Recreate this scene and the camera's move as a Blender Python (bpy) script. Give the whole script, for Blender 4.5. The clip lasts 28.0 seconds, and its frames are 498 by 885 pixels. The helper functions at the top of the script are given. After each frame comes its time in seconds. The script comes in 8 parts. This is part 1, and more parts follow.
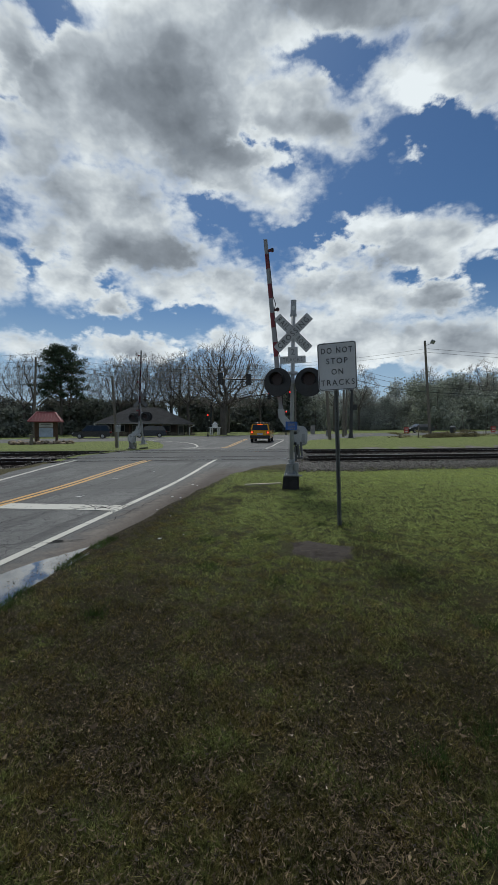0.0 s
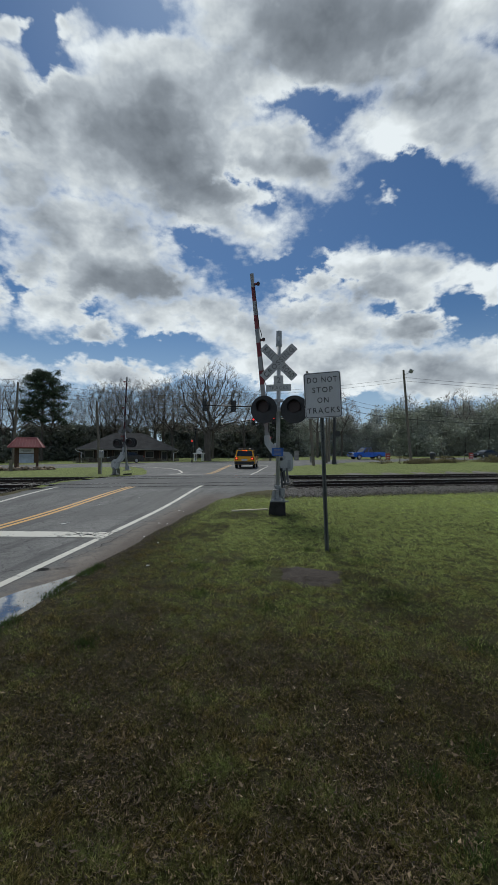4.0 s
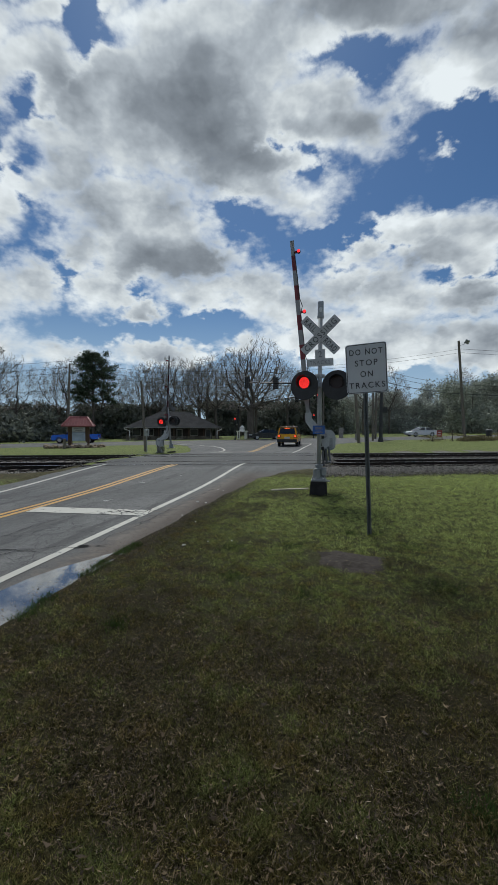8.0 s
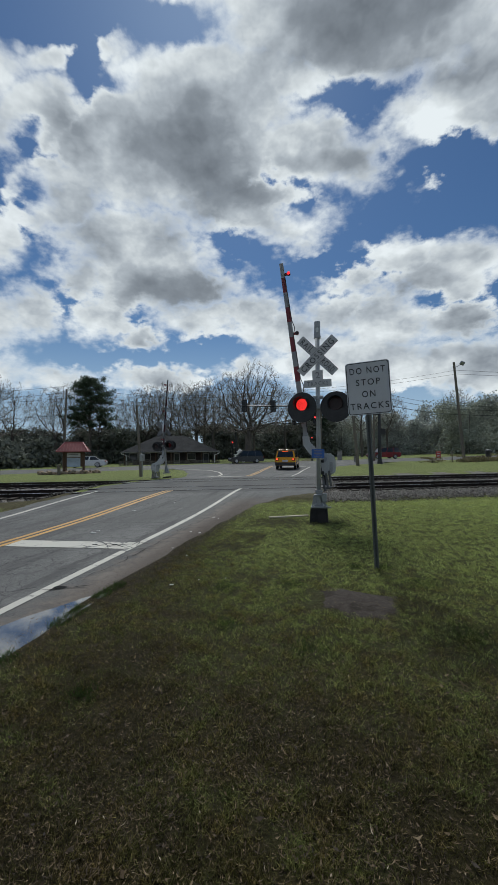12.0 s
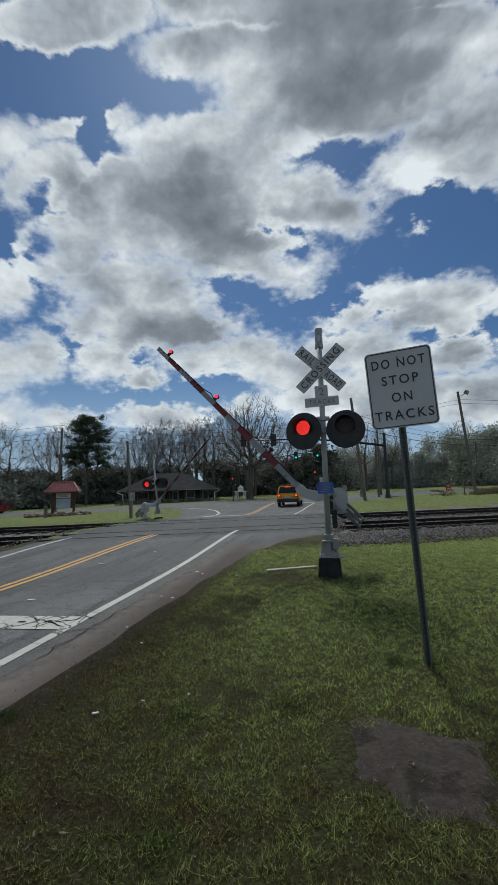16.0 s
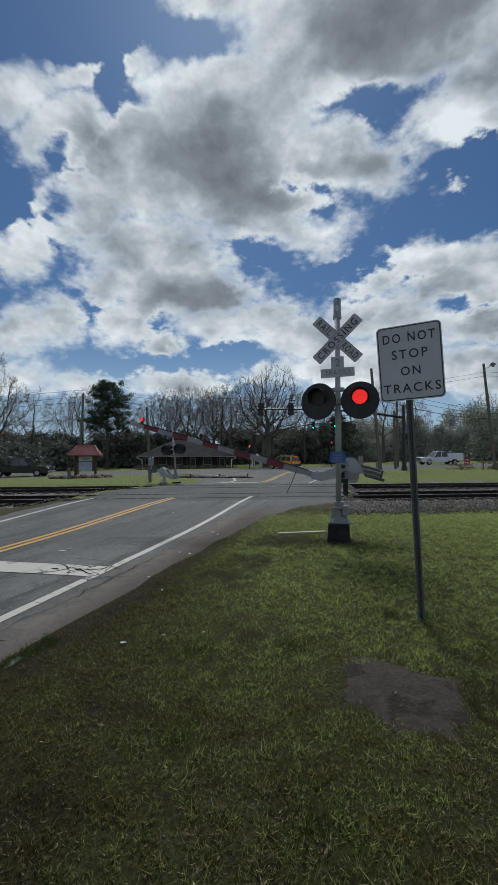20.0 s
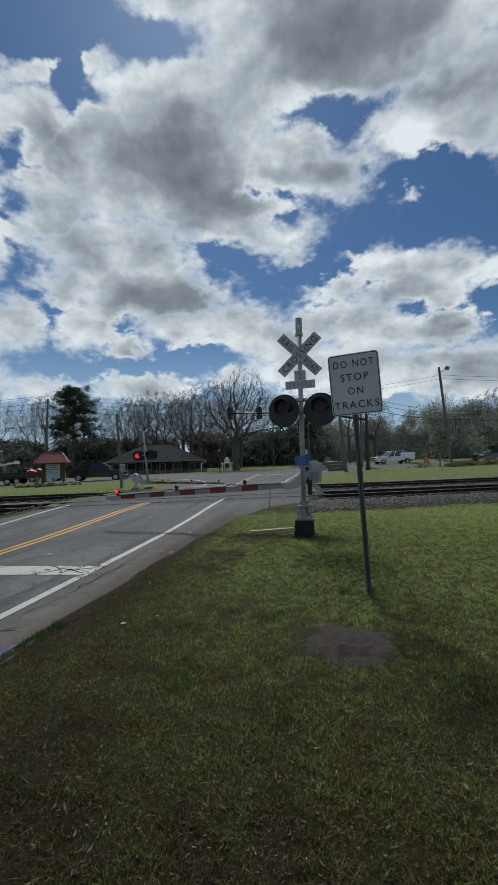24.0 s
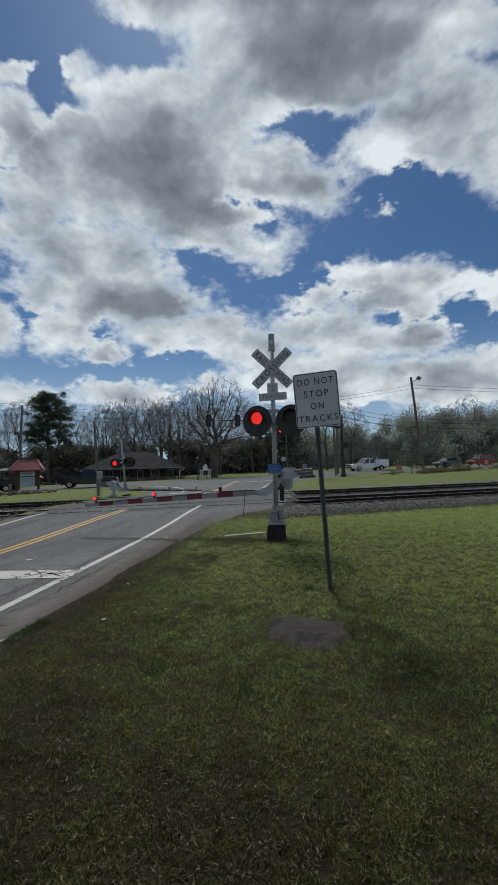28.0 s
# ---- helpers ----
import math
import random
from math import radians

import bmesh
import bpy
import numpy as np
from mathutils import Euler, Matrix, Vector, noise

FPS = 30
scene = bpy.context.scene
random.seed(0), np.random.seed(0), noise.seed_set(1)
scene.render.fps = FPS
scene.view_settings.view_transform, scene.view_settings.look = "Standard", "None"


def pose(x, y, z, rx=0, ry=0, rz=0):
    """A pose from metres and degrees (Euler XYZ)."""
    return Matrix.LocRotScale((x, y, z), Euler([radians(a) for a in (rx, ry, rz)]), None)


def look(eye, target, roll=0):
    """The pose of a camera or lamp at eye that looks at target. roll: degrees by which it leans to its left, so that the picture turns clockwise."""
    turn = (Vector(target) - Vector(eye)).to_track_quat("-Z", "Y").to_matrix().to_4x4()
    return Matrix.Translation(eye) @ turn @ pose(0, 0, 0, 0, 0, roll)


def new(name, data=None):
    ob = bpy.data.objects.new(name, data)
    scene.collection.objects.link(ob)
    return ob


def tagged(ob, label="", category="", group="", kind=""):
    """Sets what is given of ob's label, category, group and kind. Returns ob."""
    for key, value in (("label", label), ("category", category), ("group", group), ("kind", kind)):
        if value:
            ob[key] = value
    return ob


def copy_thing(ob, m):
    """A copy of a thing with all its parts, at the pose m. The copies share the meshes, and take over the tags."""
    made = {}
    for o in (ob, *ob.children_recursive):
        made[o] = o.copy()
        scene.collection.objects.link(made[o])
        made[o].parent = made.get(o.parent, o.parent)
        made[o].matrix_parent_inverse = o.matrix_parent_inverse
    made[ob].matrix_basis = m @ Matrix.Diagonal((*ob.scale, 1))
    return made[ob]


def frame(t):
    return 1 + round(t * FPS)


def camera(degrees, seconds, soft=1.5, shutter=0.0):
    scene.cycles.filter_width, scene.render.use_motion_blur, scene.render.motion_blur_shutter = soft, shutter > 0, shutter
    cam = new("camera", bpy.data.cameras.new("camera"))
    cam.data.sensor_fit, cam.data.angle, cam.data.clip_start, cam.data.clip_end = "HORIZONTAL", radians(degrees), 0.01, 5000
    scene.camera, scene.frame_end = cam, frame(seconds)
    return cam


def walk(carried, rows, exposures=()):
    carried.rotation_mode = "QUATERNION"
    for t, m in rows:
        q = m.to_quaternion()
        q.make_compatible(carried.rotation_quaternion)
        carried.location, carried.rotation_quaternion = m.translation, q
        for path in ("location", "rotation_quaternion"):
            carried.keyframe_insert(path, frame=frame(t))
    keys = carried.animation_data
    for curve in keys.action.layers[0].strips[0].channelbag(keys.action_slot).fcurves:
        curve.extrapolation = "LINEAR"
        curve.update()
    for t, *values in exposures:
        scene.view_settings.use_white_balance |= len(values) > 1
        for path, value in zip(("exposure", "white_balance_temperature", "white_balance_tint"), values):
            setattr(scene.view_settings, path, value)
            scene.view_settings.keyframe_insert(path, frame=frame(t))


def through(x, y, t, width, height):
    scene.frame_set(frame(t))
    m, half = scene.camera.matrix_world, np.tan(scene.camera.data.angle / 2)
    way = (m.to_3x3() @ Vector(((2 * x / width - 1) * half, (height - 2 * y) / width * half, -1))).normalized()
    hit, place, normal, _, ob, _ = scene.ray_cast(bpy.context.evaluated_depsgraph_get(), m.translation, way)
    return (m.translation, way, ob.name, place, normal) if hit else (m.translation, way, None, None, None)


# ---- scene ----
# stops, kelvin, tint
EXPOSURES = [(0, 0.0, 6250, 5), (12, 0.0, 6250, 5), (16, -0.1, 6200, 5), (28, -0.1, 6200, 5)]
PATH = [
    (0, (-0.646, -6.741, 1.723), (-0.918, -4.762, 1.629), 0.5),
    (0.5, (-0.666, -6.776, 1.726), (-0.92, -4.794, 1.636), 0.5),
    (1, (-0.683, -6.773, 1.742), (-0.93, -4.79, 1.651), 0.6),
    (1.5, (-0.676, -6.789, 1.739), (-0.926, -4.806, 1.659), 0.7),
    (2, (-0.695, -6.829, 1.754), (-0.945, -4.845, 1.694), 0.7),
    (2.5, (-0.698, -6.852, 1.735), (-0.943, -4.868, 1.714), 0.6),
    (3, (-0.707, -6.816, 1.73), (-0.942, -4.83, 1.747), 0.7),
    (3.5, (-0.715, -6.842, 1.728), (-0.928, -4.854, 1.77), 0.6),
    (5.5, (-0.7, -6.905, 1.732), (-0.855, -4.911, 1.716), 1.1),
    (6, (-0.706, -6.85, 1.748), (-0.904, -4.861, 1.692), 1.3),
    (6.5, (-0.687, -6.845, 1.746), (-0.953, -4.865, 1.652), 1.4),
    (7, (-0.655, -6.834, 1.752), (-0.985, -4.865, 1.642), 0.8),
    (7.5, (-0.63, -6.78, 1.724), (-1.006, -4.818, 1.623), 0.5),
    (8, (-0.637, -6.592, 1.743), (-1.047, -4.637, 1.666), 0.3),
    (8.5, (-0.639, -6.404, 1.787), (-1.06, -4.449, 1.737), 0.4),
    (9, (-0.6, -6.196, 1.775), (-1.002, -4.237, 1.759), 0.9),
    (9.5, (-0.641, -6.055, 1.786), (-1.008, -4.089, 1.794), 1.1),
    (10, (-0.755, -6.016, 1.78), (-1.043, -4.037, 1.814), 1.5),
    (10.5, (-0.754, -6.07, 1.801), (-0.963, -4.081, 1.859), 1.2),
    (11, (-0.756, -6.1, 1.772), (-1.064, -4.124, 1.811), -0.0),
    (11.5, (-0.72, -6.12, 1.774), (-1.098, -4.157, 1.811), -0.2),
    (13.5, (-0.64, -5.987, 1.772), (-1.063, -4.034, 1.853), -0.6),
    (14, (-0.695, -5.743, 1.765), (-1.087, -3.785, 1.878), -1.1),
    (14.5, (-0.772, -5.401, 1.787), (-1.151, -3.443, 1.937), -1.2),
    (15, (-0.774, -5.015, 1.784), (-1.168, -3.062, 1.965), -1.4),
    (15.5, (-0.848, -4.59, 1.758), (-1.255, -2.643, 1.969), -1.4),
    (16, (-0.815, -4.212, 1.748), (-1.221, -2.267, 1.975), -1.6),
    (16.5, (-0.78, -4.062, 1.747), (-1.134, -2.108, 1.986), -2.2),
    (17, (-0.808, -4.095, 1.737), (-1.128, -2.131, 1.938), -2.0),
    (17.5, (-0.827, -4.218, 1.744), (-1.185, -2.257, 1.899), -1.4),
    (18, (-0.743, -4.333, 1.738), (-1.157, -2.381, 1.868), -0.9),
    (18.5, (-0.675, -4.401, 1.731), (-1.133, -2.457, 1.838), -0.5),
    (19, (-0.713, -4.425, 1.724), (-1.203, -2.488, 1.818), -0.2),
    (19.5, (-0.742, -4.46, 1.722), (-1.241, -2.525, 1.799), -0.0),
    (20, (-0.718, -4.471, 1.715), (-1.215, -2.535, 1.784), -0.0),
    (20.5, (-0.743, -4.484, 1.716), (-1.226, -2.545, 1.788), -0.3),
    (21, (-0.734, -4.478, 1.723), (-1.198, -2.535, 1.814), -0.7),
    (21.5, (-0.748, -4.528, 1.729), (-1.18, -2.578, 1.849), -1.4),
    (22, (-0.773, -4.605, 1.739), (-1.158, -2.648, 1.889), -2.1),
    (22.5, (-0.731, -4.742, 1.739), (-1.059, -2.775, 1.903), -2.6),
    (24.5, (-0.569, -5.311, 1.775), (-0.926, -3.344, 1.834), -1.0),
    (25, (-0.546, -5.304, 1.769), (-0.925, -3.341, 1.825), -1.2),
    (25.5, (-0.603, -5.301, 1.762), (-0.969, -3.335, 1.826), -1.5),
    (26, (-0.701, -5.306, 1.761), (-1.027, -3.334, 1.833), -1.8),
    (26.5, (-0.621, -5.386, 1.752), (-0.905, -3.408, 1.83), -1.9),
    (27, (-0.443, -5.535, 1.76), (-0.69, -3.552, 1.847), -1.8),
    (27.5, (-0.379, -5.673, 1.782), (-0.606, -3.688, 1.88), -1.7),
    (28, (-0.425, -5.711, 1.788), (-0.661, -3.728, 1.902), -1.4),
]
cam = camera(65.0, 28.0)
walk(cam, [(t, look(eye, target, roll)) for t, eye, target, roll in PATH], EXPOSURES)

# ---- world, sun, exposure ----
SUN_AZ, SUN_EL = radians(-18), radians(52)      # azimuth from +y, to the right


def sky_world():
    """Blue sky with broken cumulus: each mass is an oval, its outline broken up by noise."""
    w = bpy.data.worlds.new("sky")
    scene.world = w
    w.use_nodes = True
    nt = w.node_tree
    nt.nodes.clear()
    N, L = nt.nodes.new, nt.links.new
    out, bg = N("ShaderNodeOutputWorld"), N("ShaderNodeBackground")
    L(bg.outputs[0], out.inputs[0])
    d = N("ShaderNodeTexCoord").outputs["Generated"]
    sky = N("ShaderNodeTexSky")
    sky.sky_type, sky.sun_disc = "NISHITA", False
    sky.sun_elevation, sky.sun_rotation = SUN_EL, SUN_AZ
    sky.air_density, sky.dust_density, sky.ozone_density = 1.2, 0.4, 3.0

    def put(sock, v):
        if isinstance(v, (int, float, tuple, Vector)):
            sock.default_value = v
        else:
            L(v, sock)

    def calc(op, a, b=None, c=None, clamp=False):
        n = N("ShaderNodeMath")
        n.operation, n.use_clamp = op, clamp
        for i, v in enumerate((a, b, c)):
            if v is not None:
                put(n.inputs[i], v)
        return n.outputs[0]

    def vec(op, a, b=None, scale=None):
        n = N("ShaderNodeVectorMath")
        n.operation = op
        for i, v in enumerate((a, b)):
            if v is not None:
                put(n.inputs[i], v)
        if scale is not None:
            n.inputs["Scale"].default_value = scale
        return n.outputs["Value"] if op in ("DOT_PRODUCT", "LENGTH") else n.outputs[0]

    def ease(v, a, b, c=0.0, e=1.0):
        n = N("ShaderNodeMapRange")
        n.interpolation_type = "SMOOTHSTEP"
        for k, x in zip(("From Min", "From Max", "To Min", "To Max"), (a, b, c, e)):
            n.inputs[k].default_value = x
        L(v, n.inputs["Value"])
        return n.outputs[0]

    def fbm(v, scale, detail, rough, shift=0.0):
        m = N("ShaderNodeMapping")
        m.inputs["Scale"].default_value = (1, 1, 1.5)
        m.inputs["Location"].default_value = (shift, shift * 0.7, -shift)
        L(v, m.inputs[0])
        n = N("ShaderNodeTexNoise")
        n.inputs["Scale"].default_value, n.inputs["Detail"].default_value, n.inputs["Roughness"].default_value = scale, detail, rough
        L(m.outputs[0], n.inputs["Vector"])
        return n

    def billow(v, scale, detail, shift):
        """Round heads with creases between them, -1 to 1."""
        n = fbm(v, scale, detail, 0.5, shift).outputs["Fac"]
        return calc("SUBTRACT", calc("MULTIPLY", calc("ABSOLUTE", calc("SUBTRACT", n, 0.5)), 8.0), 1.0)

    sep = N("ShaderNodeSeparateXYZ")
    L(d, sep.inputs[0])
    # the sky charted on a plane ahead
    ha, he = radians(HEADING[0]), radians(HEADING[1])
    ahead = Vector((math.sin(ha) * math.cos(he), math.cos(ha) * math.cos(he), math.sin(he)))
    right = Vector((math.cos(ha), -math.sin(ha), 0))
    k = calc("DIVIDE", 180 / math.pi, calc("MAXIMUM", vec("DOT_PRODUCT", d, ahead), 0.08))
    flat = N("ShaderNodeCombineXYZ")
    L(calc("MULTIPLY", vec("DOT_PRODUCT", d, right), k), flat.inputs[0]); L(calc("MULTIPLY", vec("DOT_PRODUCT", d, right.cross(ahead)), k), flat.inputs[1])

    def bent(amounts):
        """The direction in degrees, pushed about by noise."""
        v = flat.outputs[0]
        for scale, detail, amount, shift in amounts:
            c = vec("SUBTRACT", fbm(d, scale, detail, 0.55, shift).outputs["Color"], (0.5, 0.5, 0.5))
            v = vec("ADD", v, vec("MULTIPLY", c, (amount * 1.3, amount, 0.0)))
        return v

    def oval(v, x, y, wide, tall):
        n = N("ShaderNodeVectorMath")
        n.operation = "MULTIPLY_ADD"
        L(v, n.inputs[0])
        n.inputs[1].default_value, n.inputs[2].default_value = (1 / wide, 1 / tall, 0), (-x / wide, -y / tall, 0)
        return vec("LENGTH", n.outputs[0])

    def outline(v, table, soft):
        """Degrees outside (positive) or inside (negative) of the nearest oval."""
        total = None
        for x, y, wide, tall in table:
            r = min(tall * 1.6, math.sqrt(wide * tall))
            e = calc("MULTIPLY_ADD", oval(v, x, y, wide, tall), r, -r)
            total = e if total is None else calc("SMOOTH_MIN", total, e, soft)
        return total

    edge_v = bent(((7.0, 3, 5.0, 3.1), (22.0, 5, 3.0, 1.3)))
    F = outline(edge_v, CLOUDS_HIGH + CLOUDS_MID + CLOUDS_LOW, 0.7)
    holes = calc("MULTIPLY", outline(edge_v, GAPS, 0.5), -1.0)
    F = calc("SMOOTH_MAX", F, holes, 0.8)
    # broken cloud goes on round the rest of the sky
    front = vec("DOT_PRODUCT", d, Vector((-0.16, 0.86, 0.48)))
    around = calc("ADD", calc("MULTIPLY", calc("SUBTRACT", 0.56, fbm(d, 3.4, 6, 0.55, 9.0).outputs["Fac"]), 40.0), ease(front, 0.6, 0.78, -1.5, 14.0))
    F = calc("MINIMUM", F, around)
    rough = calc("MULTIPLY_ADD", billow(d, 22.0, 4, 2.0), -0.75, calc("MULTIPLY", calc("SUBTRACT", fbm(d, 46.0, 5, 0.55, 0.4).outputs["Fac"], 0.5), 3.6))
    E = calc("ADD", F, rough)
    # wisps here, firm heads there
    blur = ease(fbm(d, 6.0, 2, 0.5, 7.7).outputs["Fac"], 0.4, 0.62, 0.9, 3.2)
    cover = ease(calc("DIVIDE", E, blur), 0.9, -0.9)
    # thick parts are grey below, rims and the heads towards the sun are white
    soft_v = bent(((6.0, 3, 6.0, 5.1), (17.0, 3, 1.4, 8.3)))
    belly = None
    for x, y, wide, tall, weight in BELLIES_HIGH + BELLIES_LOW:
        g = ease(oval(soft_v, x, y, wide, tall), 1.75, 0.1, 0.0, weight)
        belly = g if belly is None else calc("SMOOTH_MAX", belly, g, 0.2)
    depth = ease(calc("MULTIPLY_ADD", rough, 0.6, F), 0.4, -2.6)
    to_sun = Vector((math.sin(SUN_AZ) * math.cos(SUN_EL), math.cos(SUN_AZ) * math.cos(SUN_EL), math.sin(SUN_EL)))
    relief = None
    for scale, detail, off, amount, shift in ((5.0, 2, 0.07, 1.3, 0.4), (16.0, 3, 0.02, 0.3, 6.0)):
        r = calc("SUBTRACT", fbm(vec("ADD", d, to_sun * off), scale, detail, 0.55, shift).outputs["Fac"], fbm(d, scale, detail, 0.55, shift).outputs["Fac"])
        r = calc("MULTIPLY", r, amount)
        relief = r if relief is None else calc("ADD", relief, r)
    heads = calc("MULTIPLY", calc("SUBTRACT", billow(vec("ADD", d, to_sun * 0.02), 22.0, 3, 2.0), billow(d, 22.0, 3, 2.0)), 0.055)
    shade = calc("ADD", calc("MULTIPLY_ADD", belly, 0.8, calc("ADD", relief, heads)), 0.13)
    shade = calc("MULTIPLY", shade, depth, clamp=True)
    ramp = N("ShaderNodeValToRGB")
    els = ramp.color_ramp.elements
    els[0].position, els[0].color = 0.0, (0.84, 0.86, 0.88, 1)
    els[1].position, els[1].color = 1.0, (0.15, 0.166, 0.192, 1)
    for pos, col in ((0.16, (0.66, 0.68, 0.70, 1)), (0.36, (0.445, 0.472, 0.512, 1)), (0.62, (0.264, 0.286, 0.322, 1))):
        els.new(pos).color = col
    L(shade, ramp.inputs[0])
    tinted = vec("MULTIPLY", sky.outputs[0], SKY)
    # pale haze low down
    haze = N("ShaderNodeMix"); haze.data_type = "RGBA"
    haze.inputs["B"].default_value = (0.42, 0.54, 0.70, 1)
    L(ease(sep.outputs["Z"], 0.0, 0.34, 0.75, 0.0), haze.inputs["Factor"]); L(tinted, haze.inputs["A"])
    mix = N("ShaderNodeMix"); mix.data_type = "RGBA"
    L(cover, mix.inputs["Factor"]); L(haze.outputs["Result"], mix.inputs["A"]); L(ramp.outputs[0], mix.inputs["B"])
    L(mix.outputs["Result"], bg.inputs["Color"])
    bg.inputs["Strength"].default_value = 1.0


SKY = (0.031, 0.0405, 0.052)
# cloud masses and openings, across and up from the heading, half width, half height (degrees); bellies end with a weight
HEADING = (-8.9, 1.1)
CLOUDS_HIGH = [
    (-14.2, 44.2, 18.2, 10.3), (-9.2, 54.5, 12.4, 5.0), (-22.8, 58.7, 3.1, 2.5), (-17.5, 56.2, 6.6, 2.3), (-0.1, 52.5, 9.1, 7.4), (8.6, 43.2, 10.3, 5.1), (14.0, 40.1, 4.1, 3.7),
    (16.5, 59.9, 19.9, 7.4), (2.4, 61.6, 9.9, 5.8), (29.7, 49.2, 9.1, 5.8), (23.1, 46.3, 5.8, 4.1), (36.3, 52.5, 9.9, 9.1), (16.5, 67.4, 27.3, 9.1), (-31.5, 78.6, 15.7, 6.6), (-8.4, 70.7, 10.8, 5.0), (14.8, 81.4, 34.8, 9.1), (-34.0, 49.2, 8.3, 6.6),
    (-32.8, 57.9, 6.0, 2.2), (-42.3, 55.8, 6.6, 5.0),
]
CLOUDS_MID = [
    (-31.5, 37.6, 8.3, 5.8), (-3.4, 35.1, 10.8, 4.6), (4.5, 31.8, 5.8, 2.6), (6.5, 29.3, 2.5, 1.5), (23.8, 37.4, 0.9, 1.1), (-21.6, 31.8, 10.8, 3.7), (-18.3, 28.5, 10.8, 3.7),
    (-15.8, 24.3, 11.6, 5.0), (-27.4, 25.2, 5.0, 3.5), (-9.6, 23.9, 6.2, 3.7), (-24.1, 19.4, 7.0, 3.3), (-19.1, 16.1, 5.1, 1.7), (-9.2, 18.5, 7.0, 3.1), (-1.3, 18.1, 5.4, 3.5),
    (4.1, 15.6, 5.0, 4.1), (-35.7, 19.8, 5.1, 3.5), (-41.5, 18.5, 5.0, 4.1), (-40.6, 31.0, 5.0, 5.0),
]
CLOUDS_LOW = [
    (20.6, 26.4, 6.2, 3.1), (13.2, 23.5, 5.1, 2.2), (28.9, 26.4, 7.4, 3.1), (26.0, 23.1, 9.1, 3.5), (26.8, 17.7, 7.3, 3.1), (10.3, 19.0, 4.1, 3.7), (17.7, 17.7, 7.0, 5.0),
    (36.3, 25.6, 5.0, 2.6), (43.0, 24.3, 5.8, 3.3), (13.2, 11.5, 13.2, 4.3), (29.7, 11.1, 13.2, 4.0), (43.0, 11.9, 9.9, 5.0), (3.2, 11.1, 5.0, 1.8), (-32.0, 10.1, 6.2, 2.2),
    (-16.2, 9.6, 8.3, 2.2), (-3.8, 10.7, 3.5, 1.5), (-41.5, 11.1, 5.0, 2.5), (43.0, 45.9, 7.4, 5.8),
]
GAPS = [
    (-26.7, 57.0, 2.5, 5.1), (-15.4, 61.2, 5.1, 2.6), (15.0, 46.9, 2.2, 2.0), (8.6, 50.0, 2.5, 0.8), (5.3, 34.4, 2.6, 1.0), (-5.7, 29.1, 4.0, 1.2), (-35.5, 45.0, 2.2, 2.8),
    (-35.3, 38.4, 2.2, 2.2), (-33.0, 27.5, 3.0, 1.3), (23.3, 20.2, 2.0, 1.1), (34.3, 21.2, 2.6, 1.8), (-18.5, 19.5, 1.5, 1.0), (17.7, 40.7, 1.5, 1.5), (-3.8, 26.0, 3.3, 1.8),
    (9.9, 25.2, 2.5, 1.0),
]
BELLIES_HIGH = [
    (-12.9, 43.0, 11.2, 7.9, 0.75), (-16.6, 49.2, 7.4, 5.0, 0.35), (-4.6, 37.2, 9.9, 3.5, 0.55), (8.6, 40.7, 7.9, 2.0, 0.55), (16.5, 61.6, 16.6, 8.3, 0.85), (26.8, 54.1, 9.1, 4.1, 0.7), (0.7, 55.8, 6.6, 5.8, 0.35),
    (-27.4, 42.5, 9.1, 6.6, 0.35), (33.9, 44.2, 5.8, 2.5, 0.25), (17.3, 74.0, 27.3, 5.8, 0.7), (14.8, 82.3, 33.1, 7.4, 0.7), (-9.2, 71.5, 9.1, 3.7, 0.4), (-27.4, 50.8, 10.8, 6.2, 0.32),
]
BELLIES_LOW = [
    (-15.0, 22.7, 9.9, 3.5, 0.75), (-27.8, 24.3, 4.6, 2.3, 0.4), (27.4, 17.3, 6.6, 2.3, 0.7), (21.4, 23.1, 5.8, 1.8, 0.45), (13.2, 11.1, 12.4, 2.5, 0.3), (33.0, 11.5, 7.4, 2.3, 0.35), (3.2, 33.0, 7.4, 1.5, 0.3),
    (-34.0, 19.0, 4.1, 2.0, 0.35), (-15.8, 8.2, 7.4, 1.2, 0.3), (-31.5, 34.3, 6.6, 3.7, 0.3),
]
sky_world()
sun = new("sun", bpy.data.lights.new("sun", "SUN"))
sun.data.energy, sun.data.angle, sun.data.color = 2.7, radians(14), (1.0, 0.97, 0.92)
sun.matrix_world = look((0, 0, 60), (-math.sin(SUN_AZ) * 40, -math.cos(SUN_AZ) * 40, 60 - 40 * math.tan(SUN_EL)))


# ---- materials ----
def nodes_of(name):
    m = bpy.data.materials.new(name)
    m.use_nodes = True
    return m, m.node_tree.nodes, m.node_tree.links, m.node_tree.nodes["Principled BSDF"]


def noise_node(N, L, vec, scale, detail=5, rough=0.6, stretch=None):
    n = N.new("ShaderNodeTexNoise")
    n.inputs["Scale"].default_value, n.inputs["Detail"].default_value, n.inputs["Roughness"].default_value = scale, detail, rough
    if stretch:
        mp = N.new("ShaderNodeMapping")
        mp.inputs["Scale"].default_value = stretch
        L.new(vec, mp.inputs[0])
        vec = mp.outputs[0]
    L.new(vec, n.inputs["Vector"])
    return n.outputs["Fac"]


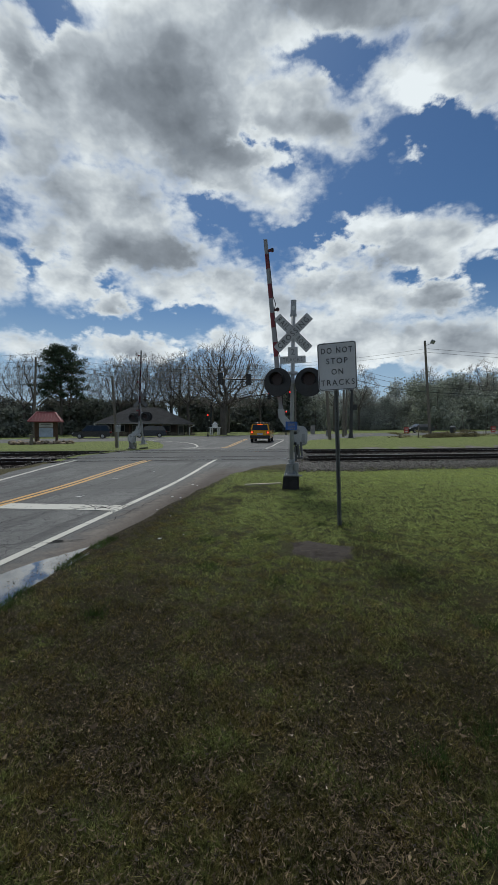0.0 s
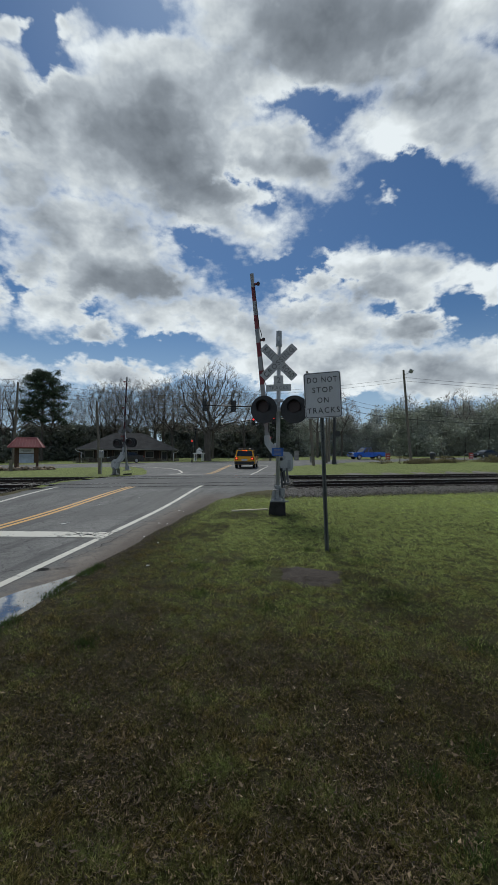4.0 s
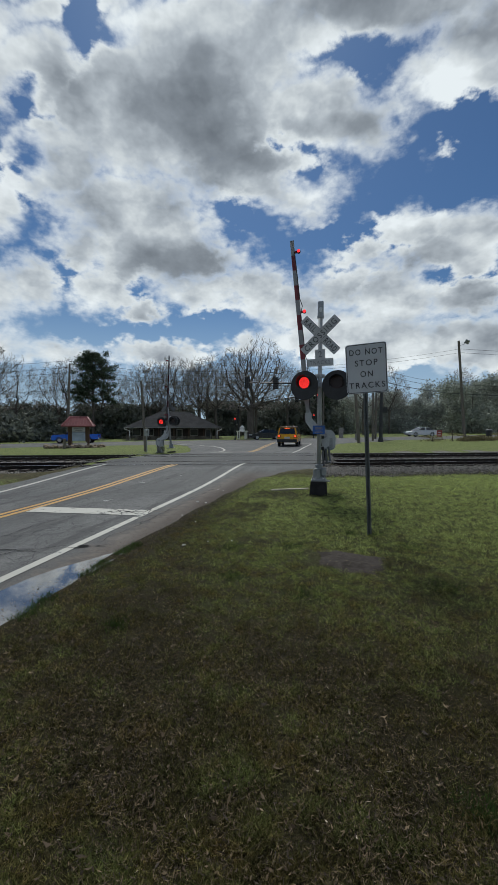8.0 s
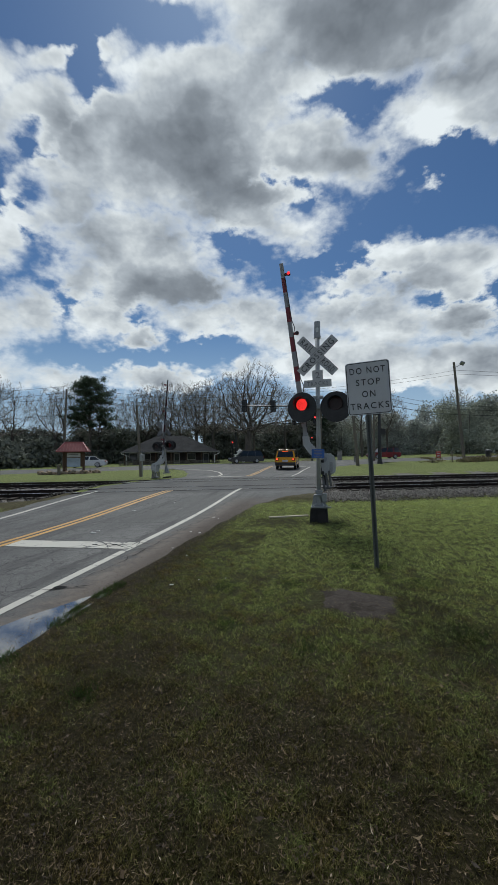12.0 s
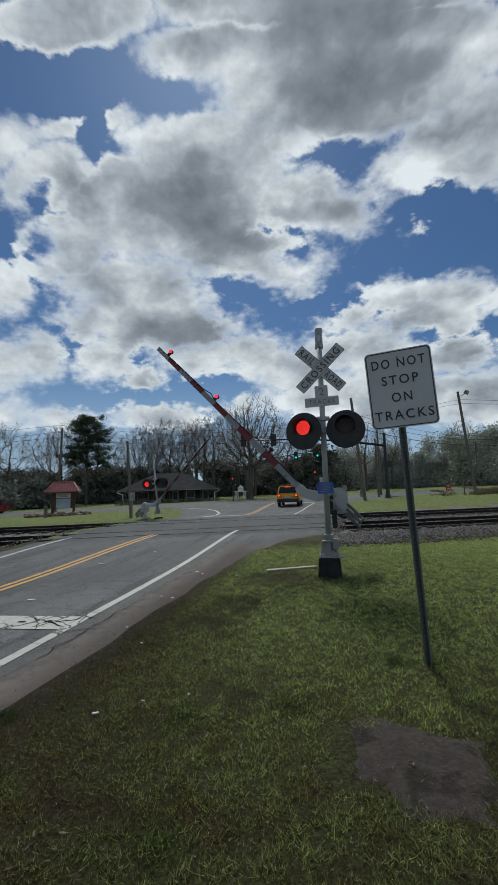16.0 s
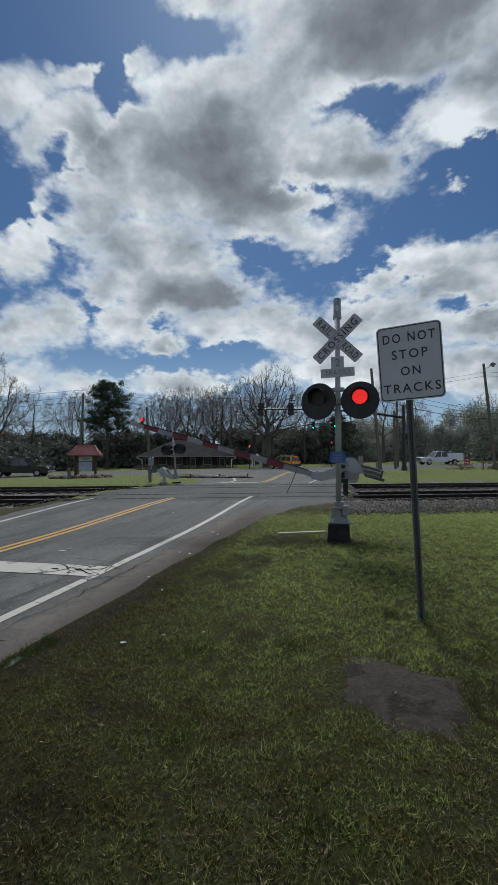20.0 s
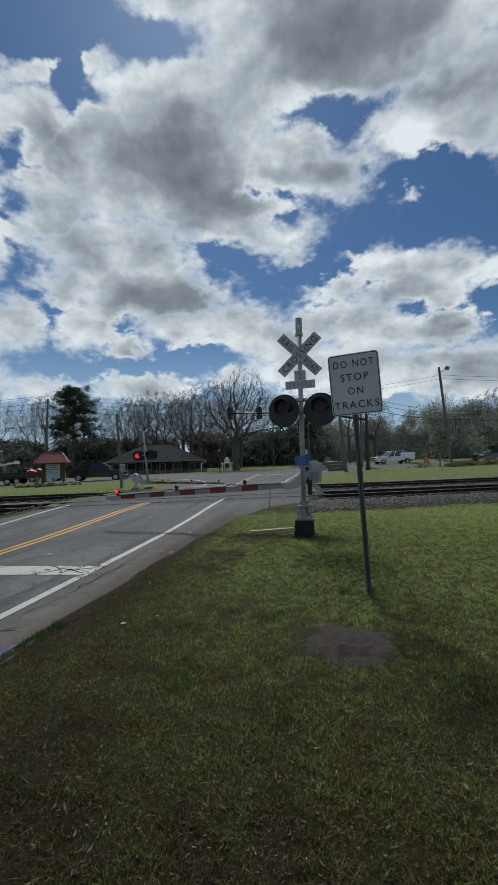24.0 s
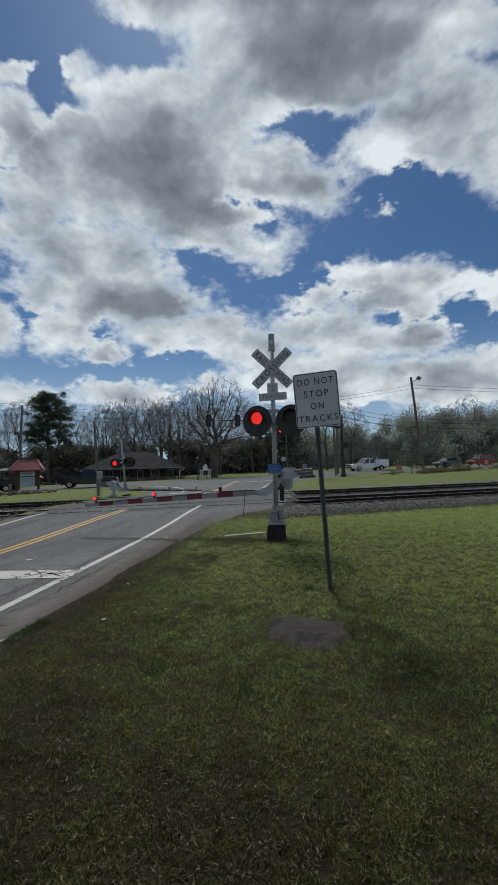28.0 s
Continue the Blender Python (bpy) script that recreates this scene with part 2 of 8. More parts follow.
def ramp_node(N, L, fac, stops):
    r = N.new("ShaderNodeValToRGB")
    e = r.color_ramp.elements
    e[0].position, e[0].color = stops[0][0], (*stops[0][1], 1)
    e[1].position, e[1].color = stops[-1][0], (*stops[-1][1], 1)
    for p, c in stops[1:-1]:
        e.new(p).color = (*c, 1)
    L.new(fac, r.inputs[0])
    return r.outputs["Color"]


def mix_node(N, L, fac, a, b):
    m = N.new("ShaderNodeMix")
    m.data_type = "RGBA"
    for sock, v in (("Factor", fac), ("A", a), ("B", b)):
        if isinstance(v, (int, float)):
            m.inputs[sock].default_value = v
        elif isinstance(v, tuple):
            m.inputs[sock].default_value = (*v, 1)
        else:
            L.new(v, m.inputs[sock])
    return m.outputs["Result"]


def map_node(N, L, v, a, b, c=0.0, d=1.0):
    m = N.new("ShaderNodeMapRange")
    m.interpolation_type = "SMOOTHSTEP"
    for k, x in zip(("From Min", "From Max", "To Min", "To Max"), (a, b, c, d)):
        m.inputs[k].default_value = x
    L.new(v, m.inputs["Value"])
    return m.outputs[0]


def surf(name, base, rough=0.6, metal=0.0, var=0.25, scale=3.0, fine=40.0, bump=0.15, stain=None, stain_at=0.6, stretch=None, rand=0.0, coat=0.0):
    """A painted, wooden, mineral or metal surface: two scales of tone, stains and fine relief."""
    m, N, L, p = nodes_of(name)
    vec = N.new("ShaderNodeTexCoord").outputs["Object"]
    a = noise_node(N, L, vec, scale, 4, 0.6, stretch)
    b = noise_node(N, L, vec, fine, 3, 0.6, stretch)
    lo, hi = tuple(c * (1 - var) for c in base), tuple(min(1, c * (1 + var)) for c in base)
    col = ramp_node(N, L, a, [(0.37, lo), (0.5, base), (0.63, hi)])
    col = mix_node(N, L, map_node(N, L, b, 0.42, 0.62, 0, 0.5), col, lo)
    if stain:
        col = mix_node(N, L, map_node(N, L, a, stain_at, stain_at + 0.12, 0, 0.85), col, stain)
    if rand:
        oi = N.new("ShaderNodeObjectInfo").outputs["Random"]
        hsv = N.new("ShaderNodeHueSaturation")
        L.new(map_node(N, L, oi, 0, 1, 1 - rand, 1 + rand), hsv.inputs["Value"])
        L.new(col, hsv.inputs["Color"])
        col = hsv.outputs[0]
    L.new(col, p.inputs["Base Color"])
    L.new(map_node(N, L, b, 0.3, 0.7, max(0.03, rough - 0.1), min(1, rough + 0.1)), p.inputs["Roughness"])
    p.inputs["Metallic"].default_value = metal
    if rough >= 0.8:
        p.inputs["Specular IOR Level"].default_value = 0.15
    p.inputs["Coat Weight"].default_value = coat
    if bump:
        bn = N.new("ShaderNodeBump")
        bn.inputs["Strength"].default_value, bn.inputs["Distance"].default_value = bump, 0.02
        L.new(b, bn.inputs["Height"])
        L.new(bn.outputs[0], p.inputs["Normal"])
    return m


def leafy(name, base, var=0.4, scale=0.35, fine=3.0, through=0.45, island=True):
    """Leaves, needles and blades: they let light through."""
    m = surf(name, base, 0.75, 0, var, scale, fine, 0)
    N, L = m.node_tree.nodes, m.node_tree.links
    p = N["Principled BSDF"]
    p.inputs["Specular IOR Level"].default_value = 0.08
    col = p.inputs["Base Color"].links[0].from_socket
    if island:
        hsv = N.new("ShaderNodeHueSaturation")
        L.new(map_node(N, L, N.new("ShaderNodeNewGeometry").outputs["Random Per Island"], 0, 1, 0.78, 1.22), hsv.inputs["Value"])
        L.new(col, hsv.inputs["Color"])
        col = hsv.outputs[0]
        L.new(col, p.inputs["Base Color"])
    see_through(m, col, through)
    return m


def see_through(m, col, amount):
    N, L = m.node_tree.nodes, m.node_tree.links
    t, mx, out = N.new("ShaderNodeBsdfTranslucent"), N.new("ShaderNodeMixShader"), N["Material Output"]
    L.new(col, t.inputs["Color"])
    mx.inputs[0].default_value = amount
    L.new(N["Principled BSDF"].outputs[0], mx.inputs[1]); L.new(t.outputs[0], mx.inputs[2])
    L.new(mx.outputs[0], out.inputs["Surface"])


def glow(name, color, strength, dots=0.0):
    m, N, L, p = nodes_of(name)
    p.inputs["Base Color"].default_value = (*[c * 0.3 for c in color], 1)
    p.inputs["Emission Color"].default_value = (*color, 1)
    p.inputs["Emission Strength"].default_value = strength
    if dots:
        v = N.new("ShaderNodeTexVoronoi")
        v.inputs["Scale"].default_value = dots
        L.new(N.new("ShaderNodeTexCoord").outputs["Object"], v.inputs["Vector"])
        L.new(map_node(N, L, v.outputs["Distance"], 0.25, 0.6, strength * 1.25, strength * 0.35), p.inputs["Emission Strength"])
    return m


def glass(name, tint=(0.02, 0.025, 0.03), rough=0.05):
    m, N, L, p = nodes_of(name)
    p.inputs["Base Color"].default_value = (*tint, 1)
    p.inputs["Roughness"].default_value = rough
    p.inputs["Specular IOR Level"].default_value = 0.6
    return m


# bare damp spots in the turf: x, y, radius
WORN = ((-2.05, -3.75, 0.5), (-1.95, -4.4, 0.45), (-1.05, -3.6, 0.4), (-0.2, -4.45, 0.5), (-0.48, -3.75, 0.35), (-1.5, -4.9, 0.5), (-2.35, -2.0, 0.28), (-2.45, -3.05, 0.4), (-1.65, -0.8, 0.25), (-2.5, 0.85, 0.35), (-2.3, 1.8, 0.3), (-0.5, -5.2, 0.4), (-2.0, 3.4, 0.55), (0.28, -1.35, 0.2), (0.45, -4.1, 0.4), (-0.94, 3.6, 0.4))


def ground_colour(N, L, vec, pale=1.0):
    """Turf, thatch and bare damp soil, by place."""
    big = noise_node(N, L, vec, 0.42, 4, 0.62)
    mid = noise_node(N, L, vec, 3.2, 8, 0.72)
    fine = noise_node(N, L, vec, 42, 5, 0.7)
    sep = N.new("ShaderNodeSeparateXYZ")
    L.new(vec, sep.inputs[0])
    walked = N.new("ShaderNodeMath"); walked.operation = "MULTIPLY_ADD"      # the turf is trodden towards the path and along the road
    L.new(map_node(N, L, sep.outputs["X"], -3.4, -1.4, 3.4, 0.0), walked.inputs[0]); walked.inputs[1].default_value = -1.0; L.new(sep.outputs["Y"], walked.inputs[2])
    near = map_node(N, L, walked.outputs[0], -6.0, 3.4, 1.0, 0.0)
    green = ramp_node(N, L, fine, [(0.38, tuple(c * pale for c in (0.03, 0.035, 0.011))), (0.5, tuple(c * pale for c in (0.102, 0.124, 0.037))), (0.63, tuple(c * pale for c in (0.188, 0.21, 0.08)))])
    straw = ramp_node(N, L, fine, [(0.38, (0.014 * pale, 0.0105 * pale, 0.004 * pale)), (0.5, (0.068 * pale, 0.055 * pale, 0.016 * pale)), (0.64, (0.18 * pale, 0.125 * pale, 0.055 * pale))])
    soil = ramp_node(N, L, fine, [(0.4, (0.011, 0.0078, 0.0045)), (0.62, (0.06, 0.039, 0.02))])
    mth = N.new("ShaderNodeMath"); mth.operation = "MULTIPLY_ADD"
    L.new(near, mth.inputs[0]); mth.inputs[1].default_value = 0.15
    L.new(mid, mth.inputs[2])
    lit_green = N.new("ShaderNodeHueSaturation")        # the green brightens away from the near corner, light put into its colour
    L.new(map_node(N, L, walked.outputs[0], -4.0, 1.2, 0.88, 1.75), lit_green.inputs["Value"]); L.new(green, lit_green.inputs["Color"])
    col = mix_node(N, L, map_node(N, L, mth.outputs[0], 0.47, 0.84), lit_green.outputs[0], straw)
    mt2 = N.new("ShaderNodeMath"); mt2.operation = "MULTIPLY_ADD"
    L.new(near, mt2.inputs[0]); mt2.inputs[1].default_value = 0.16
    L.new(big, mt2.inputs[2])
    mt3 = N.new("ShaderNodeMath"); mt3.operation = "MULTIPLY_ADD"
    L.new(mid, mt3.inputs[0]); mt3.inputs[1].default_value = 0.35
    L.new(mt2.outputs[0], mt3.inputs[2])
    # worn spots on the verge
    rag = N.new("ShaderNodeTexNoise")
    rag.inputs["Scale"].default_value, rag.inputs["Detail"].default_value = 2.6, 7
    L.new(vec, rag.inputs["Vector"])
    sh = N.new("ShaderNodeVectorMath"); sh.operation = "MULTIPLY_ADD"
    L.new(rag.outputs["Color"], sh.inputs[0]); sh.inputs[1].default_value = (2.0, 2.0, 0); L.new(vec, sh.inputs[2])
    worn = None
    for cx, cy, r in WORN:
        dn = N.new("ShaderNodeVectorMath"); dn.operation = "DISTANCE"
        flat = N.new("ShaderNodeVectorMath"); flat.operation = "MULTIPLY"
        L.new(sh.outputs[0], flat.inputs[0]); flat.inputs[1].default_value = (1, 1, 0)
        L.new(flat.outputs[0], dn.inputs[0]); dn.inputs[1].default_value = (cx + 1.0, cy + 1.0, 0)
        spot = map_node(N, L, dn.outputs["Value"], r * 0.25, r * 1.75, 0.78, 0)
        if worn is None:
            worn = spot
        else:
            mx = N.new("ShaderNodeMath"); mx.operation = "MAXIMUM"
            L.new(worn, mx.inputs[0]); L.new(spot, mx.inputs[1]); worn = mx.outputs[0]
    mx = N.new("ShaderNodeMath"); mx.operation = "MAXIMUM"
    L.new(map_node(N, L, mt3.outputs[0], 0.84, 0.95, 0, 0.7), mx.inputs[0]); L.new(worn, mx.inputs[1])
    tuft_gap = N.new("ShaderNodeMath"); tuft_gap.operation = "MULTIPLY"
    L.new(mx.outputs[0], tuft_gap.inputs[0]); L.new(map_node(N, L, mid, 0.44, 0.6, 1, 0.45), tuft_gap.inputs[1])
    bare = tuft_gap.outputs[0]
    col = mix_node(N, L, bare, col, soil)
    # crumbled dirt along the road
    rim = N.new("ShaderNodeMath"); rim.operation = "MULTIPLY_ADD"
    L.new(mid, rim.inputs[0]); rim.inputs[1].default_value = 1.1; L.new(sep.outputs["X"], rim.inputs[2])
    dirt = ramp_node(N, L, fine, [(0.4, (0.022, 0.015, 0.01)), (0.62, (0.085, 0.06, 0.042))])
    here = N.new("ShaderNodeMath"); here.operation = "MULTIPLY"
    L.new(map_node(N, L, rim.outputs[0], -2.75, -2.2, 0.7, 0), here.inputs[0]); L.new(map_node(N, L, sep.outputs["X"], -5.2, -5.0), here.inputs[1])
    dry = N.new("ShaderNodeMath"); dry.operation = "MULTIPLY"
    L.new(here.outputs[0], dry.inputs[0]); L.new(map_node(N, L, sep.outputs["Y"], -3.0, -0.8, 0.15, 1), dry.inputs[1]); here = dry
    col = mix_node(N, L, here.outputs[0], col, dirt)
    # cinders and dirt beside the ballast
    bank = N.new("ShaderNodeMath"); bank.operation = "MULTIPLY_ADD"
    L.new(sep.outputs["X"], bank.inputs[0]); bank.inputs[1].default_value = -0.39; L.new(sep.outputs["Y"], bank.inputs[2])
    rag2 = N.new("ShaderNodeMath"); rag2.operation = "MULTIPLY_ADD"
    L.new(mid, rag2.inputs[0]); rag2.inputs[1].default_value = 3.0; L.new(bank.outputs[0], rag2.inputs[2])
    strip_ = N.new("ShaderNodeMath"); strip_.operation = "MULTIPLY"
    L.new(map_node(N, L, rag2.outputs[0], 8.4, 9.8, 0, 0.8), strip_.inputs[0]); L.new(map_node(N, L, bank.outputs[0], 12, 13, 1, 0), strip_.inputs[1])
    col = mix_node(N, L, strip_.outputs[0], col, dirt)
    return col, bare, fine


def turf(name, pale=1.0, blades=False):
    m, N, L, p = nodes_of(name)
    vec = N.new("ShaderNodeTexCoord").outputs["Object"]
    col, bare, fine = ground_colour(N, L, vec, pale)
    if blades:
        isl = N.new("ShaderNodeNewGeometry").outputs["Random Per Island"]
        hsv = N.new("ShaderNodeHueSaturation")
        L.new(map_node(N, L, isl, 0, 1, 0.36, 1.5), hsv.inputs["Value"])
        L.new(col, hsv.inputs["Color"])
        col = hsv.outputs[0]
        # dead blades among the green
        col = mix_node(N, L, map_node(N, L, isl, 0.86, 0.88, 0, 0.6), col, (0.19, 0.145, 0.07))
        see_through(m, col, 0.5)
    else:
        # thatch and soil between the blades, their shade painted in as dark colour
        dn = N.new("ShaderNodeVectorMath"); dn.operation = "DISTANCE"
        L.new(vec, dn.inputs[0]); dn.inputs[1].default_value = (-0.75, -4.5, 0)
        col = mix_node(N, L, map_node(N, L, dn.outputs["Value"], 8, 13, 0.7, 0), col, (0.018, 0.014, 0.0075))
        bn = N.new("ShaderNodeBump")
        bn.inputs["Strength"].default_value, bn.inputs["Distance"].default_value = 0.7, 0.04
        L.new(fine, bn.inputs["Height"])
        L.new(bn.outputs[0], p.inputs["Normal"])
    L.new(col, p.inputs["Base Color"])
    p.inputs["Roughness"].default_value = 0.85
    p.inputs["Specular IOR Level"].default_value = 0.08
    return m


def asphalt():
    m, N, L, p = nodes_of("worn asphalt")
    vec = N.new("ShaderNodeTexCoord").outputs["Object"]
    big = noise_node(N, L, vec, 0.5, 5, 0.65, (1, 0.35, 1))
    grit = noise_node(N, L, vec, 55, 4, 0.75)
    mid = noise_node(N, L, vec, 4, 5, 0.7)
    col = ramp_node(N, L, big, [(0.38, (0.066, 0.065, 0.064)), (0.5, (0.115, 0.113, 0.11)), (0.62, (0.18, 0.176, 0.17))])
    col = mix_node(N, L, map_node(N, L, grit, 0.42, 0.6, 0, 0.6), col, (0.04, 0.04, 0.041))
    col = mix_node(N, L, map_node(N, L, mid, 0.52, 0.72, 0, 0.6), col, (0.045, 0.045, 0.047))
    # dark streaks along the wheel tracks
    streak = noise_node(N, L, vec, 1.3, 5, 0.7, (1.6, 0.16, 1))
    col = mix_node(N, L, map_node(N, L, streak, 0.49, 0.64, 0, 0.7), col, (0.045, 0.044, 0.044))
    scuff = noise_node(N, L, vec, 2.6, 6, 0.75, (1, 0.5, 1))
    col = mix_node(N, L, map_node(N, L, scuff, 0.6, 0.75, 0, 0.6), col, (0.17, 0.165, 0.155))
    # alligator cracks
    v = N.new("ShaderNodeTexVoronoi")
    v.feature = "DISTANCE_TO_EDGE"
    v.inputs["Scale"].default_value = 1.5
    wv = N.new("ShaderNodeVectorMath"); wv.operation = "ADD"
    nz = N.new("ShaderNodeTexNoise"); nz.inputs["Scale"].default_value = 2.0; nz.inputs["Detail"].default_value = 6
    L.new(vec, nz.inputs["Vector"]); L.new(vec, wv.inputs[0]); L.new(nz.outputs["Color"], wv.inputs[1])
    L.new(wv.outputs[0], v.inputs["Vector"])
    line = map_node(N, L, v.outputs["Distance"], 0.003, 0.016, 0.75, 0)
    where = N.new("ShaderNodeMath"); where.operation = "MULTIPLY"
    L.new(line, where.inputs[0]); L.new(map_node(N, L, big, 0.34, 0.5), where.inputs[1])
    col = mix_node(N, L, where.outputs[0], col, (0.025, 0.025, 0.026))
    # brown silt along the verge
    sep = N.new("ShaderNodeSeparateXYZ"); L.new(vec, sep.inputs[0])
    ad = N.new("ShaderNodeMath"); ad.operation = "MULTIPLY_ADD"
    L.new(mid, ad.inputs[0]); ad.inputs[1].default_value = 0.9; L.new(sep.outputs["X"], ad.inputs[2])
    y_near = map_node(N, L, sep.outputs["Y"], 5.5, 8.5, 1, 0)
    silt = N.new("ShaderNodeMath"); silt.operation = "MULTIPLY"
    L.new(map_node(N, L, ad.outputs[0], -3.75, -3.3, 0, 0.85), silt.inputs[0]); L.new(y_near, silt.inputs[1])
    brown = ramp_node(N, L, mid, [(0.38, (0.075, 0.057, 0.046)), (0.5, (0.115, 0.092, 0.076)), (0.64, (0.16, 0.134, 0.115))])
    col = mix_node(N, L, silt.outputs[0], col, brown)
    # damp soil washed over the road's edge
    soil = N.new("ShaderNodeMath"); soil.operation = "MULTIPLY"
    L.new(map_node(N, L, ad.outputs[0], -3.35, -3.0, 0, 0.85), soil.inputs[0]); L.new(y_near, soil.inputs[1])
    col = mix_node(N, L, soil.outputs[0], col, mix_node(N, L, map_node(N, L, grit, 0.4, 0.6), (0.028, 0.02, 0.015), (0.07, 0.05, 0.038)))
    # newer dark asphalt along the rails
    over = N.new("ShaderNodeMath"); over.operation = "MULTIPLY_ADD"
    L.new(sep.outputs["X"], over.inputs[0]); over.inputs[1].default_value = -0.39; L.new(sep.outputs["Y"], over.inputs[2])
    wob = N.new("ShaderNodeMath"); wob.operation = "MULTIPLY_ADD"
    L.new(mid, wob.inputs[0]); wob.inputs[1].default_value = 1.6; L.new(over.outputs[0], wob.inputs[2])
    band = N.new("ShaderNodeMath"); band.operation = "MULTIPLY"
    L.new(map_node(N, L, wob.outputs[0], 11.2, 12.0), band.inputs[0]); L.new(map_node(N, L, wob.outputs[0], 19.8, 20.6, 0.6, 0), band.inputs[1])
    col = mix_node(N, L, band.outputs[0], col, (0.04, 0.04, 0.042))
    L.new(col, p.inputs["Base Color"])
    L.new(map_node(N, L, big, 0.3, 0.7, 0.7, 0.9), p.inputs["Roughness"])
    p.inputs["Specular IOR Level"].default_value = 0.3
    bn = N.new("ShaderNodeBump")
    bn.inputs["Strength"].default_value, bn.inputs["Distance"].default_value = 0.35, 0.01
    L.new(grit, bn.inputs["Height"]); L.new(bn.outputs[0], p.inputs["Normal"])
    return m


def paint(name, base, worn):
    """Road paint, cracked and worn through to the asphalt."""
    m, N, L, p = nodes_of(name)
    vec = N.new("ShaderNodeTexCoord").outputs["Object"]
    a = noise_node(N, L, vec, 5, 6, 0.75)
    b = noise_node(N, L, vec, 60, 3, 0.7)
    c = noise_node(N, L, vec, 0.9, 3, 0.5)
    col = mix_node(N, L, map_node(N, L, c, 0.35, 0.7, 0, 0.35), base, tuple(x * 0.7 for x in base))
    col = mix_node(N, L, map_node(N, L, b, 0.55, 0.8, 0, 0.5), col, (0.2, 0.195, 0.185))
    col = mix_node(N, L, map_node(N, L, a, worn, worn + 0.06, 0, 0.9), col, (0.07, 0.07, 0.072))
    # broken into plates at the lane's edge
    v = N.new("ShaderNodeTexVoronoi")
    v.feature = "DISTANCE_TO_EDGE"
    v.inputs["Scale"].default_value = 2.7
    wv = N.new("ShaderNodeVectorMath"); wv.operation = "MULTIPLY_ADD"
    nz = N.new("ShaderNodeTexNoise"); nz.inputs["Scale"].default_value = 5.0; nz.inputs["Detail"].default_value = 5
    L.new(vec, nz.inputs["Vector"]); L.new(nz.outputs["Color"], wv.inputs[0]); wv.inputs[1].default_value = (0.25, 0.25, 0); L.new(vec, wv.inputs[2])
    L.new(wv.outputs[0], v.inputs["Vector"])
    sep = N.new("ShaderNodeSeparateXYZ"); L.new(vec, sep.inputs[0])
    cut = map_node(N, L, v.outputs["Distance"], 0.02, 0.05, 1, 0)
    for lo, hi, axis in ((-5.5, -5.0, "X"), (-0.2, 0.15, "Y")):
        q = N.new("ShaderNodeMath"); q.operation = "MULTIPLY"
        L.new(cut, q.inputs[0]); L.new(map_node(N, L, sep.outputs[axis], lo, hi), q.inputs[1]); cut = q.outputs[0]
    q = N.new("ShaderNodeMath"); q.operation = "MULTIPLY"
    L.new(cut, q.inputs[0]); L.new(map_node(N, L, sep.outputs["Y"], 0.9, 1.3, 1, 0), q.inputs[1])
    col = mix_node(N, L, q.outputs[0], col, (0.022, 0.022, 0.022))
    L.new(col, p.inputs["Base Color"])
    p.inputs["Roughness"].default_value = 0.6
    return m


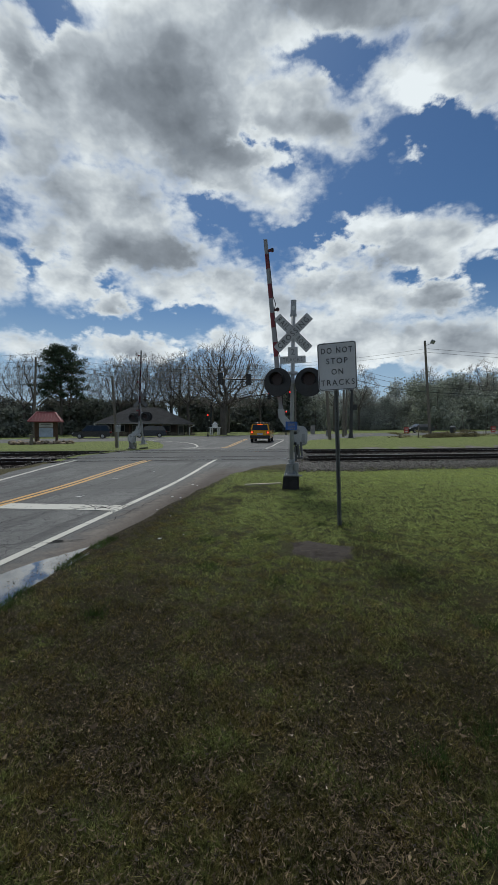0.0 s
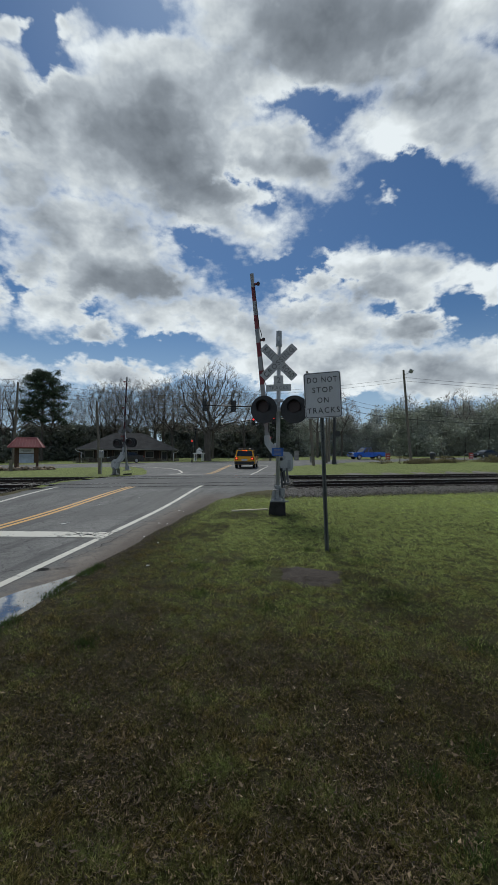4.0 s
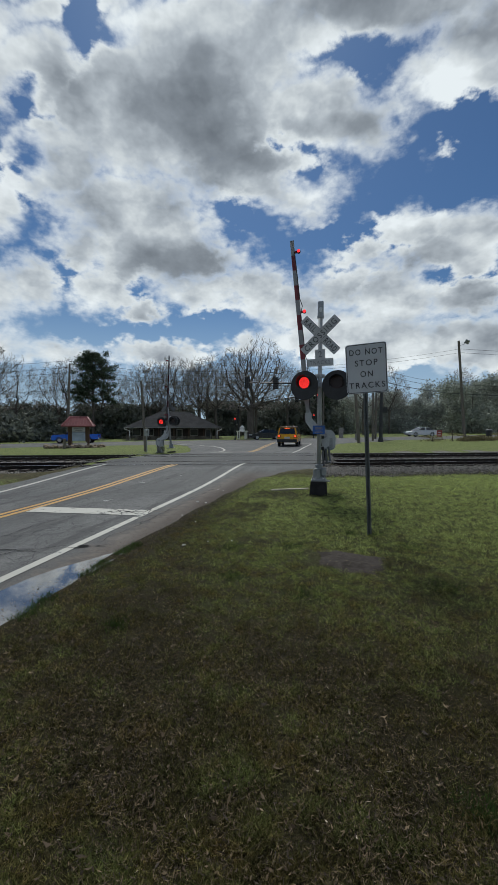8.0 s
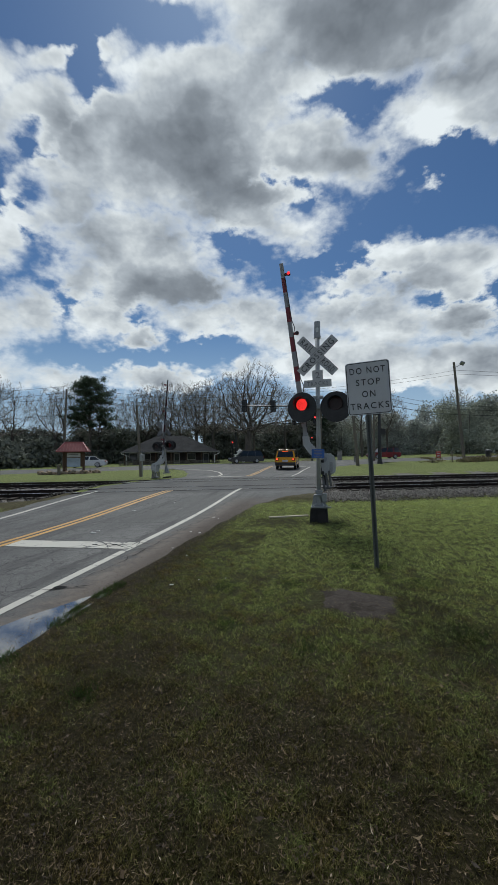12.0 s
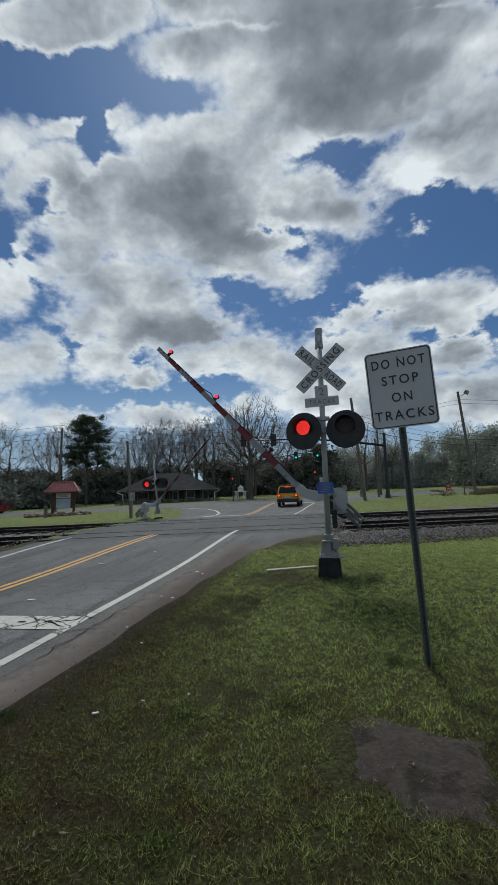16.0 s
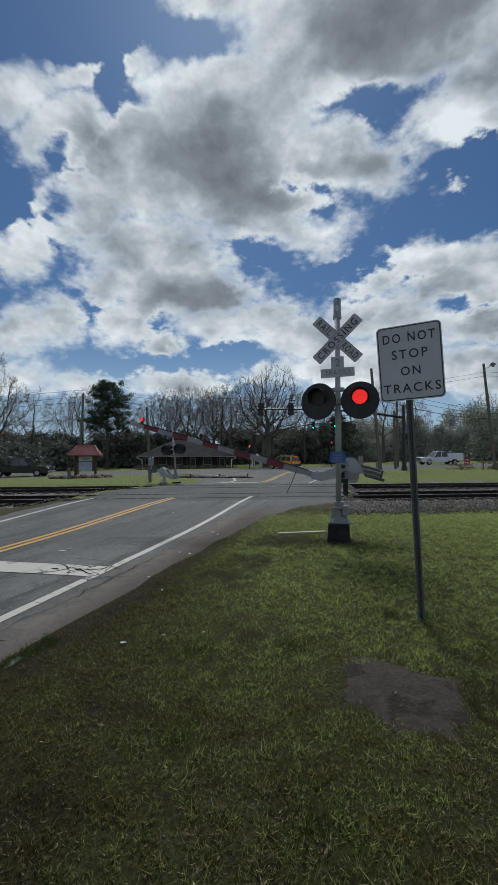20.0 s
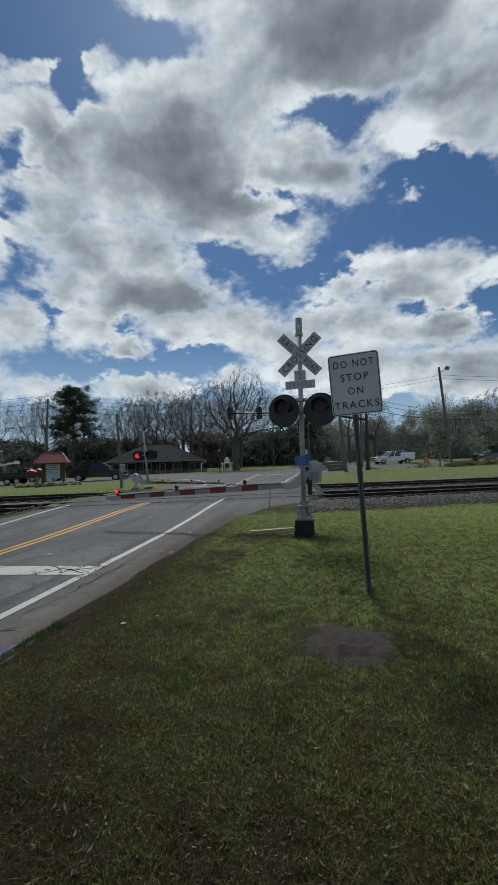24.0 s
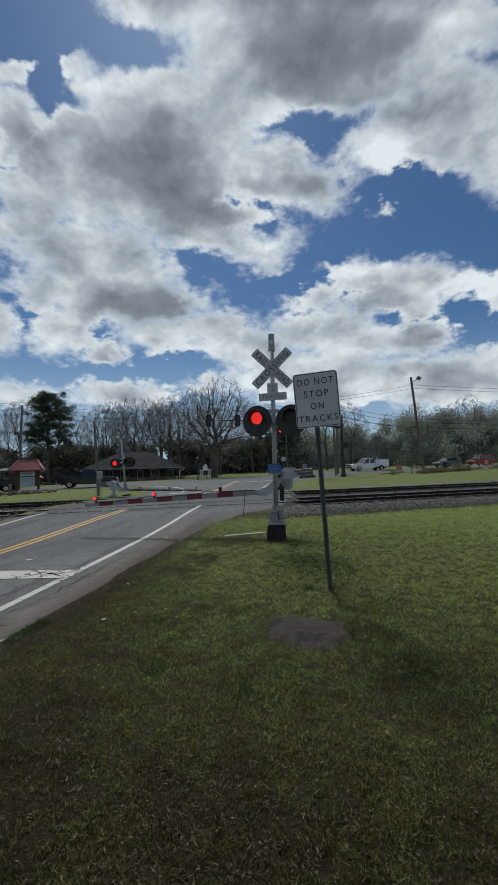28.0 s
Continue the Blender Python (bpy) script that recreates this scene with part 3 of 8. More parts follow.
M = {
    # blades 2.3 against turf 0.8: brightly lit tips put into the colour
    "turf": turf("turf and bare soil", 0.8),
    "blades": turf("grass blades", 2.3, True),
    "asphalt": asphalt(),
    "white_paint": paint("white road paint", (0.46, 0.44, 0.385), 0.585),
    "yellow_paint": paint("yellow road paint", (0.5, 0.27, 0.04), 0.63),
    "galv": surf("galvanised steel", (0.3, 0.31, 0.32), 0.5, 0.55, 0.16, 2.0, 60, 0.08),
    "post_steel": surf("weathered green-grey steel", (0.12, 0.13, 0.125), 0.6, 0.2, 0.16, 2.0, 60, 0.08),
    "alu": surf("silver painted steel", (0.4, 0.41, 0.42), 0.5, 0.25, 0.14, 1.6, 50, 0.08, (0.3, 0.29, 0.27), 0.66),
    "black": surf("matt black metal", (0.018, 0.018, 0.02), 0.55, 0, 0.3, 4, 60, 0.1),
    "blackpole": surf("black powder coat", (0.012, 0.013, 0.015), 0.4, 0, 0.3, 4, 60, 0.05),
    "sign_white": surf("reflective white sheet", (0.5, 0.51, 0.52), 0.42, 0, 0.06, 3, 80, 0.03, (0.42, 0.41, 0.39), 0.68),
    "sign_old": surf("weathered white sheet", (0.45, 0.45, 0.45), 0.5, 0, 0.1, 5, 60, 0.04, (0.36, 0.345, 0.32), 0.62),
    "sign_black": surf("black sign ink", (0.034, 0.035, 0.038), 0.5, 0, 0.2, 10, 60, 0),
    "sign_faded": surf("faded black sign ink", (0.2, 0.2, 0.21), 0.5, 0, 0.3, 20, 60, 0),
    "sign_blue": surf("blue sign sheet", (0.025, 0.1, 0.36), 0.45, 0, 0.12, 8, 60, 0.02),
    "iron": surf("dark grey cast iron", (0.12, 0.12, 0.125), 0.6, 0.3, 0.2, 4, 40, 0.1),
    "concrete": surf("weathered concrete", (0.3, 0.285, 0.26), 0.85, 0, 0.22, 2, 45, 0.4, (0.17, 0.15, 0.125), 0.56),
    "concrete_dark": surf("dark stained concrete block", (0.028, 0.027, 0.027), 0.85, 0, 0.35, 5, 50, 0.4),
    "slab": surf("soil-stained concrete slab", (0.055, 0.045, 0.038), 0.9, 0, 0.35, 3.0, 30, 0.6, (0.02, 0.016, 0.012), 0.5),
    "rail": surf("rusty rail steel", (0.026, 0.02, 0.018), 0.85, 0.0, 0.35, 6, 60, 0.3),
    "railhead": surf("polished rail head", (0.45, 0.45, 0.46), 0.25, 0.9, 0.15, 4, 40, 0.05),
    "tie": surf("creosoted timber", (0.055, 0.045, 0.037), 0.85, 0, 0.35, 6, 50, 0.5, stretch=(1, 6, 6), rand=0.3),
    "stone": surf("grey ballast", (0.2, 0.19, 0.18), 0.9, 0, 0.3, 1.2, 30, 0.3),
    "bed": surf("dirty ballast fines", (0.17, 0.155, 0.14), 0.95, 0, 0.35, 2, 40, 0.6),
    "board": surf("weathered plank", (0.42, 0.38, 0.28), 0.75, 0, 0.2, 5, 60, 0.2, stretch=(1, 8, 8)),
    "wood": surf("grey weathered pole", (0.17, 0.15, 0.125), 0.85, 0, 0.25, 4, 40, 0.4, stretch=(6, 6, 0.6)),
    "wood_dark": surf("brown stained timber", (0.1, 0.065, 0.045), 0.8, 0, 0.25, 4, 40, 0.3, stretch=(6, 6, 0.6)),
    "arm_red": surf("red reflective stripe", (0.17, 0.018, 0.026), 0.5, 0, 0.12, 5, 60, 0.02),
    "arm_white": surf("white reflective stripe", (0.27, 0.27, 0.275), 0.5, 0, 0.1, 5, 60, 0.02),
    # darker stripe copies for the far boom, its unlit side put into colour
    "arm_red_shaded": surf("shaded red boom back", (0.06, 0.012, 0.015), 0.6, 0, 0.15, 5, 60, 0.02),
    "arm_grey_shaded": surf("shaded grey boom back", (0.1, 0.1, 0.105), 0.6, 0, 0.12, 5, 60, 0.02),
    "sign_back": surf("bare aluminium sign back", (0.16, 0.165, 0.17), 0.55, 0.2, 0.15, 5, 60, 0.02),
    "lens_dark": surf("unlit red lens", (0.03, 0.017, 0.017), 0.6, 0, 0.2, 30, 80, 0.02),
    "lens_on": glow("lit red signal", (1.0, 0.03, 0.025), 1.25, 75),
    "tip_on": glow("lit red lamp", (1.0, 0.03, 0.04), 1.3),
    "green_on": glow("lit green signal", (0.02, 1.0, 0.5), 2.2),
    "red_on": glow("lit red traffic light", (1.0, 0.03, 0.03), 3.0),
    "red_dim": glow("dim red signal", (1.0, 0.05, 0.03), 1.0),
    "tail_on": glow("lit tail lamp", (1.0, 0.09, 0.02), 1.6),
    "roof_red": surf("red standing-seam metal", (0.22, 0.05, 0.05), 0.5, 0.1, 0.16, 2, 30, 0.05),
    # paler copy of the roof red that paints the lit hips
    "roof_lit_edge": surf("red metal lightened as lit edge", (0.4, 0.17, 0.16), 0.5, 0.1, 0.12, 2, 30, 0.05),
    "shingle": surf("dark asphalt shingles", (0.034, 0.035, 0.038), 0.9, 0, 0.3, 1.0, 12, 0.5, rand=0.2),
    "brick": surf("brown brick", (0.045, 0.036, 0.032), 0.9, 0, 0.25, 1.0, 12, 0.4),
    "trim": surf("cream trim paint", (0.25, 0.24, 0.215), 0.6, 0, 0.12, 3, 40, 0.05),
    "white": surf("white paint", (0.72, 0.71, 0.68), 0.5, 0, 0.08, 3, 40, 0.03),
    "rock": surf("brown field stone", (0.32, 0.25, 0.18), 0.9, 0, 0.35, 2, 25, 0.5, rand=0.3),
    "mulch": surf("mulch bed", (0.12, 0.085, 0.055), 0.95, 0, 0.4, 3, 30, 0.6),
    "glass": glass("dark window glass"),
    "rubber": surf("tyre rubber", (0.018, 0.018, 0.018), 0.8, 0, 0.2, 6, 60, 0.1),
    "rim": surf("alloy rim", (0.38, 0.38, 0.4), 0.35, 0.8, 0.15, 5, 40, 0.02),
    "plastic": surf("black bumper plastic", (0.022, 0.022, 0.024), 0.6, 0, 0.2, 4, 60, 0.05),
    "chrome": surf("chrome", (0.6, 0.6, 0.62), 0.15, 1.0, 0.05, 4, 40, 0),
    "lamp_red": surf("red lamp lens", (0.32, 0.015, 0.012), 0.2, 0, 0.1, 10, 60, 0),
    "lamp_clear": surf("clear lamp lens", (0.62, 0.63, 0.64), 0.15, 0, 0.1, 10, 60, 0),
    "barrel": surf("orange-red plastic", (0.4, 0.04, 0.03), 0.5, 0, 0.12, 4, 40, 0.02),
    "bark": surf("grey-brown bark", (0.12, 0.106, 0.093), 0.95, 0, 0.3, 2, 18, 0.5, stretch=(3, 3, 0.5)),
    # twigs lighter than the bark, haze worked into their colour
    "twig": surf("bare twigs", (0.26, 0.23, 0.2), 0.9, 0, 0.3, 0.5, 4, 0),
    "buds": leafy("spring buds and twigs", (0.17, 0.15, 0.085)),
    "needle": leafy("pine needles", (0.07, 0.095, 0.06), 0.4, 0.8, 5, 0.3),
    "leaf": leafy("dark evergreen leaves", (0.17, 0.182, 0.152), 0.25, 0.35, 3.0, 0.15),
    # far leaves far paler than real ones: the haze is in their colour
    "leaf_far": leafy("mixed leaves with painted haze", (0.46, 0.48, 0.435), 0.25, 0.35, 3.0, 0.15),
    "crack": surf("open crack", (0.012, 0.012, 0.012), 0.9, 0, 0.2, 5, 30, 0),
    # young leaves are pale; lightened further here to paint distance haze
    "leaf_pale": leafy("young spring leaves with haze in the colour", (0.36, 0.38, 0.31), 0.25, 0.35, 3.0, 0.15),
    "tuft": leafy("green weeds", (0.05, 0.085, 0.022), 0.35, 3, 20, 0.35),
    "wire": surf("black cable", (0.02, 0.02, 0.02), 0.6, 0, 0.1, 3, 30, 0),
    "sign_green": surf("green street sign", (0.015, 0.16, 0.09), 0.45, 0, 0.1, 4, 40, 0),
}


def car_paint(name, base, metal=0.0):
    m = surf(name, base, 0.2, metal, 0.05, 1.5, 30, 0, coat=0.3)
    return m


def water():
    m, N, L, p = nodes_of("rain puddle")
    vec = N.new("ShaderNodeTexCoord").outputs["Object"]
    p.inputs["Base Color"].default_value = (0.07, 0.064, 0.056, 1)
    p.inputs["Roughness"].default_value = 0.0
    p.inputs["Specular IOR Level"].default_value = 1.0
    p.inputs["Coat Weight"].default_value, p.inputs["Coat Roughness"].default_value = 1.0, 0.0
    bn = N.new("ShaderNodeBump")
    bn.inputs["Strength"].default_value, bn.inputs["Distance"].default_value = 0.02, 0.004
    L.new(noise_node(N, L, vec, 6, 3), bn.inputs["Height"]); L.new(bn.outputs[0], p.inputs["Normal"])
    return m


M["water"] = water()


# ---- building blocks ----
def part(name, bm, material, parent=None, label="", smooth=False, m=None):
    me = bpy.data.meshes.new(name)
    bm.normal_update()
    if smooth:
        for f in bm.faces:
            f.smooth = True
    bm.to_mesh(me)
    bm.free()
    for x in material if isinstance(material, (list, tuple)) else [material]:
        me.materials.append(x)
    ob = new(name, me)
    ob.parent = parent
    if m is not None:
        ob.matrix_basis = m
    if label:
        tagged(ob, label)
    return ob


def raw(name, verts, faces, material, parent=None, label="", smooth=False):
    me = bpy.data.meshes.new(name)
    verts = np.asarray(verts, float)
    if isinstance(faces, np.ndarray):
        k = faces.shape[1]
        me.vertices.add(len(verts)); me.vertices.foreach_set("co", verts.ravel())
        me.loops.add(faces.size); me.loops.foreach_set("vertex_index", faces.ravel().astype(np.int32))
        me.polygons.add(len(faces)); me.polygons.foreach_set("loop_start", np.arange(0, faces.size, k, dtype=np.int32))
        me.update(calc_edges=True)
    else:
        me.from_pydata([tuple(v) for v in verts], [], faces)
    if smooth:
        me.polygons.foreach_set("use_smooth", np.ones(len(me.polygons), bool))
    me.materials.append(material)
    ob = new(name, me)
    ob.parent = parent
    if label:
        tagged(ob, label)
    return ob


def share(name, ob, m, parent=None):
    """Another object on the same mesh."""
    o = new(name, ob.data)
    o.parent = parent if parent is not None else ob.parent
    o.matrix_basis = m
    return o


def thing(name, m, label, category, group="", kind=""):
    e = new(name)
    e.matrix_basis = m
    e.empty_display_size = 0.2
    return tagged(e, label, category, group, kind)


def box(bm, c, s, rot=None, bevel=0.0, taper=1.0):
    r = bmesh.ops.create_cube(bm, size=1)
    vs = r["verts"]
    for v in vs:
        k = taper if v.co.z > 0 else 1
        v.co = Vector((v.co.x * s[0] * k, v.co.y * s[1] * k, v.co.z * s[2]))
    if bevel:
        es = {e for v in vs for e in v.link_edges}
        b = bmesh.ops.bevel(bm, geom=list(es), offset=bevel, segments=2, profile=0.5, affect="EDGES")
        vs = list({v for f in b["faces"] for v in f.verts} | {v for v in vs if v.is_valid})
    mt = Matrix.Translation(c) @ (rot.to_4x4() if rot is not None else Matrix())
    bmesh.ops.transform(bm, matrix=mt, verts=vs)
    return vs


def rod(bm, a, b, r0, r1=None, seg=10, caps=True):
    a, b = Vector(a), Vector(b)
    r1 = r0 if r1 is None else r1
    q = (b - a).to_track_quat("Z", "Y").to_matrix()
    rings = []
    for p, r in ((a, r0), (b, r1)):
        rings.append([bm.verts.new(p + q @ Vector((math.cos(t) * r, math.sin(t) * r, 0))) for t in [2 * math.pi * i / seg for i in range(seg)]])
    for i in range(seg):
        j = (i + 1) % seg
        bm.faces.new((rings[0][i], rings[0][j], rings[1][j], rings[1][i]))
    if caps:
        bm.faces.new(rings[0][::-1]); bm.faces.new(rings[1])
    return rings


def tube(bm, pts, r, seg=8, ends=True):
    pts = [Vector(p) for p in pts]
    rs = r if isinstance(r, (list, tuple)) else [r] * len(pts)
    prev, first = None, None
    for i, p in enumerate(pts):
        d = (pts[min(i + 1, len(pts) - 1)] - pts[max(i - 1, 0)]).normalized()
        q = d.to_track_quat("Z", "Y").to_matrix()
        ring = [bm.verts.new(p + q @ Vector((math.cos(t) * rs[i], math.sin(t) * rs[i], 0))) for t in [2 * math.pi * k / seg for k in range(seg)]]
        if prev:
            # match the rings up by the nearest start
            o = min(range(seg), key=lambda k: (ring[k].co - prev[0].co - (p - pts[i - 1])).length)
            ring = ring[o:] + ring[:o]
            for k in range(seg):
                bm.faces.new((prev[k], prev[(k + 1) % seg], ring[(k + 1) % seg], ring[k]))
        else:
            first = ring
        prev = ring
    if ends:
        bm.faces.new(first[::-1]); bm.faces.new(prev)


def plate(bm, outline, thick, m=None):
    """A flat outline in x and z, thick along y (front at -thick/2)."""
    f = [bm.verts.new((x, -thick / 2, z)) for x, z in outline]
    b = [bm.verts.new((x, thick / 2, z)) for x, z in outline]
    n = len(outline)
    faces = [bm.faces.new(f), bm.faces.new(b[::-1])]
    for i in range(n):
        j = (i + 1) % n
        faces.append(bm.faces.new((f[j], f[i], b[i], b[j])))
    bmesh.ops.recalc_face_normals(bm, faces=faces)
    if m is not None:
        bmesh.ops.transform(bm, matrix=m, verts=f + b)
    return f + b


def rounded(w, h, r, seg=4):
    pts = []
    for cx, cz, a0 in ((w / 2 - r, h / 2 - r, 0), (-w / 2 + r, h / 2 - r, 90), (-w / 2 + r, -h / 2 + r, 180), (w / 2 - r, -h / 2 + r, 270)):
        for k in range(seg + 1):
            a = radians(a0 + 90 * k / seg)
            pts.append((cx + r * math.cos(a), cz + r * math.sin(a)))
    return pts


def words(text, height, width, depth, material, parent, m, bold=0.0, name="lettering"):
    """Raised letters on a sign, in the x-z plane, facing -y, centred, of that cap height and width."""
    cu = bpy.data.curves.new(name, "FONT")
    cu.body, cu.align_x, cu.align_y, cu.extrude, cu.offset, cu.resolution_u, cu.space_character = text, "LEFT", "BOTTOM_BASELINE", depth / 2, bold, 3, 1.28
    tmp = new("tmp_text", cu)
    me = bpy.data.meshes.new_from_object(tmp.evaluated_get(bpy.context.evaluated_depsgraph_get()))
    bpy.data.objects.remove(tmp)
    co = np.array([v.co for v in me.vertices])
    lo, hi = co.min(0), co.max(0)
    for v in me.vertices:
        x = ((v.co.x - lo[0]) / (hi[0] - lo[0]) - 0.5) * width
        z = ((v.co.y - lo[1]) / (hi[1] - lo[1]) - 0.5) * height
        v.co = (x, -v.co.z, z)
    me.materials.append(material)
    ob = new(name, me)
    ob.parent = parent
    ob.matrix_basis = m
    return ob


# ---- the plan ----
TRACK = math.atan(0.39)                 # the tracks, the far street and the road's far stop line run this way
U = Vector((math.cos(TRACK), math.sin(TRACK), 0))
V = Vector((-math.sin(TRACK), math.cos(TRACK), 0))
GAUGE = 1.51                            # between rail centres


def smooth(a, b, v):
    t = min(1.0, max(0.0, (v - a) / (b - a)))
    return t * t * (3 - 2 * t)


def lerp_at(table, v):
    xs, ys = zip(*table)
    return float(np.interp(v, xs, ys))


def track_offset(x, y):
    """Metres across the tracks, from midway between them."""
    return (y - 15.2 - 0.39 * x) * math.cos(TRACK)


def land(x, y):
    """The height of the land."""
    s = track_offset(x, y)
    z = 0.13 * (1 - smooth(3.4, 9.5, abs(s)))
    tilt = min(1.2, max(-0.7, 0.0195 * (x + 9)))
    z += tilt * smooth(17, 33, y - 0.2 * x)
    return z


LEFT_EDGE = [(-60, -9.9), (0, -9.9), (4, -10.2), (8, -10.7), (11, -11.4), (14, -11.1), (17.5, -10.1), (20, -10.6), (24, -12.0), (30, -14.6), (35, -18.0), (39, -24)]
RIGHT_EDGE = [(-60, -3.4), (-4, -3.42), (-2, -3.5), (0, -3.45), (3, -3.3), (6, -3.0), (8, -2.3), (9.5, -1.2), (12, -0.7), (17, -0.9), (20, -1.5), (27, -1.2), (33, 0.2), (37, 2.4), (41, 6.5)]


def street_near(x):
    return 41.0 + 0.4 * x


def street_far(x):
    return 57.5 + 0.4 * x


def road_depth(x, y):
    """How far inside the paved surfaces a place lies (negative: outside), about."""
    a = min(x - lerp_at(LEFT_EDGE, y), lerp_at(RIGHT_EDGE, y) - x) if y < 41 + 0.4 * x + 1 else -9
    b = min(y - street_near(x), street_far(x) - y) * 0.93
    return max(a, b)


# ---- ground, road, street ----
def spread(*segs):
    out = [np.arange(a, b, s) for a, b, s in segs]
    return np.unique(np.concatenate(out + [[segs[-1][1]]]).round(4))


def sheet(name, xs, ys, height, material):
    X, Y = np.meshgrid(xs, ys)
    Z = np.array([height(x, y) for x, y in zip(X.ravel(), Y.ravel())])
    nx, ny = len(xs), len(ys)
    i = np.arange(nx * ny).reshape(ny, nx)
    faces = np.stack([i[:-1, :-1], i[:-1, 1:], i[1:, 1:], i[1:, :-1]], -1).reshape(-1, 4)
    return raw(name, np.stack([X.ravel(), Y.ravel(), Z], 1), faces, material, smooth=True)


SLAB = (-0.42, -1.38)


def ground_z(x, y):
    z = land(x, y)
    d = road_depth(x, y)
    s = track_offset(x, y)
    if d > 0:
        z -= 0.14 * smooth(0.0, 0.1, d) - 0.03 * (1 if y < 9 else 0.4)
    else:
        if abs(s) < 5.4:
            z -= 0.2 * (1 - smooth(4.4, 5.4, abs(s))) * smooth(0.1, 0.5, -d)
        if -9 < x < 9 and -9 < y < 9:
            z += 0.03 * noise.noise((x * 0.8, y * 0.8, 0)) + 0.018 * noise.noise((x * 3.1, y * 3.1, 4)) + 0.01 * noise.noise((x * 8, y * 8, 9))
        z += 0.03 * (1 - smooth(0.15, 1.2, -d)) * (1 if y < 9 else 0.4)
    return z


def build_ground():
    xs = spread((-2400, -400, 250), (-400, -60, 20), (-60, -14, 1.5), (-14, -4.2, 0.25), (-4.2, 4, 0.1), (4, 9, 0.3), (9, 24, 0.8), (24, 60, 2), (60, 400, 20), (400, 2400, 250))
    ys = spread((-2400, -400, 250), (-400, -40, 30), (-40, -9, 2), (-9, 3.5, 0.12), (3.5, 22, 0.35), (22, 60, 1), (60, 120, 5), (120, 400, 20), (400, 2400, 250))
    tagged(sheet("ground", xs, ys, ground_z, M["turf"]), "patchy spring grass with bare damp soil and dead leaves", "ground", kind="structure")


def strip(name, table, height, material, across=12, lift=0.0, wob=0.0):
    """A paved strip between two edges: rows of (y, left, right)."""
    verts, faces = [], []
    for y, l, r in table:
        for k in range(across + 1):
            f = k / across
            x = l + (r - l) * f
            if wob and k in (0, across):
                x += wob * noise.noise((y * 0.9, k, 1.3))
            z = height(x, y) + lift - (0.05 if k in (0, across) else 0)
            verts.append((x, y, z))
    n = across + 1
    for i in range(len(table) - 1):
        for k in range(across):
            a = i * n + k
            faces.append((a, a + 1, a + n + 1, a + n))
    return raw(name, verts, np.array(faces), material, smooth=True)


def build_roads():
    ys = [-60, -40, -25, -15] + list(np.arange(-10, 41.5, 0.5))
    tab = [(y, lerp_at(LEFT_EDGE, y), lerp_at(RIGHT_EDGE, y)) for y in ys]
    tagged(strip("road", tab, land, M["asphalt"], 16, 0.012, 0.14), "worn grey asphalt road with cracks across the railway tracks", "road", kind="structure")
    verts, faces = [], []
    xs = np.arange(-150, 151, 3.0)
    for x in xs:
        for k in range(9):
            y = street_near(x) + (street_far(x) - street_near(x)) * k / 8
            verts.append((x, y, land(x, y) + 0.02 - (0.05 if k in (0, 8) else 0)))
    for i in range(len(xs) - 1):
        for k in range(8):
            a = i * 9 + k
            faces.append((a, a + 9, a + 10, a + 1))
    tagged(raw("street", verts, np.array(faces), M["asphalt"], smooth=True), "grey asphalt cross street beyond the railway", "road", kind="structure")


def line(name, pts, width, material, label, lift=0.018, step=0.4):
    """A painted stripe that follows the land."""
    pts = [Vector((*p, 0)) for p in pts]
    dense = []
    for a, b in zip(pts, pts[1:]):
        n = max(1, int((b - a).length / step))
        dense += [a.lerp(b, k / n) for k in range(n)]
    dense.append(pts[-1])
    verts, faces = [], []
    for i, p in enumerate(dense):
        d = (dense[min(i + 1, len(dense) - 1)] - dense[max(i - 1, 0)]).normalized()
        n = Vector((-d.y, d.x, 0)) * width / 2
        for q in (p + n, p - n):
            verts.append((q.x, q.y, land(q.x, q.y) + lift))
        if i:
            a = 2 * i
            faces.append((a - 2, a - 1, a + 1, a))
    return tagged(raw(name, verts, faces, material), label, "road marking", kind="structure")


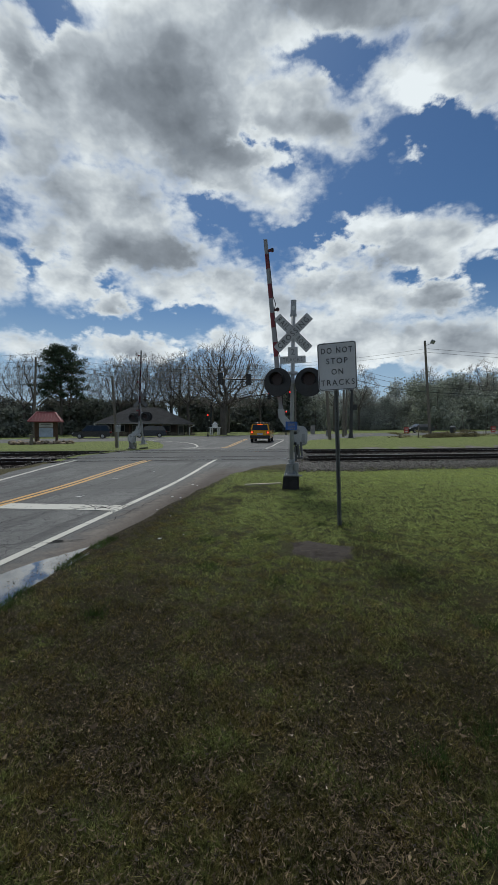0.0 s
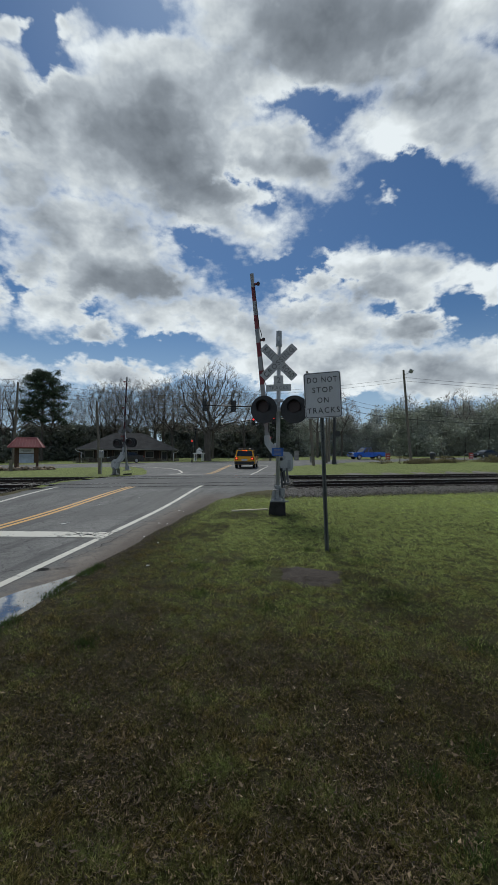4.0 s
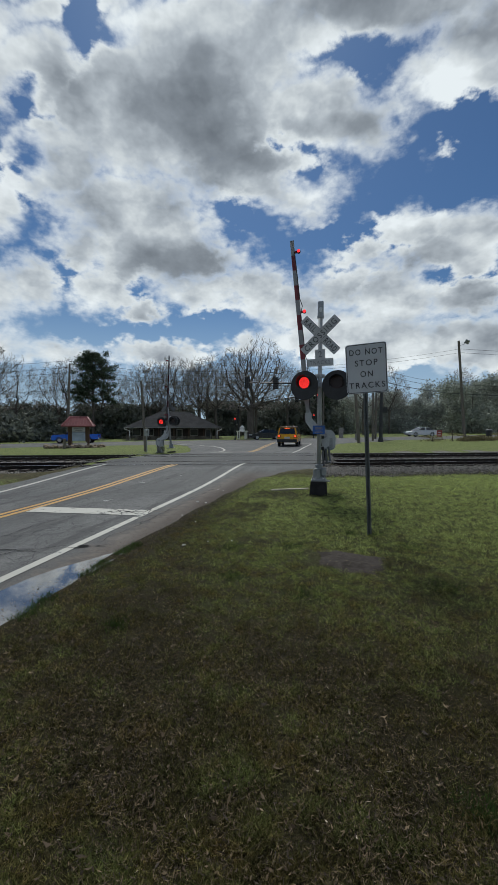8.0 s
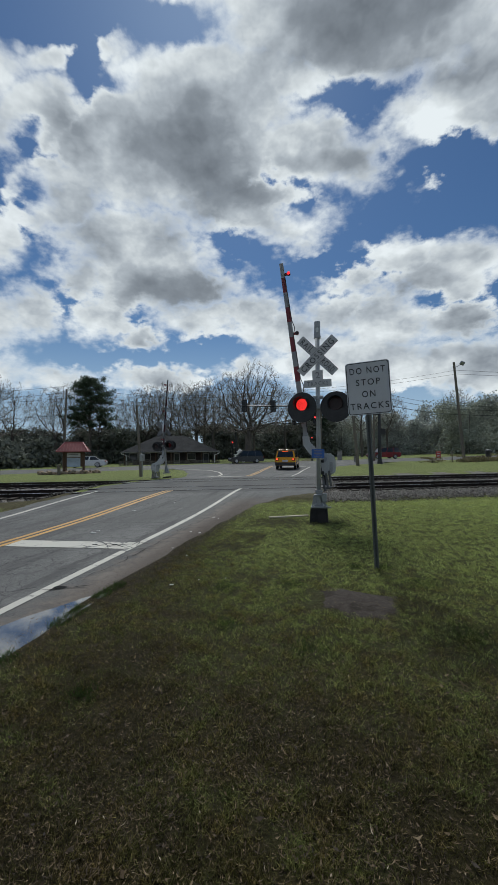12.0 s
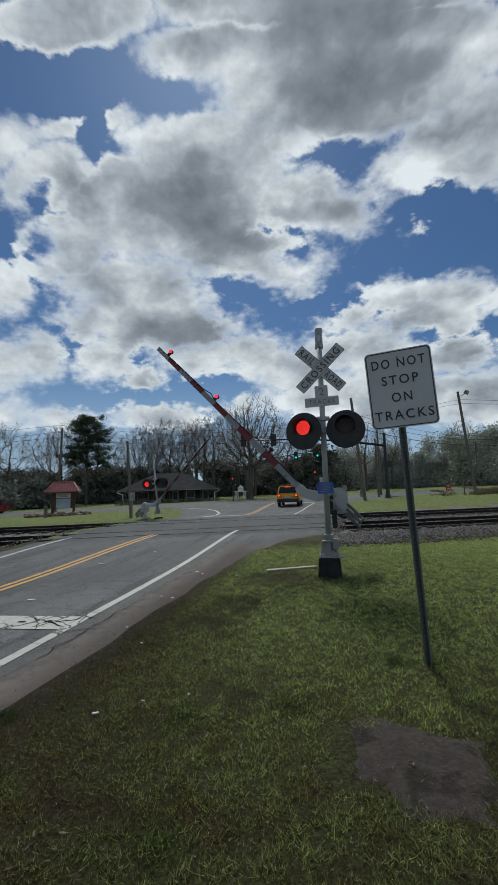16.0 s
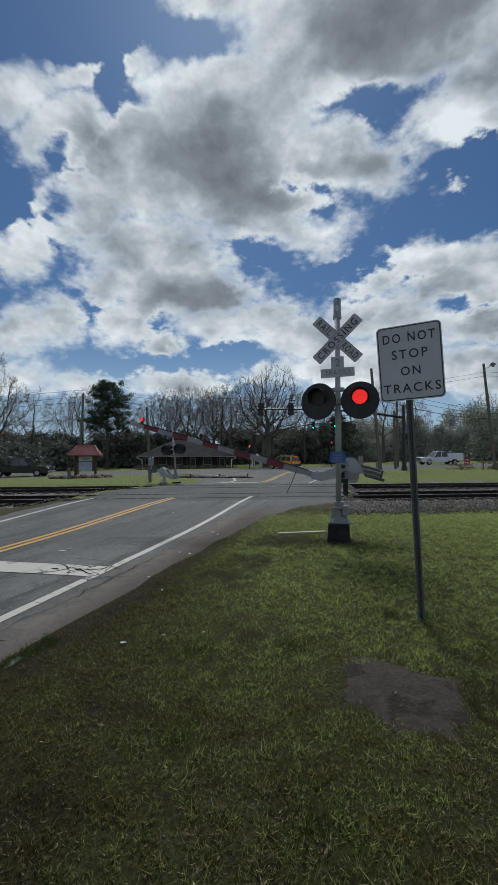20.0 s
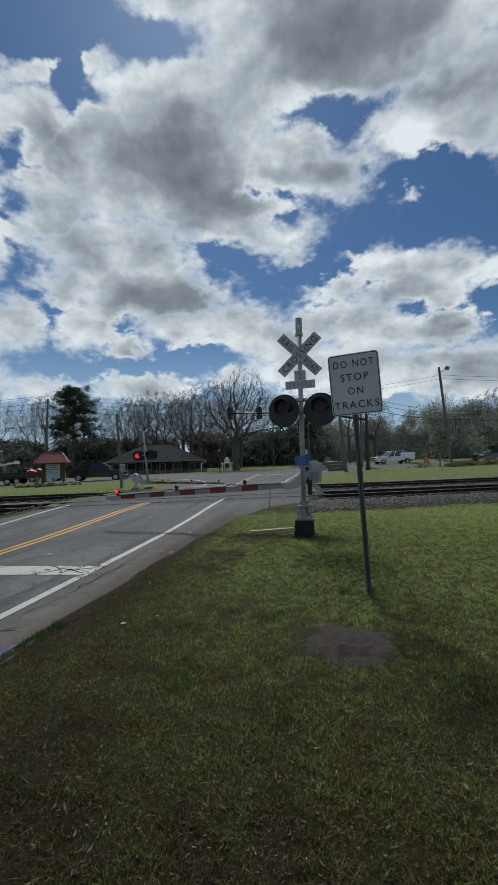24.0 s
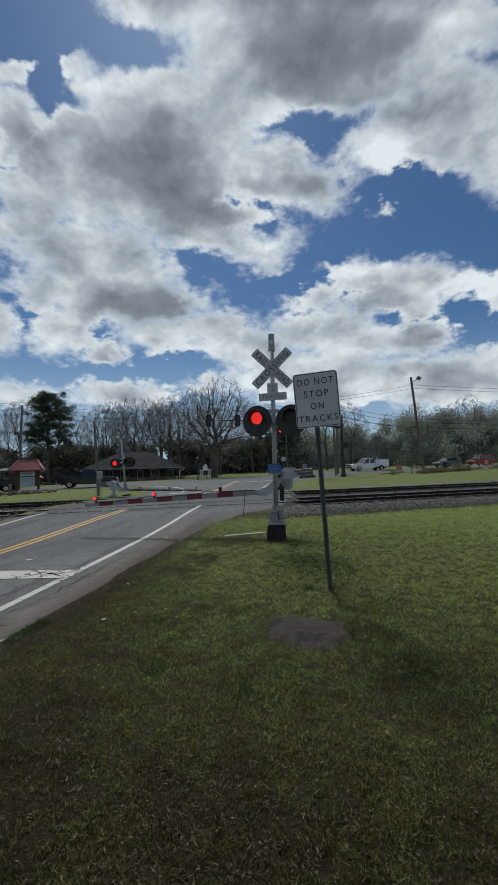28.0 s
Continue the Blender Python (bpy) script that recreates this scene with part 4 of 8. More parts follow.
def build_markings():
    w, yl = M["white_paint"], M["yellow_paint"]
    line("edge_line", [(-4.25, -50), (-4.25, 2), (-4.3, 6), (-4.42, 10.4)], 0.13, w, "worn white edge line on the asphalt")
    line("edge_line", [(-8.9, -50), (-8.95, 1), (-9.5, 5), (-9.98, 8.3)], 0.12, w, "white edge line on the asphalt")
    for o in (-0.1, 0.1):
        line("centre_line", [(-6.82 + o, -50), (-6.85 + o, 1), (-7.0 + o, 4.5), (-7.15 + o, 9.2)], 0.11, yl, "double yellow centre line on the asphalt")
    line("stop_line", [(-6.68, 0.4), (-4.32, 0.62)], 0.5, w, "cracked white stop line across the lane", 0.02)
    line("edge_line", [(-3.0, 18.4), (-2.85, 26), (-2.5, 32)], 0.12, w, "white edge line beyond the tracks")
    for o in (-0.12, 0.12):
        line("centre_line", [(-5.9 + o, 18.7), (-6.3 + o, 26), (-6.9 + o, 37)], 0.11, yl, "yellow centre line beyond the tracks")
    line("stop_line", [(-8.3, 17.7), (-6.1, 18.6)], 0.4, w, "white stop line beyond the tracks", 0.02)
    line("stop_line", [(-6.6, 33.2), (-2.6, 34.2)], 0.45, w, "white stop line before the cross street", 0.02)
    line("channel_line", [(-17, 33.5), (-13.6, 30.6), (-11.2, 28), (-9.6, 25), (-8.5, 22), (-8.05, 19.6), (-8.2, 17.9)], 0.16, w, "curved white line of the turning lane")
    for i in range(-9, 10):
        x = i * 7.0
        line("lane_dash", [(x, 53.0 + 0.4 * x - 4.0), (x + 2.8, 53.0 + 0.4 * (x + 2.8) - 4.0)], 0.12, yl, "yellow dash on the cross street", 0.026)


def crack(a, b, width, seed, jitter=0.09, lift=0.0235):
    """A ragged open crack, of uneven width."""
    rng = random.Random(seed)
    a, b = Vector((*a, 0)), Vector((*b, 0))
    d = (b - a).normalized()
    side = Vector((-d.y, d.x, 0))
    n = max(4, int((b - a).length / 0.09))
    off, verts, faces = 0.0, [], []
    for k in range(n + 1):
        off = off * 0.8 + rng.gauss(0, jitter * 0.5)
        c = a.lerp(b, k / n) + side * off
        w = width * rng.uniform(0.15, 1.2) * math.sin(math.pi * (k + 0.4) / (n + 0.8)) ** 0.5
        for q in (c + side * w / 2, c - side * w / 2):
            verts.append((q.x, q.y, land(q.x, q.y) + lift))
        if k:
            faces.append((2 * k - 2, 2 * k - 1, 2 * k + 1, 2 * k))
    tagged(raw("crack", verts, faces, M["crack"]), "ragged dark crack in the asphalt", "crack", kind="structure")


def build_cracks():
    spots = (((-7.6, -2.3), (-4.3, -2.0), 0.05), ((-4.35, -1.75), (-3.75, -1.5), 0.05), ((-5.2, -2.35), (-4.3, -1.7), 0.04), ((-4.95, 0.72), (-4.35, 0.38), 0.06), ((-4.75, 0.42), (-4.2, 0.78), 0.045),
             ((-5.05, 0.3), (-4.72, 0.85), 0.04), ((-4.3, 0.2), (-3.75, 0.45), 0.035), ((-4.45, 0.85), (-3.8, 0.7), 0.035), ((-4.05, -1.4), (-3.85, 1.6), 0.03), ((-4.0, 1.8), (-3.75, 4.6), 0.03),
             ((-6.4, 2.6), (-4.4, 2.9), 0.025), ((-5.7, -1.9), (-5.5, 0.3), 0.025), ((-6.0, 3.2), (-5.5, 8.0), 0.025), ((-8.4, -1.0), (-8.1, 4.0), 0.025), ((-9.6, -3), (-9.4, 3.4), 0.03),
             ((-3.9, 5.0), (-2.7, 6.4), 0.03), ((-4.2, 7.2), (-2.6, 7.8), 0.035))
    for k, (a, b, w) in enumerate(spots):
        crack(a, b, w * 0.6, 60 + k, 0.05)
    # crumbled holes in the stop line's end
    for k, (x, y, r) in enumerate(((-5.02, 0.56, 0.04), (-4.66, 0.62, 0.045), (-4.1, -1.62, 0.06))):
        bm = bmesh.new()
        bm.faces.new([bm.verts.new((x + r * 1.5 * math.cos(t) * q, y + r * 0.8 * math.sin(t) * q, land(x, y) + 0.0245)) for t, q in ((2 * math.pi * i / 14, 1 + 0.7 * noise.noise((i * 1.3, k * 3.1, 2))) for i in range(14))])
        tagged(part("pothole", bm, M["crack"]), "small dark hole crumbled into the road", "pothole", kind="structure")


def build_puddle():
    """Rain water on the shoulder, between the edge line and the turf."""
    left, right = [], []
    for k in range(64):
        y = -8.0 + 6.3 * k / 63
        x = lerp_at([(-8, -3.44), (-7.6, -3.75), (-7.0, -4.02), (-3.6, -4.06), (-2.9, -3.97), (-2.4, -3.82), (-1.9, -3.6), (-1.7, -3.46)], y)
        left.append((x + 0.035 * noise.noise((y * 1.7, 1, 3)) + 0.012 * noise.noise((y * 7, 1, 3)), y))
        right.append((-3.38 + 0.02 * noise.noise((y * 3, 5, 3)), y))
    verts = [(x, y, 0.0225) for x, y in left + right]
    faces = [(k, k + 64, k + 65, k + 1) for k in range(63)]
    tagged(raw("puddle", verts, faces, M["water"]), "still rain puddle on the road edge reflecting the sky", "puddle", kind="structure")


# ---- railway ----
def rail_point(track, s_along, side, z):
    """track 0 near, 1 far; side -1 near rail, +1 far rail."""
    base = Vector((0, 12.67 if track == 0 else 17.67, 0))
    p = base + U * s_along + V * (side * GAUGE / 2)
    return (p.x, p.y, z)


def build_tracks():
    rng = random.Random(4)
    prof = [(-0.07, 0), (0.07, 0), (0.07, 0.015), (0.012, 0.035), (0.012, 0.125), (0.036, 0.135), (0.036, 0.168), (-0.036, 0.168), (-0.036, 0.135), (-0.012, 0.125), (-0.012, 0.035), (-0.07, 0.015)]
    bm = bmesh.new()
    box(bm, (0, 0, -0.02), (0.23, 2.6, 0.15), bevel=0.012)
    first = None
    for tr in (0, 1):
        y0 = 12.67 if tr == 0 else 17.67
        t = thing("railway_track", Matrix.Translation((0, y0, 0)) @ Matrix.Rotation(TRACK, 4, "Z"), "rusty rails on dark timber ties in grey ballast", "railway track", "railway tracks")
        for side in (-1, 1):
            b = bmesh.new()
            ends = []
            for x in (-160, 160):
                ends.append([b.verts.new((x, side * GAUGE / 2 + a, -0.015 + h)) for a, h in prof])
            n = len(prof)
            for i in range(n):
                j = (i + 1) % n
                f = b.faces.new((ends[0][i], ends[0][j], ends[1][j], ends[1][i]))
                if i == 6:
                    f.material_index = 1
            b.faces.new(ends[0][::-1]); b.faces.new(ends[1])
            bmesh.ops.recalc_face_normals(b, faces=b.faces)
            part("rail", b, [M["rail"], M["railhead"]], t, "rusty steel rail with a polished head")
        for k in range(-46, 62):
            x = k * 0.53
            y = y0 + x * math.sin(TRACK)
            if road_depth(x * math.cos(TRACK), y) > 0.4:
                continue
            mt = pose(x + rng.uniform(-0.04, 0.04), rng.uniform(-0.06, 0.06), -0.02, 0, rng.uniform(-1, 1), rng.uniform(-2, 2))
            if first is None:
                first = part("tie", bm, M["tie"], t, m=mt)
            else:
                share("tie", first, mt, t)
    # rubber flangeways where the road crosses
    for tr in (0, 1):
        for side in (-1, 1):
            for o in (-0.11, 0.1):
                a = Vector(rail_point(tr, -12.3, side, 0)) + V * o
                b = Vector(rail_point(tr, -0.9, side, 0)) + V * o
                line("flangeway", [(a.x, a.y), (b.x, b.y)], 0.09, M["rubber"], "dark flangeway strip along the rail in the road", 0.017)


def stones():
    rs = np.random.RandomState(7)
    pts = []
    while len(pts) < 36000:
        side = rs.rand()
        if side < 0.8:
            x = -0.9 + 17 * rs.rand() ** 1.4
        else:
            x = -10.5 - 14 * rs.rand() ** 1.3
        r = rs.rand()
        s = -7.5 + 3.4 * rs.rand() if r < 0.62 else rs.uniform(-4.1, 4.6)
        if x < -9 and s < -4.6:
            continue
        y = 15.2 + 0.39 * x + s / math.cos(TRACK)
        if road_depth(x, y) > -0.05:
            continue
        if s < -6.2 and rs.rand() < (-6.2 - s) / 1.3:
            continue
        pts.append((x, y, ground_z(x, y)))
    base = np.array([(1, 0, 0), (-1, 0, 0), (0, 1, 0), (0, -1, 0), (0, 0, 1), (0, 0, -1)], float)
    fc = np.array([(0, 2, 4), (2, 1, 4), (1, 3, 4), (3, 0, 4), (2, 0, 5), (1, 2, 5), (3, 1, 5), (0, 3, 5)])
    n = len(pts)
    P = np.array(pts)
    size = rs.uniform(0.014, 0.04, (n, 1, 1))
    V_ = base[None] * size * rs.uniform(0.6, 1.3, (n, 6, 1)) + rs.uniform(-0.3, 0.3, (n, 6, 3)) * size
    P[:, 2] += 0.015 + rs.rand(n) * 0.03 + 0.035 * (np.abs((P[:, 1] - 15.2 - 0.39 * P[:, 0]) * math.cos(TRACK)) < 4.5)
    V_ += P[:, None]
    F = (fc[None] + 6 * np.arange(n)[:, None, None]).reshape(-1, 3)
    m, N, L, p = nodes_of("ballast stones")
    isl = N.new("ShaderNodeNewGeometry").outputs["Random Per Island"]
    L.new(ramp_node(N, L, isl, [(0, (0.05, 0.045, 0.04)), (0.5, (0.125, 0.113, 0.1)), (1, (0.25, 0.232, 0.21))]), p.inputs["Base Color"])
    p.inputs["Roughness"].default_value = 0.9
    tagged(raw("ballast", V_.reshape(-1, 3), F, m), "loose grey crushed stone along the tracks", "gravel", kind="stuff")
    # the fines under them
    vs, fs = [], []
    xs = np.arange(-150, 151, 0.75)
    offs = [-6.3, -5.4, -4.4, 0, 4.4, 5.4]
    for x in xs:
        for o in offs:
            y = 15.2 + 0.39 * x + o / math.cos(TRACK)
            d = road_depth(x, y)
            z = ground_z(x, y) + (0.042 if abs(o) < 4.5 else 0.012 if -6.2 < o < 5.3 else -0.03) - (0.25 if d > -0.3 or (x < -9 and o < -5) else 0)
            vs.append((x, y, z))
    k = len(offs)
    for i in range(len(xs) - 1):
        for j in range(k - 1):
            a = i * k + j
            fs.append((a, a + k, a + k + 1, a + 1))
    tagged(raw("track_bed", vs, np.array(fs), M["bed"], smooth=True), "dirty grey ballast bed under the rails", "gravel", kind="structure")


# ---- the crossing signal, its gate, the sign ----
def lens_disc(name, r, on, off, parent, m, label="round red signal lens"):
    """A signal disc that turns on its upright axis: one face lit, the other dark."""
    bm = bmesh.new()
    seg = 24
    rings = []
    for y, k in ((-0.012, 0.96), (-0.004, 1.0), (0.004, 1.0), (0.012, 0.96)):
        rings.append([bm.verts.new((math.cos(2 * math.pi * i / seg) * r * k, y, math.sin(2 * math.pi * i / seg) * r * k)) for i in range(seg)])
    for a in range(3):
        for i in range(seg):
            j = (i + 1) % seg
            bm.faces.new((rings[a][i], rings[a][j], rings[a + 1][j], rings[a + 1][i])).material_index = 1
    bm.faces.new(rings[0][::-1]).material_index = 0
    bm.faces.new(rings[3]).material_index = 1
    bmesh.ops.recalc_face_normals(bm, faces=bm.faces)
    return part(name, bm, [on, off], parent, label, m=m)


def disc(bm, r, y0, y1, seg=28, cx=0.0, cz=0.0):
    rod(bm, (cx, y0, cz), (cx, y1, cz), r, r, seg)


def flasher(parent, x, z, facing=-1, r_back=0.305, high=0.0, yaw=0.0):
    """One flashing light: black round background, hood, housing and lens. facing -1: towards -y."""
    z += high
    m = pose(x, -0.21, z, 0, 0, yaw) if facing < 0 else pose(x, 0.21, z, 0, 0, 180)
    bm = bmesh.new()
    seg = 40                                        # round background with a round hole
    rr = [[bm.verts.new((math.cos(2 * math.pi * i / seg) * r, yy, math.sin(2 * math.pi * i / seg) * r - dz)) for i in range(seg)] for r, yy, dz in ((r_back, -0.012, high), (r_back, 0.012, high), (0.158, 0.012, 0), (0.158, -0.012, 0))]
    for k in range(4):
        for i in range(seg):
            j = (i + 1) % seg
            bm.faces.new((rr[k][i], rr[k][j], rr[(k + 1) % 4][j], rr[(k + 1) % 4][i]))
    bmesh.ops.recalc_face_normals(bm, faces=bm.faces)
    body = part("flashing_light", bm, M["black"], parent, "round black signal background", m=m)
    bm = bmesh.new()
    seg = 28                                        # hood: a tunnel open below
    for r0, flip in ((0.185, 1), (0.178, -1)):
        a0, a1 = radians(-38), radians(218)
        ring = []
        for i in range(seg + 1):
            a = a0 + (a1 - a0) * i / seg
            long_ = 0.17 if 10 < math.degrees(a) < 170 else 0.11
            ring.append((bm.verts.new((math.cos(a) * r0, -0.012, math.sin(a) * r0)), bm.verts.new((math.cos(a) * r0, -long_, math.sin(a) * r0))))
        for (p, q), (s, t) in zip(ring, ring[1:]):
            bm.faces.new((p, q, t, s) if flip > 0 else (p, s, t, q))
    part("hood", bm, M["black"], body)
    bm = bmesh.new()
    tube(bm, [(0, 0.012, 0), (0, 0.12, 0), (0, 0.17, 0)], [0.165, 0.165, 0.12], 24, ends=False)
    bm.faces.ensure_lookup_table()
    rod(bm, (0, 0.165, 0), (0, 0.18, 0), 0.125, 0.1, 24)
    part("housing", bm, M["black"], body)
    return body, lens_disc("lens", 0.154, M["lens_on"], M["lens_dark"], body, pose(0, 0, 0), "round red LED lens")


def crossbuck(parent, z, front_words=True, lean=0.0):
    for k, (ang, text) in enumerate(((-45, ("RAIL", "ROAD")), (45, ("CROSSING",)))):
        bm = bmesh.new()
        plate(bm, rounded(1.22, 0.23, 0.02, 2), 0.006)
        mt = pose(0, -0.085 - 0.01 * k, z) @ Matrix.Rotation(radians(-ang), 4, "Y")
        blade = part("crossbuck_blade", bm, M["sign_old" if front_words else "sign_back"], parent, "white board with black capitals" if front_words else "bare back of a white board", m=mt)
        bm = bmesh.new()
        for a, b, c, d in ((-0.6, 0.6, 0.103, 0.108), (-0.6, 0.6, -0.108, -0.103)):
            plate(bm, [(a, c), (b, c), (b, d), (a, d)], 0.002, Matrix.Translation((0, -0.004, 0)))
        part("border", bm, M["sign_black"], blade)
        if front_words:
            if len(text) == 2:
                words(text[0], 0.145, 0.36, 0.004, M["sign_black"], blade, pose(-0.36, -0.006, 0), 0.009)
                words(text[1], 0.145, 0.38, 0.004, M["sign_black"], blade, pose(0.36, -0.006, 0), 0.009)
            else:
                words(text[0], 0.145, 1.06, 0.004, M["sign_black"], blade, pose(0, -0.006, 0), 0.009)


def crossing_signal(m, label, near):
    t = thing("crossing_signal", m, label, "railway signal", "crossing signals")
    bm = bmesh.new()
    box(bm, (0, 0, 0.15 if near else 0.0), (0.46, 0.46, 0.4 if near else 0.3), bevel=0.02, taper=0.88)
    part("foundation", bm, M["concrete_dark"], t, "dark concrete block")
    bm = bmesh.new()
    box(bm, (0, 0, 0.37), (0.38, 0.38, 0.04), bevel=0.008)
    box(bm, (0, 0, 0.42), (0.26, 0.26, 0.08), bevel=0.02, taper=0.7)
    rod(bm, (0, 0, 0.45), (0, 0, 0.74), 0.085, 0.078, 18)
    rod(bm, (0, 0, 0.72), (0, 0, 0.78), 0.1, 0.1, 18)
    for a in range(4):
        c, s = math.cos(a * math.pi / 2), math.sin(a * math.pi / 2)
        box(bm, (c * 0.1, s * 0.1, 0.53), (0.09 if c else 0.025, 0.09 if s else 0.025, 0.2))
    part("mast_base", bm, M["galv"], t, "bolted grey cast base")
    if near:
        bm = bmesh.new()
        box(bm, (0.13, -0.02, 0.6), (0.13, 0.16, 0.2), bevel=0.015)
        box(bm, (-0.02, -0.12, 0.66), (0.2, 0.1, 0.04), bevel=0.01)
        tube(bm, [(0.13, -0.02, 0.5), (0.16, 0.02, 0.42), (0.2, 0.03, 0.37)], 0.022, 8)
        box(bm, (0.24, -0.05, 0.355), (0.12, 0.08, 0.035), bevel=0.01)
        part("junction_box", bm, M["galv"], t, "grey junction box on the mast foot")
    bolt = None
    for sx in (-1, 1):
        for sy in (-1, 1):
            mt = pose(sx * 0.15, sy * 0.15, 0.39)
            if bolt is None:
                b = bmesh.new()
                rod(b, (0, 0, 0), (0, 0, 0.09), 0.013, 0.013, 8); rod(b, (0, 0, 0.0), (0, 0, 0.025), 0.026, 0.026, 6)
                bolt = part("bolt", b, M["galv"], t, m=mt)
            else:
                share("bolt", bolt, mt)
    top = 5.0 if near else 3.6
    bm = bmesh.new()
    rod(bm, (0, 0, 0.7), (0, 0, top - 0.12), 0.056, 0.056, 20)
    part("mast", bm, M["alu"], t, "silver tubular mast", smooth=True)
    bm = bmesh.new()
    if near:                                        # bell housing at the mast head
        rod(bm, (0, 0, top - 0.42), (0, 0, top - 0.36), 0.085, 0.09, 18)
        rod(bm, (0, 0, top - 0.36), (0, 0, top), 0.078, 0.074, 18)
    else:
        rod(bm, (0, 0, top - 0.12), (0, 0, top), 0.075, 0.06, 14)
    cap = part("mast_cap", bm, M["galv"], t, "weathered steel mast head")
    if near:
        bm = bmesh.new()
        disc(bm, 0.04, -0.088, -0.07, 16)
        disc(bm, 0.034, -0.095, -0.087, 16, 0, -0.05)
        part("bell", bm, M["sign_white"], cap, "pale round opening", m=pose(0, 0, top - 0.2))
    crossbuck(t, 4.13 if near else 3.2, near)
    bm = bmesh.new()
    box(bm, (0, -0.04, 4.13 if near else 3.2), (0.16, 0.1, 0.05))
    part("bracket", bm, M["galv"], t)
    if near:
        bm = bmesh.new()
        box(bm, (0, -0.04, 3.48), (0.16, 0.1, 0.05))
        part("bracket", bm, M["galv"], t)
    if near:
        bm = bmesh.new()
        plate(bm, rounded(0.68, 0.19, 0.015, 2), 0.005)
        sg = part("track_count_sign", bm, M["sign_old"], t, "small faded white plate", m=pose(0, -0.1, 3.43, 0, -2, 0))
        words("TRACKS", 0.1, 0.52, 0.003, M["sign_faded"], sg, pose(0, -0.005, 0), 0.008)
        bm = bmesh.new()
        plate(bm, rounded(0.26, 0.25, 0.015, 2), 0.005)
        sg = part("track_count_sign", bm, M["sign_old"], t, "small faded white plate", m=pose(0, -0.094, 3.64, 0, -2, 0))
        words("2", 0.16, 0.1, 0.003, M["sign_faded"], sg, pose(0, -0.005, 0.0), 0.012)
        bm = bmesh.new()
        plate(bm, rounded(0.31, 0.22, 0.015, 2), 0.005)
        bl = part("notice_plate", bm, M["sign_blue"], t, "small blue emergency notice", m=pose(-0.01, -0.085, 1.69))
        bm = bmesh.new()
        for k in range(5):
            w = 0.2 - 0.03 * (k % 2)
            plate(bm, [(-w / 2, 0.075 - k * 0.034), (w / 2, 0.075 - k * 0.034), (w / 2, 0.06 - k * 0.034), (-w / 2, 0.06 - k * 0.034)], 0.002, Matrix.Translation((0, -0.004, 0)))
        part("writing_bar", bm, M["sign_faded"], bl, "pale illegible lines")
        bm = bmesh.new()
        plate(bm, rounded(0.29, 0.2, 0.015, 2)[::1], 0.0015, Matrix.Translation((0, 0.006, 0)))
        part("backing", bm, M["galv"], bl)
    zl = 2.83 if near else 2.1
    bm = bmesh.new()
    rod(bm, (-0.44, 0, zl), (0.44, 0, zl), 0.03, 0.03, 12)
    box(bm, (0, 0, zl + 0.02), (0.17, 0.19, 0.15), bevel=0.03)
    rod(bm, (0, 0, zl + 0.22), (0, 0, zl + 0.3), 0.1, 0.1, 16)
    box(bm, (0, -0.03, zl + 0.26), (0.28, 0.12, 0.09), bevel=0.03)
    part("crossarm", bm, M["alu"], t, "silver lamp crossarm and junction box")
    lenses = []
    for x, yaw in ((-0.385, -18), (0.435, -8)):
        front = flasher(t, x, zl, -1, *((0.375, 0.07, yaw) if near else ()))[1]
        rear = flasher(t, x, zl, 1)[1]
        lenses.append(front if near else rear)
    return t, lenses


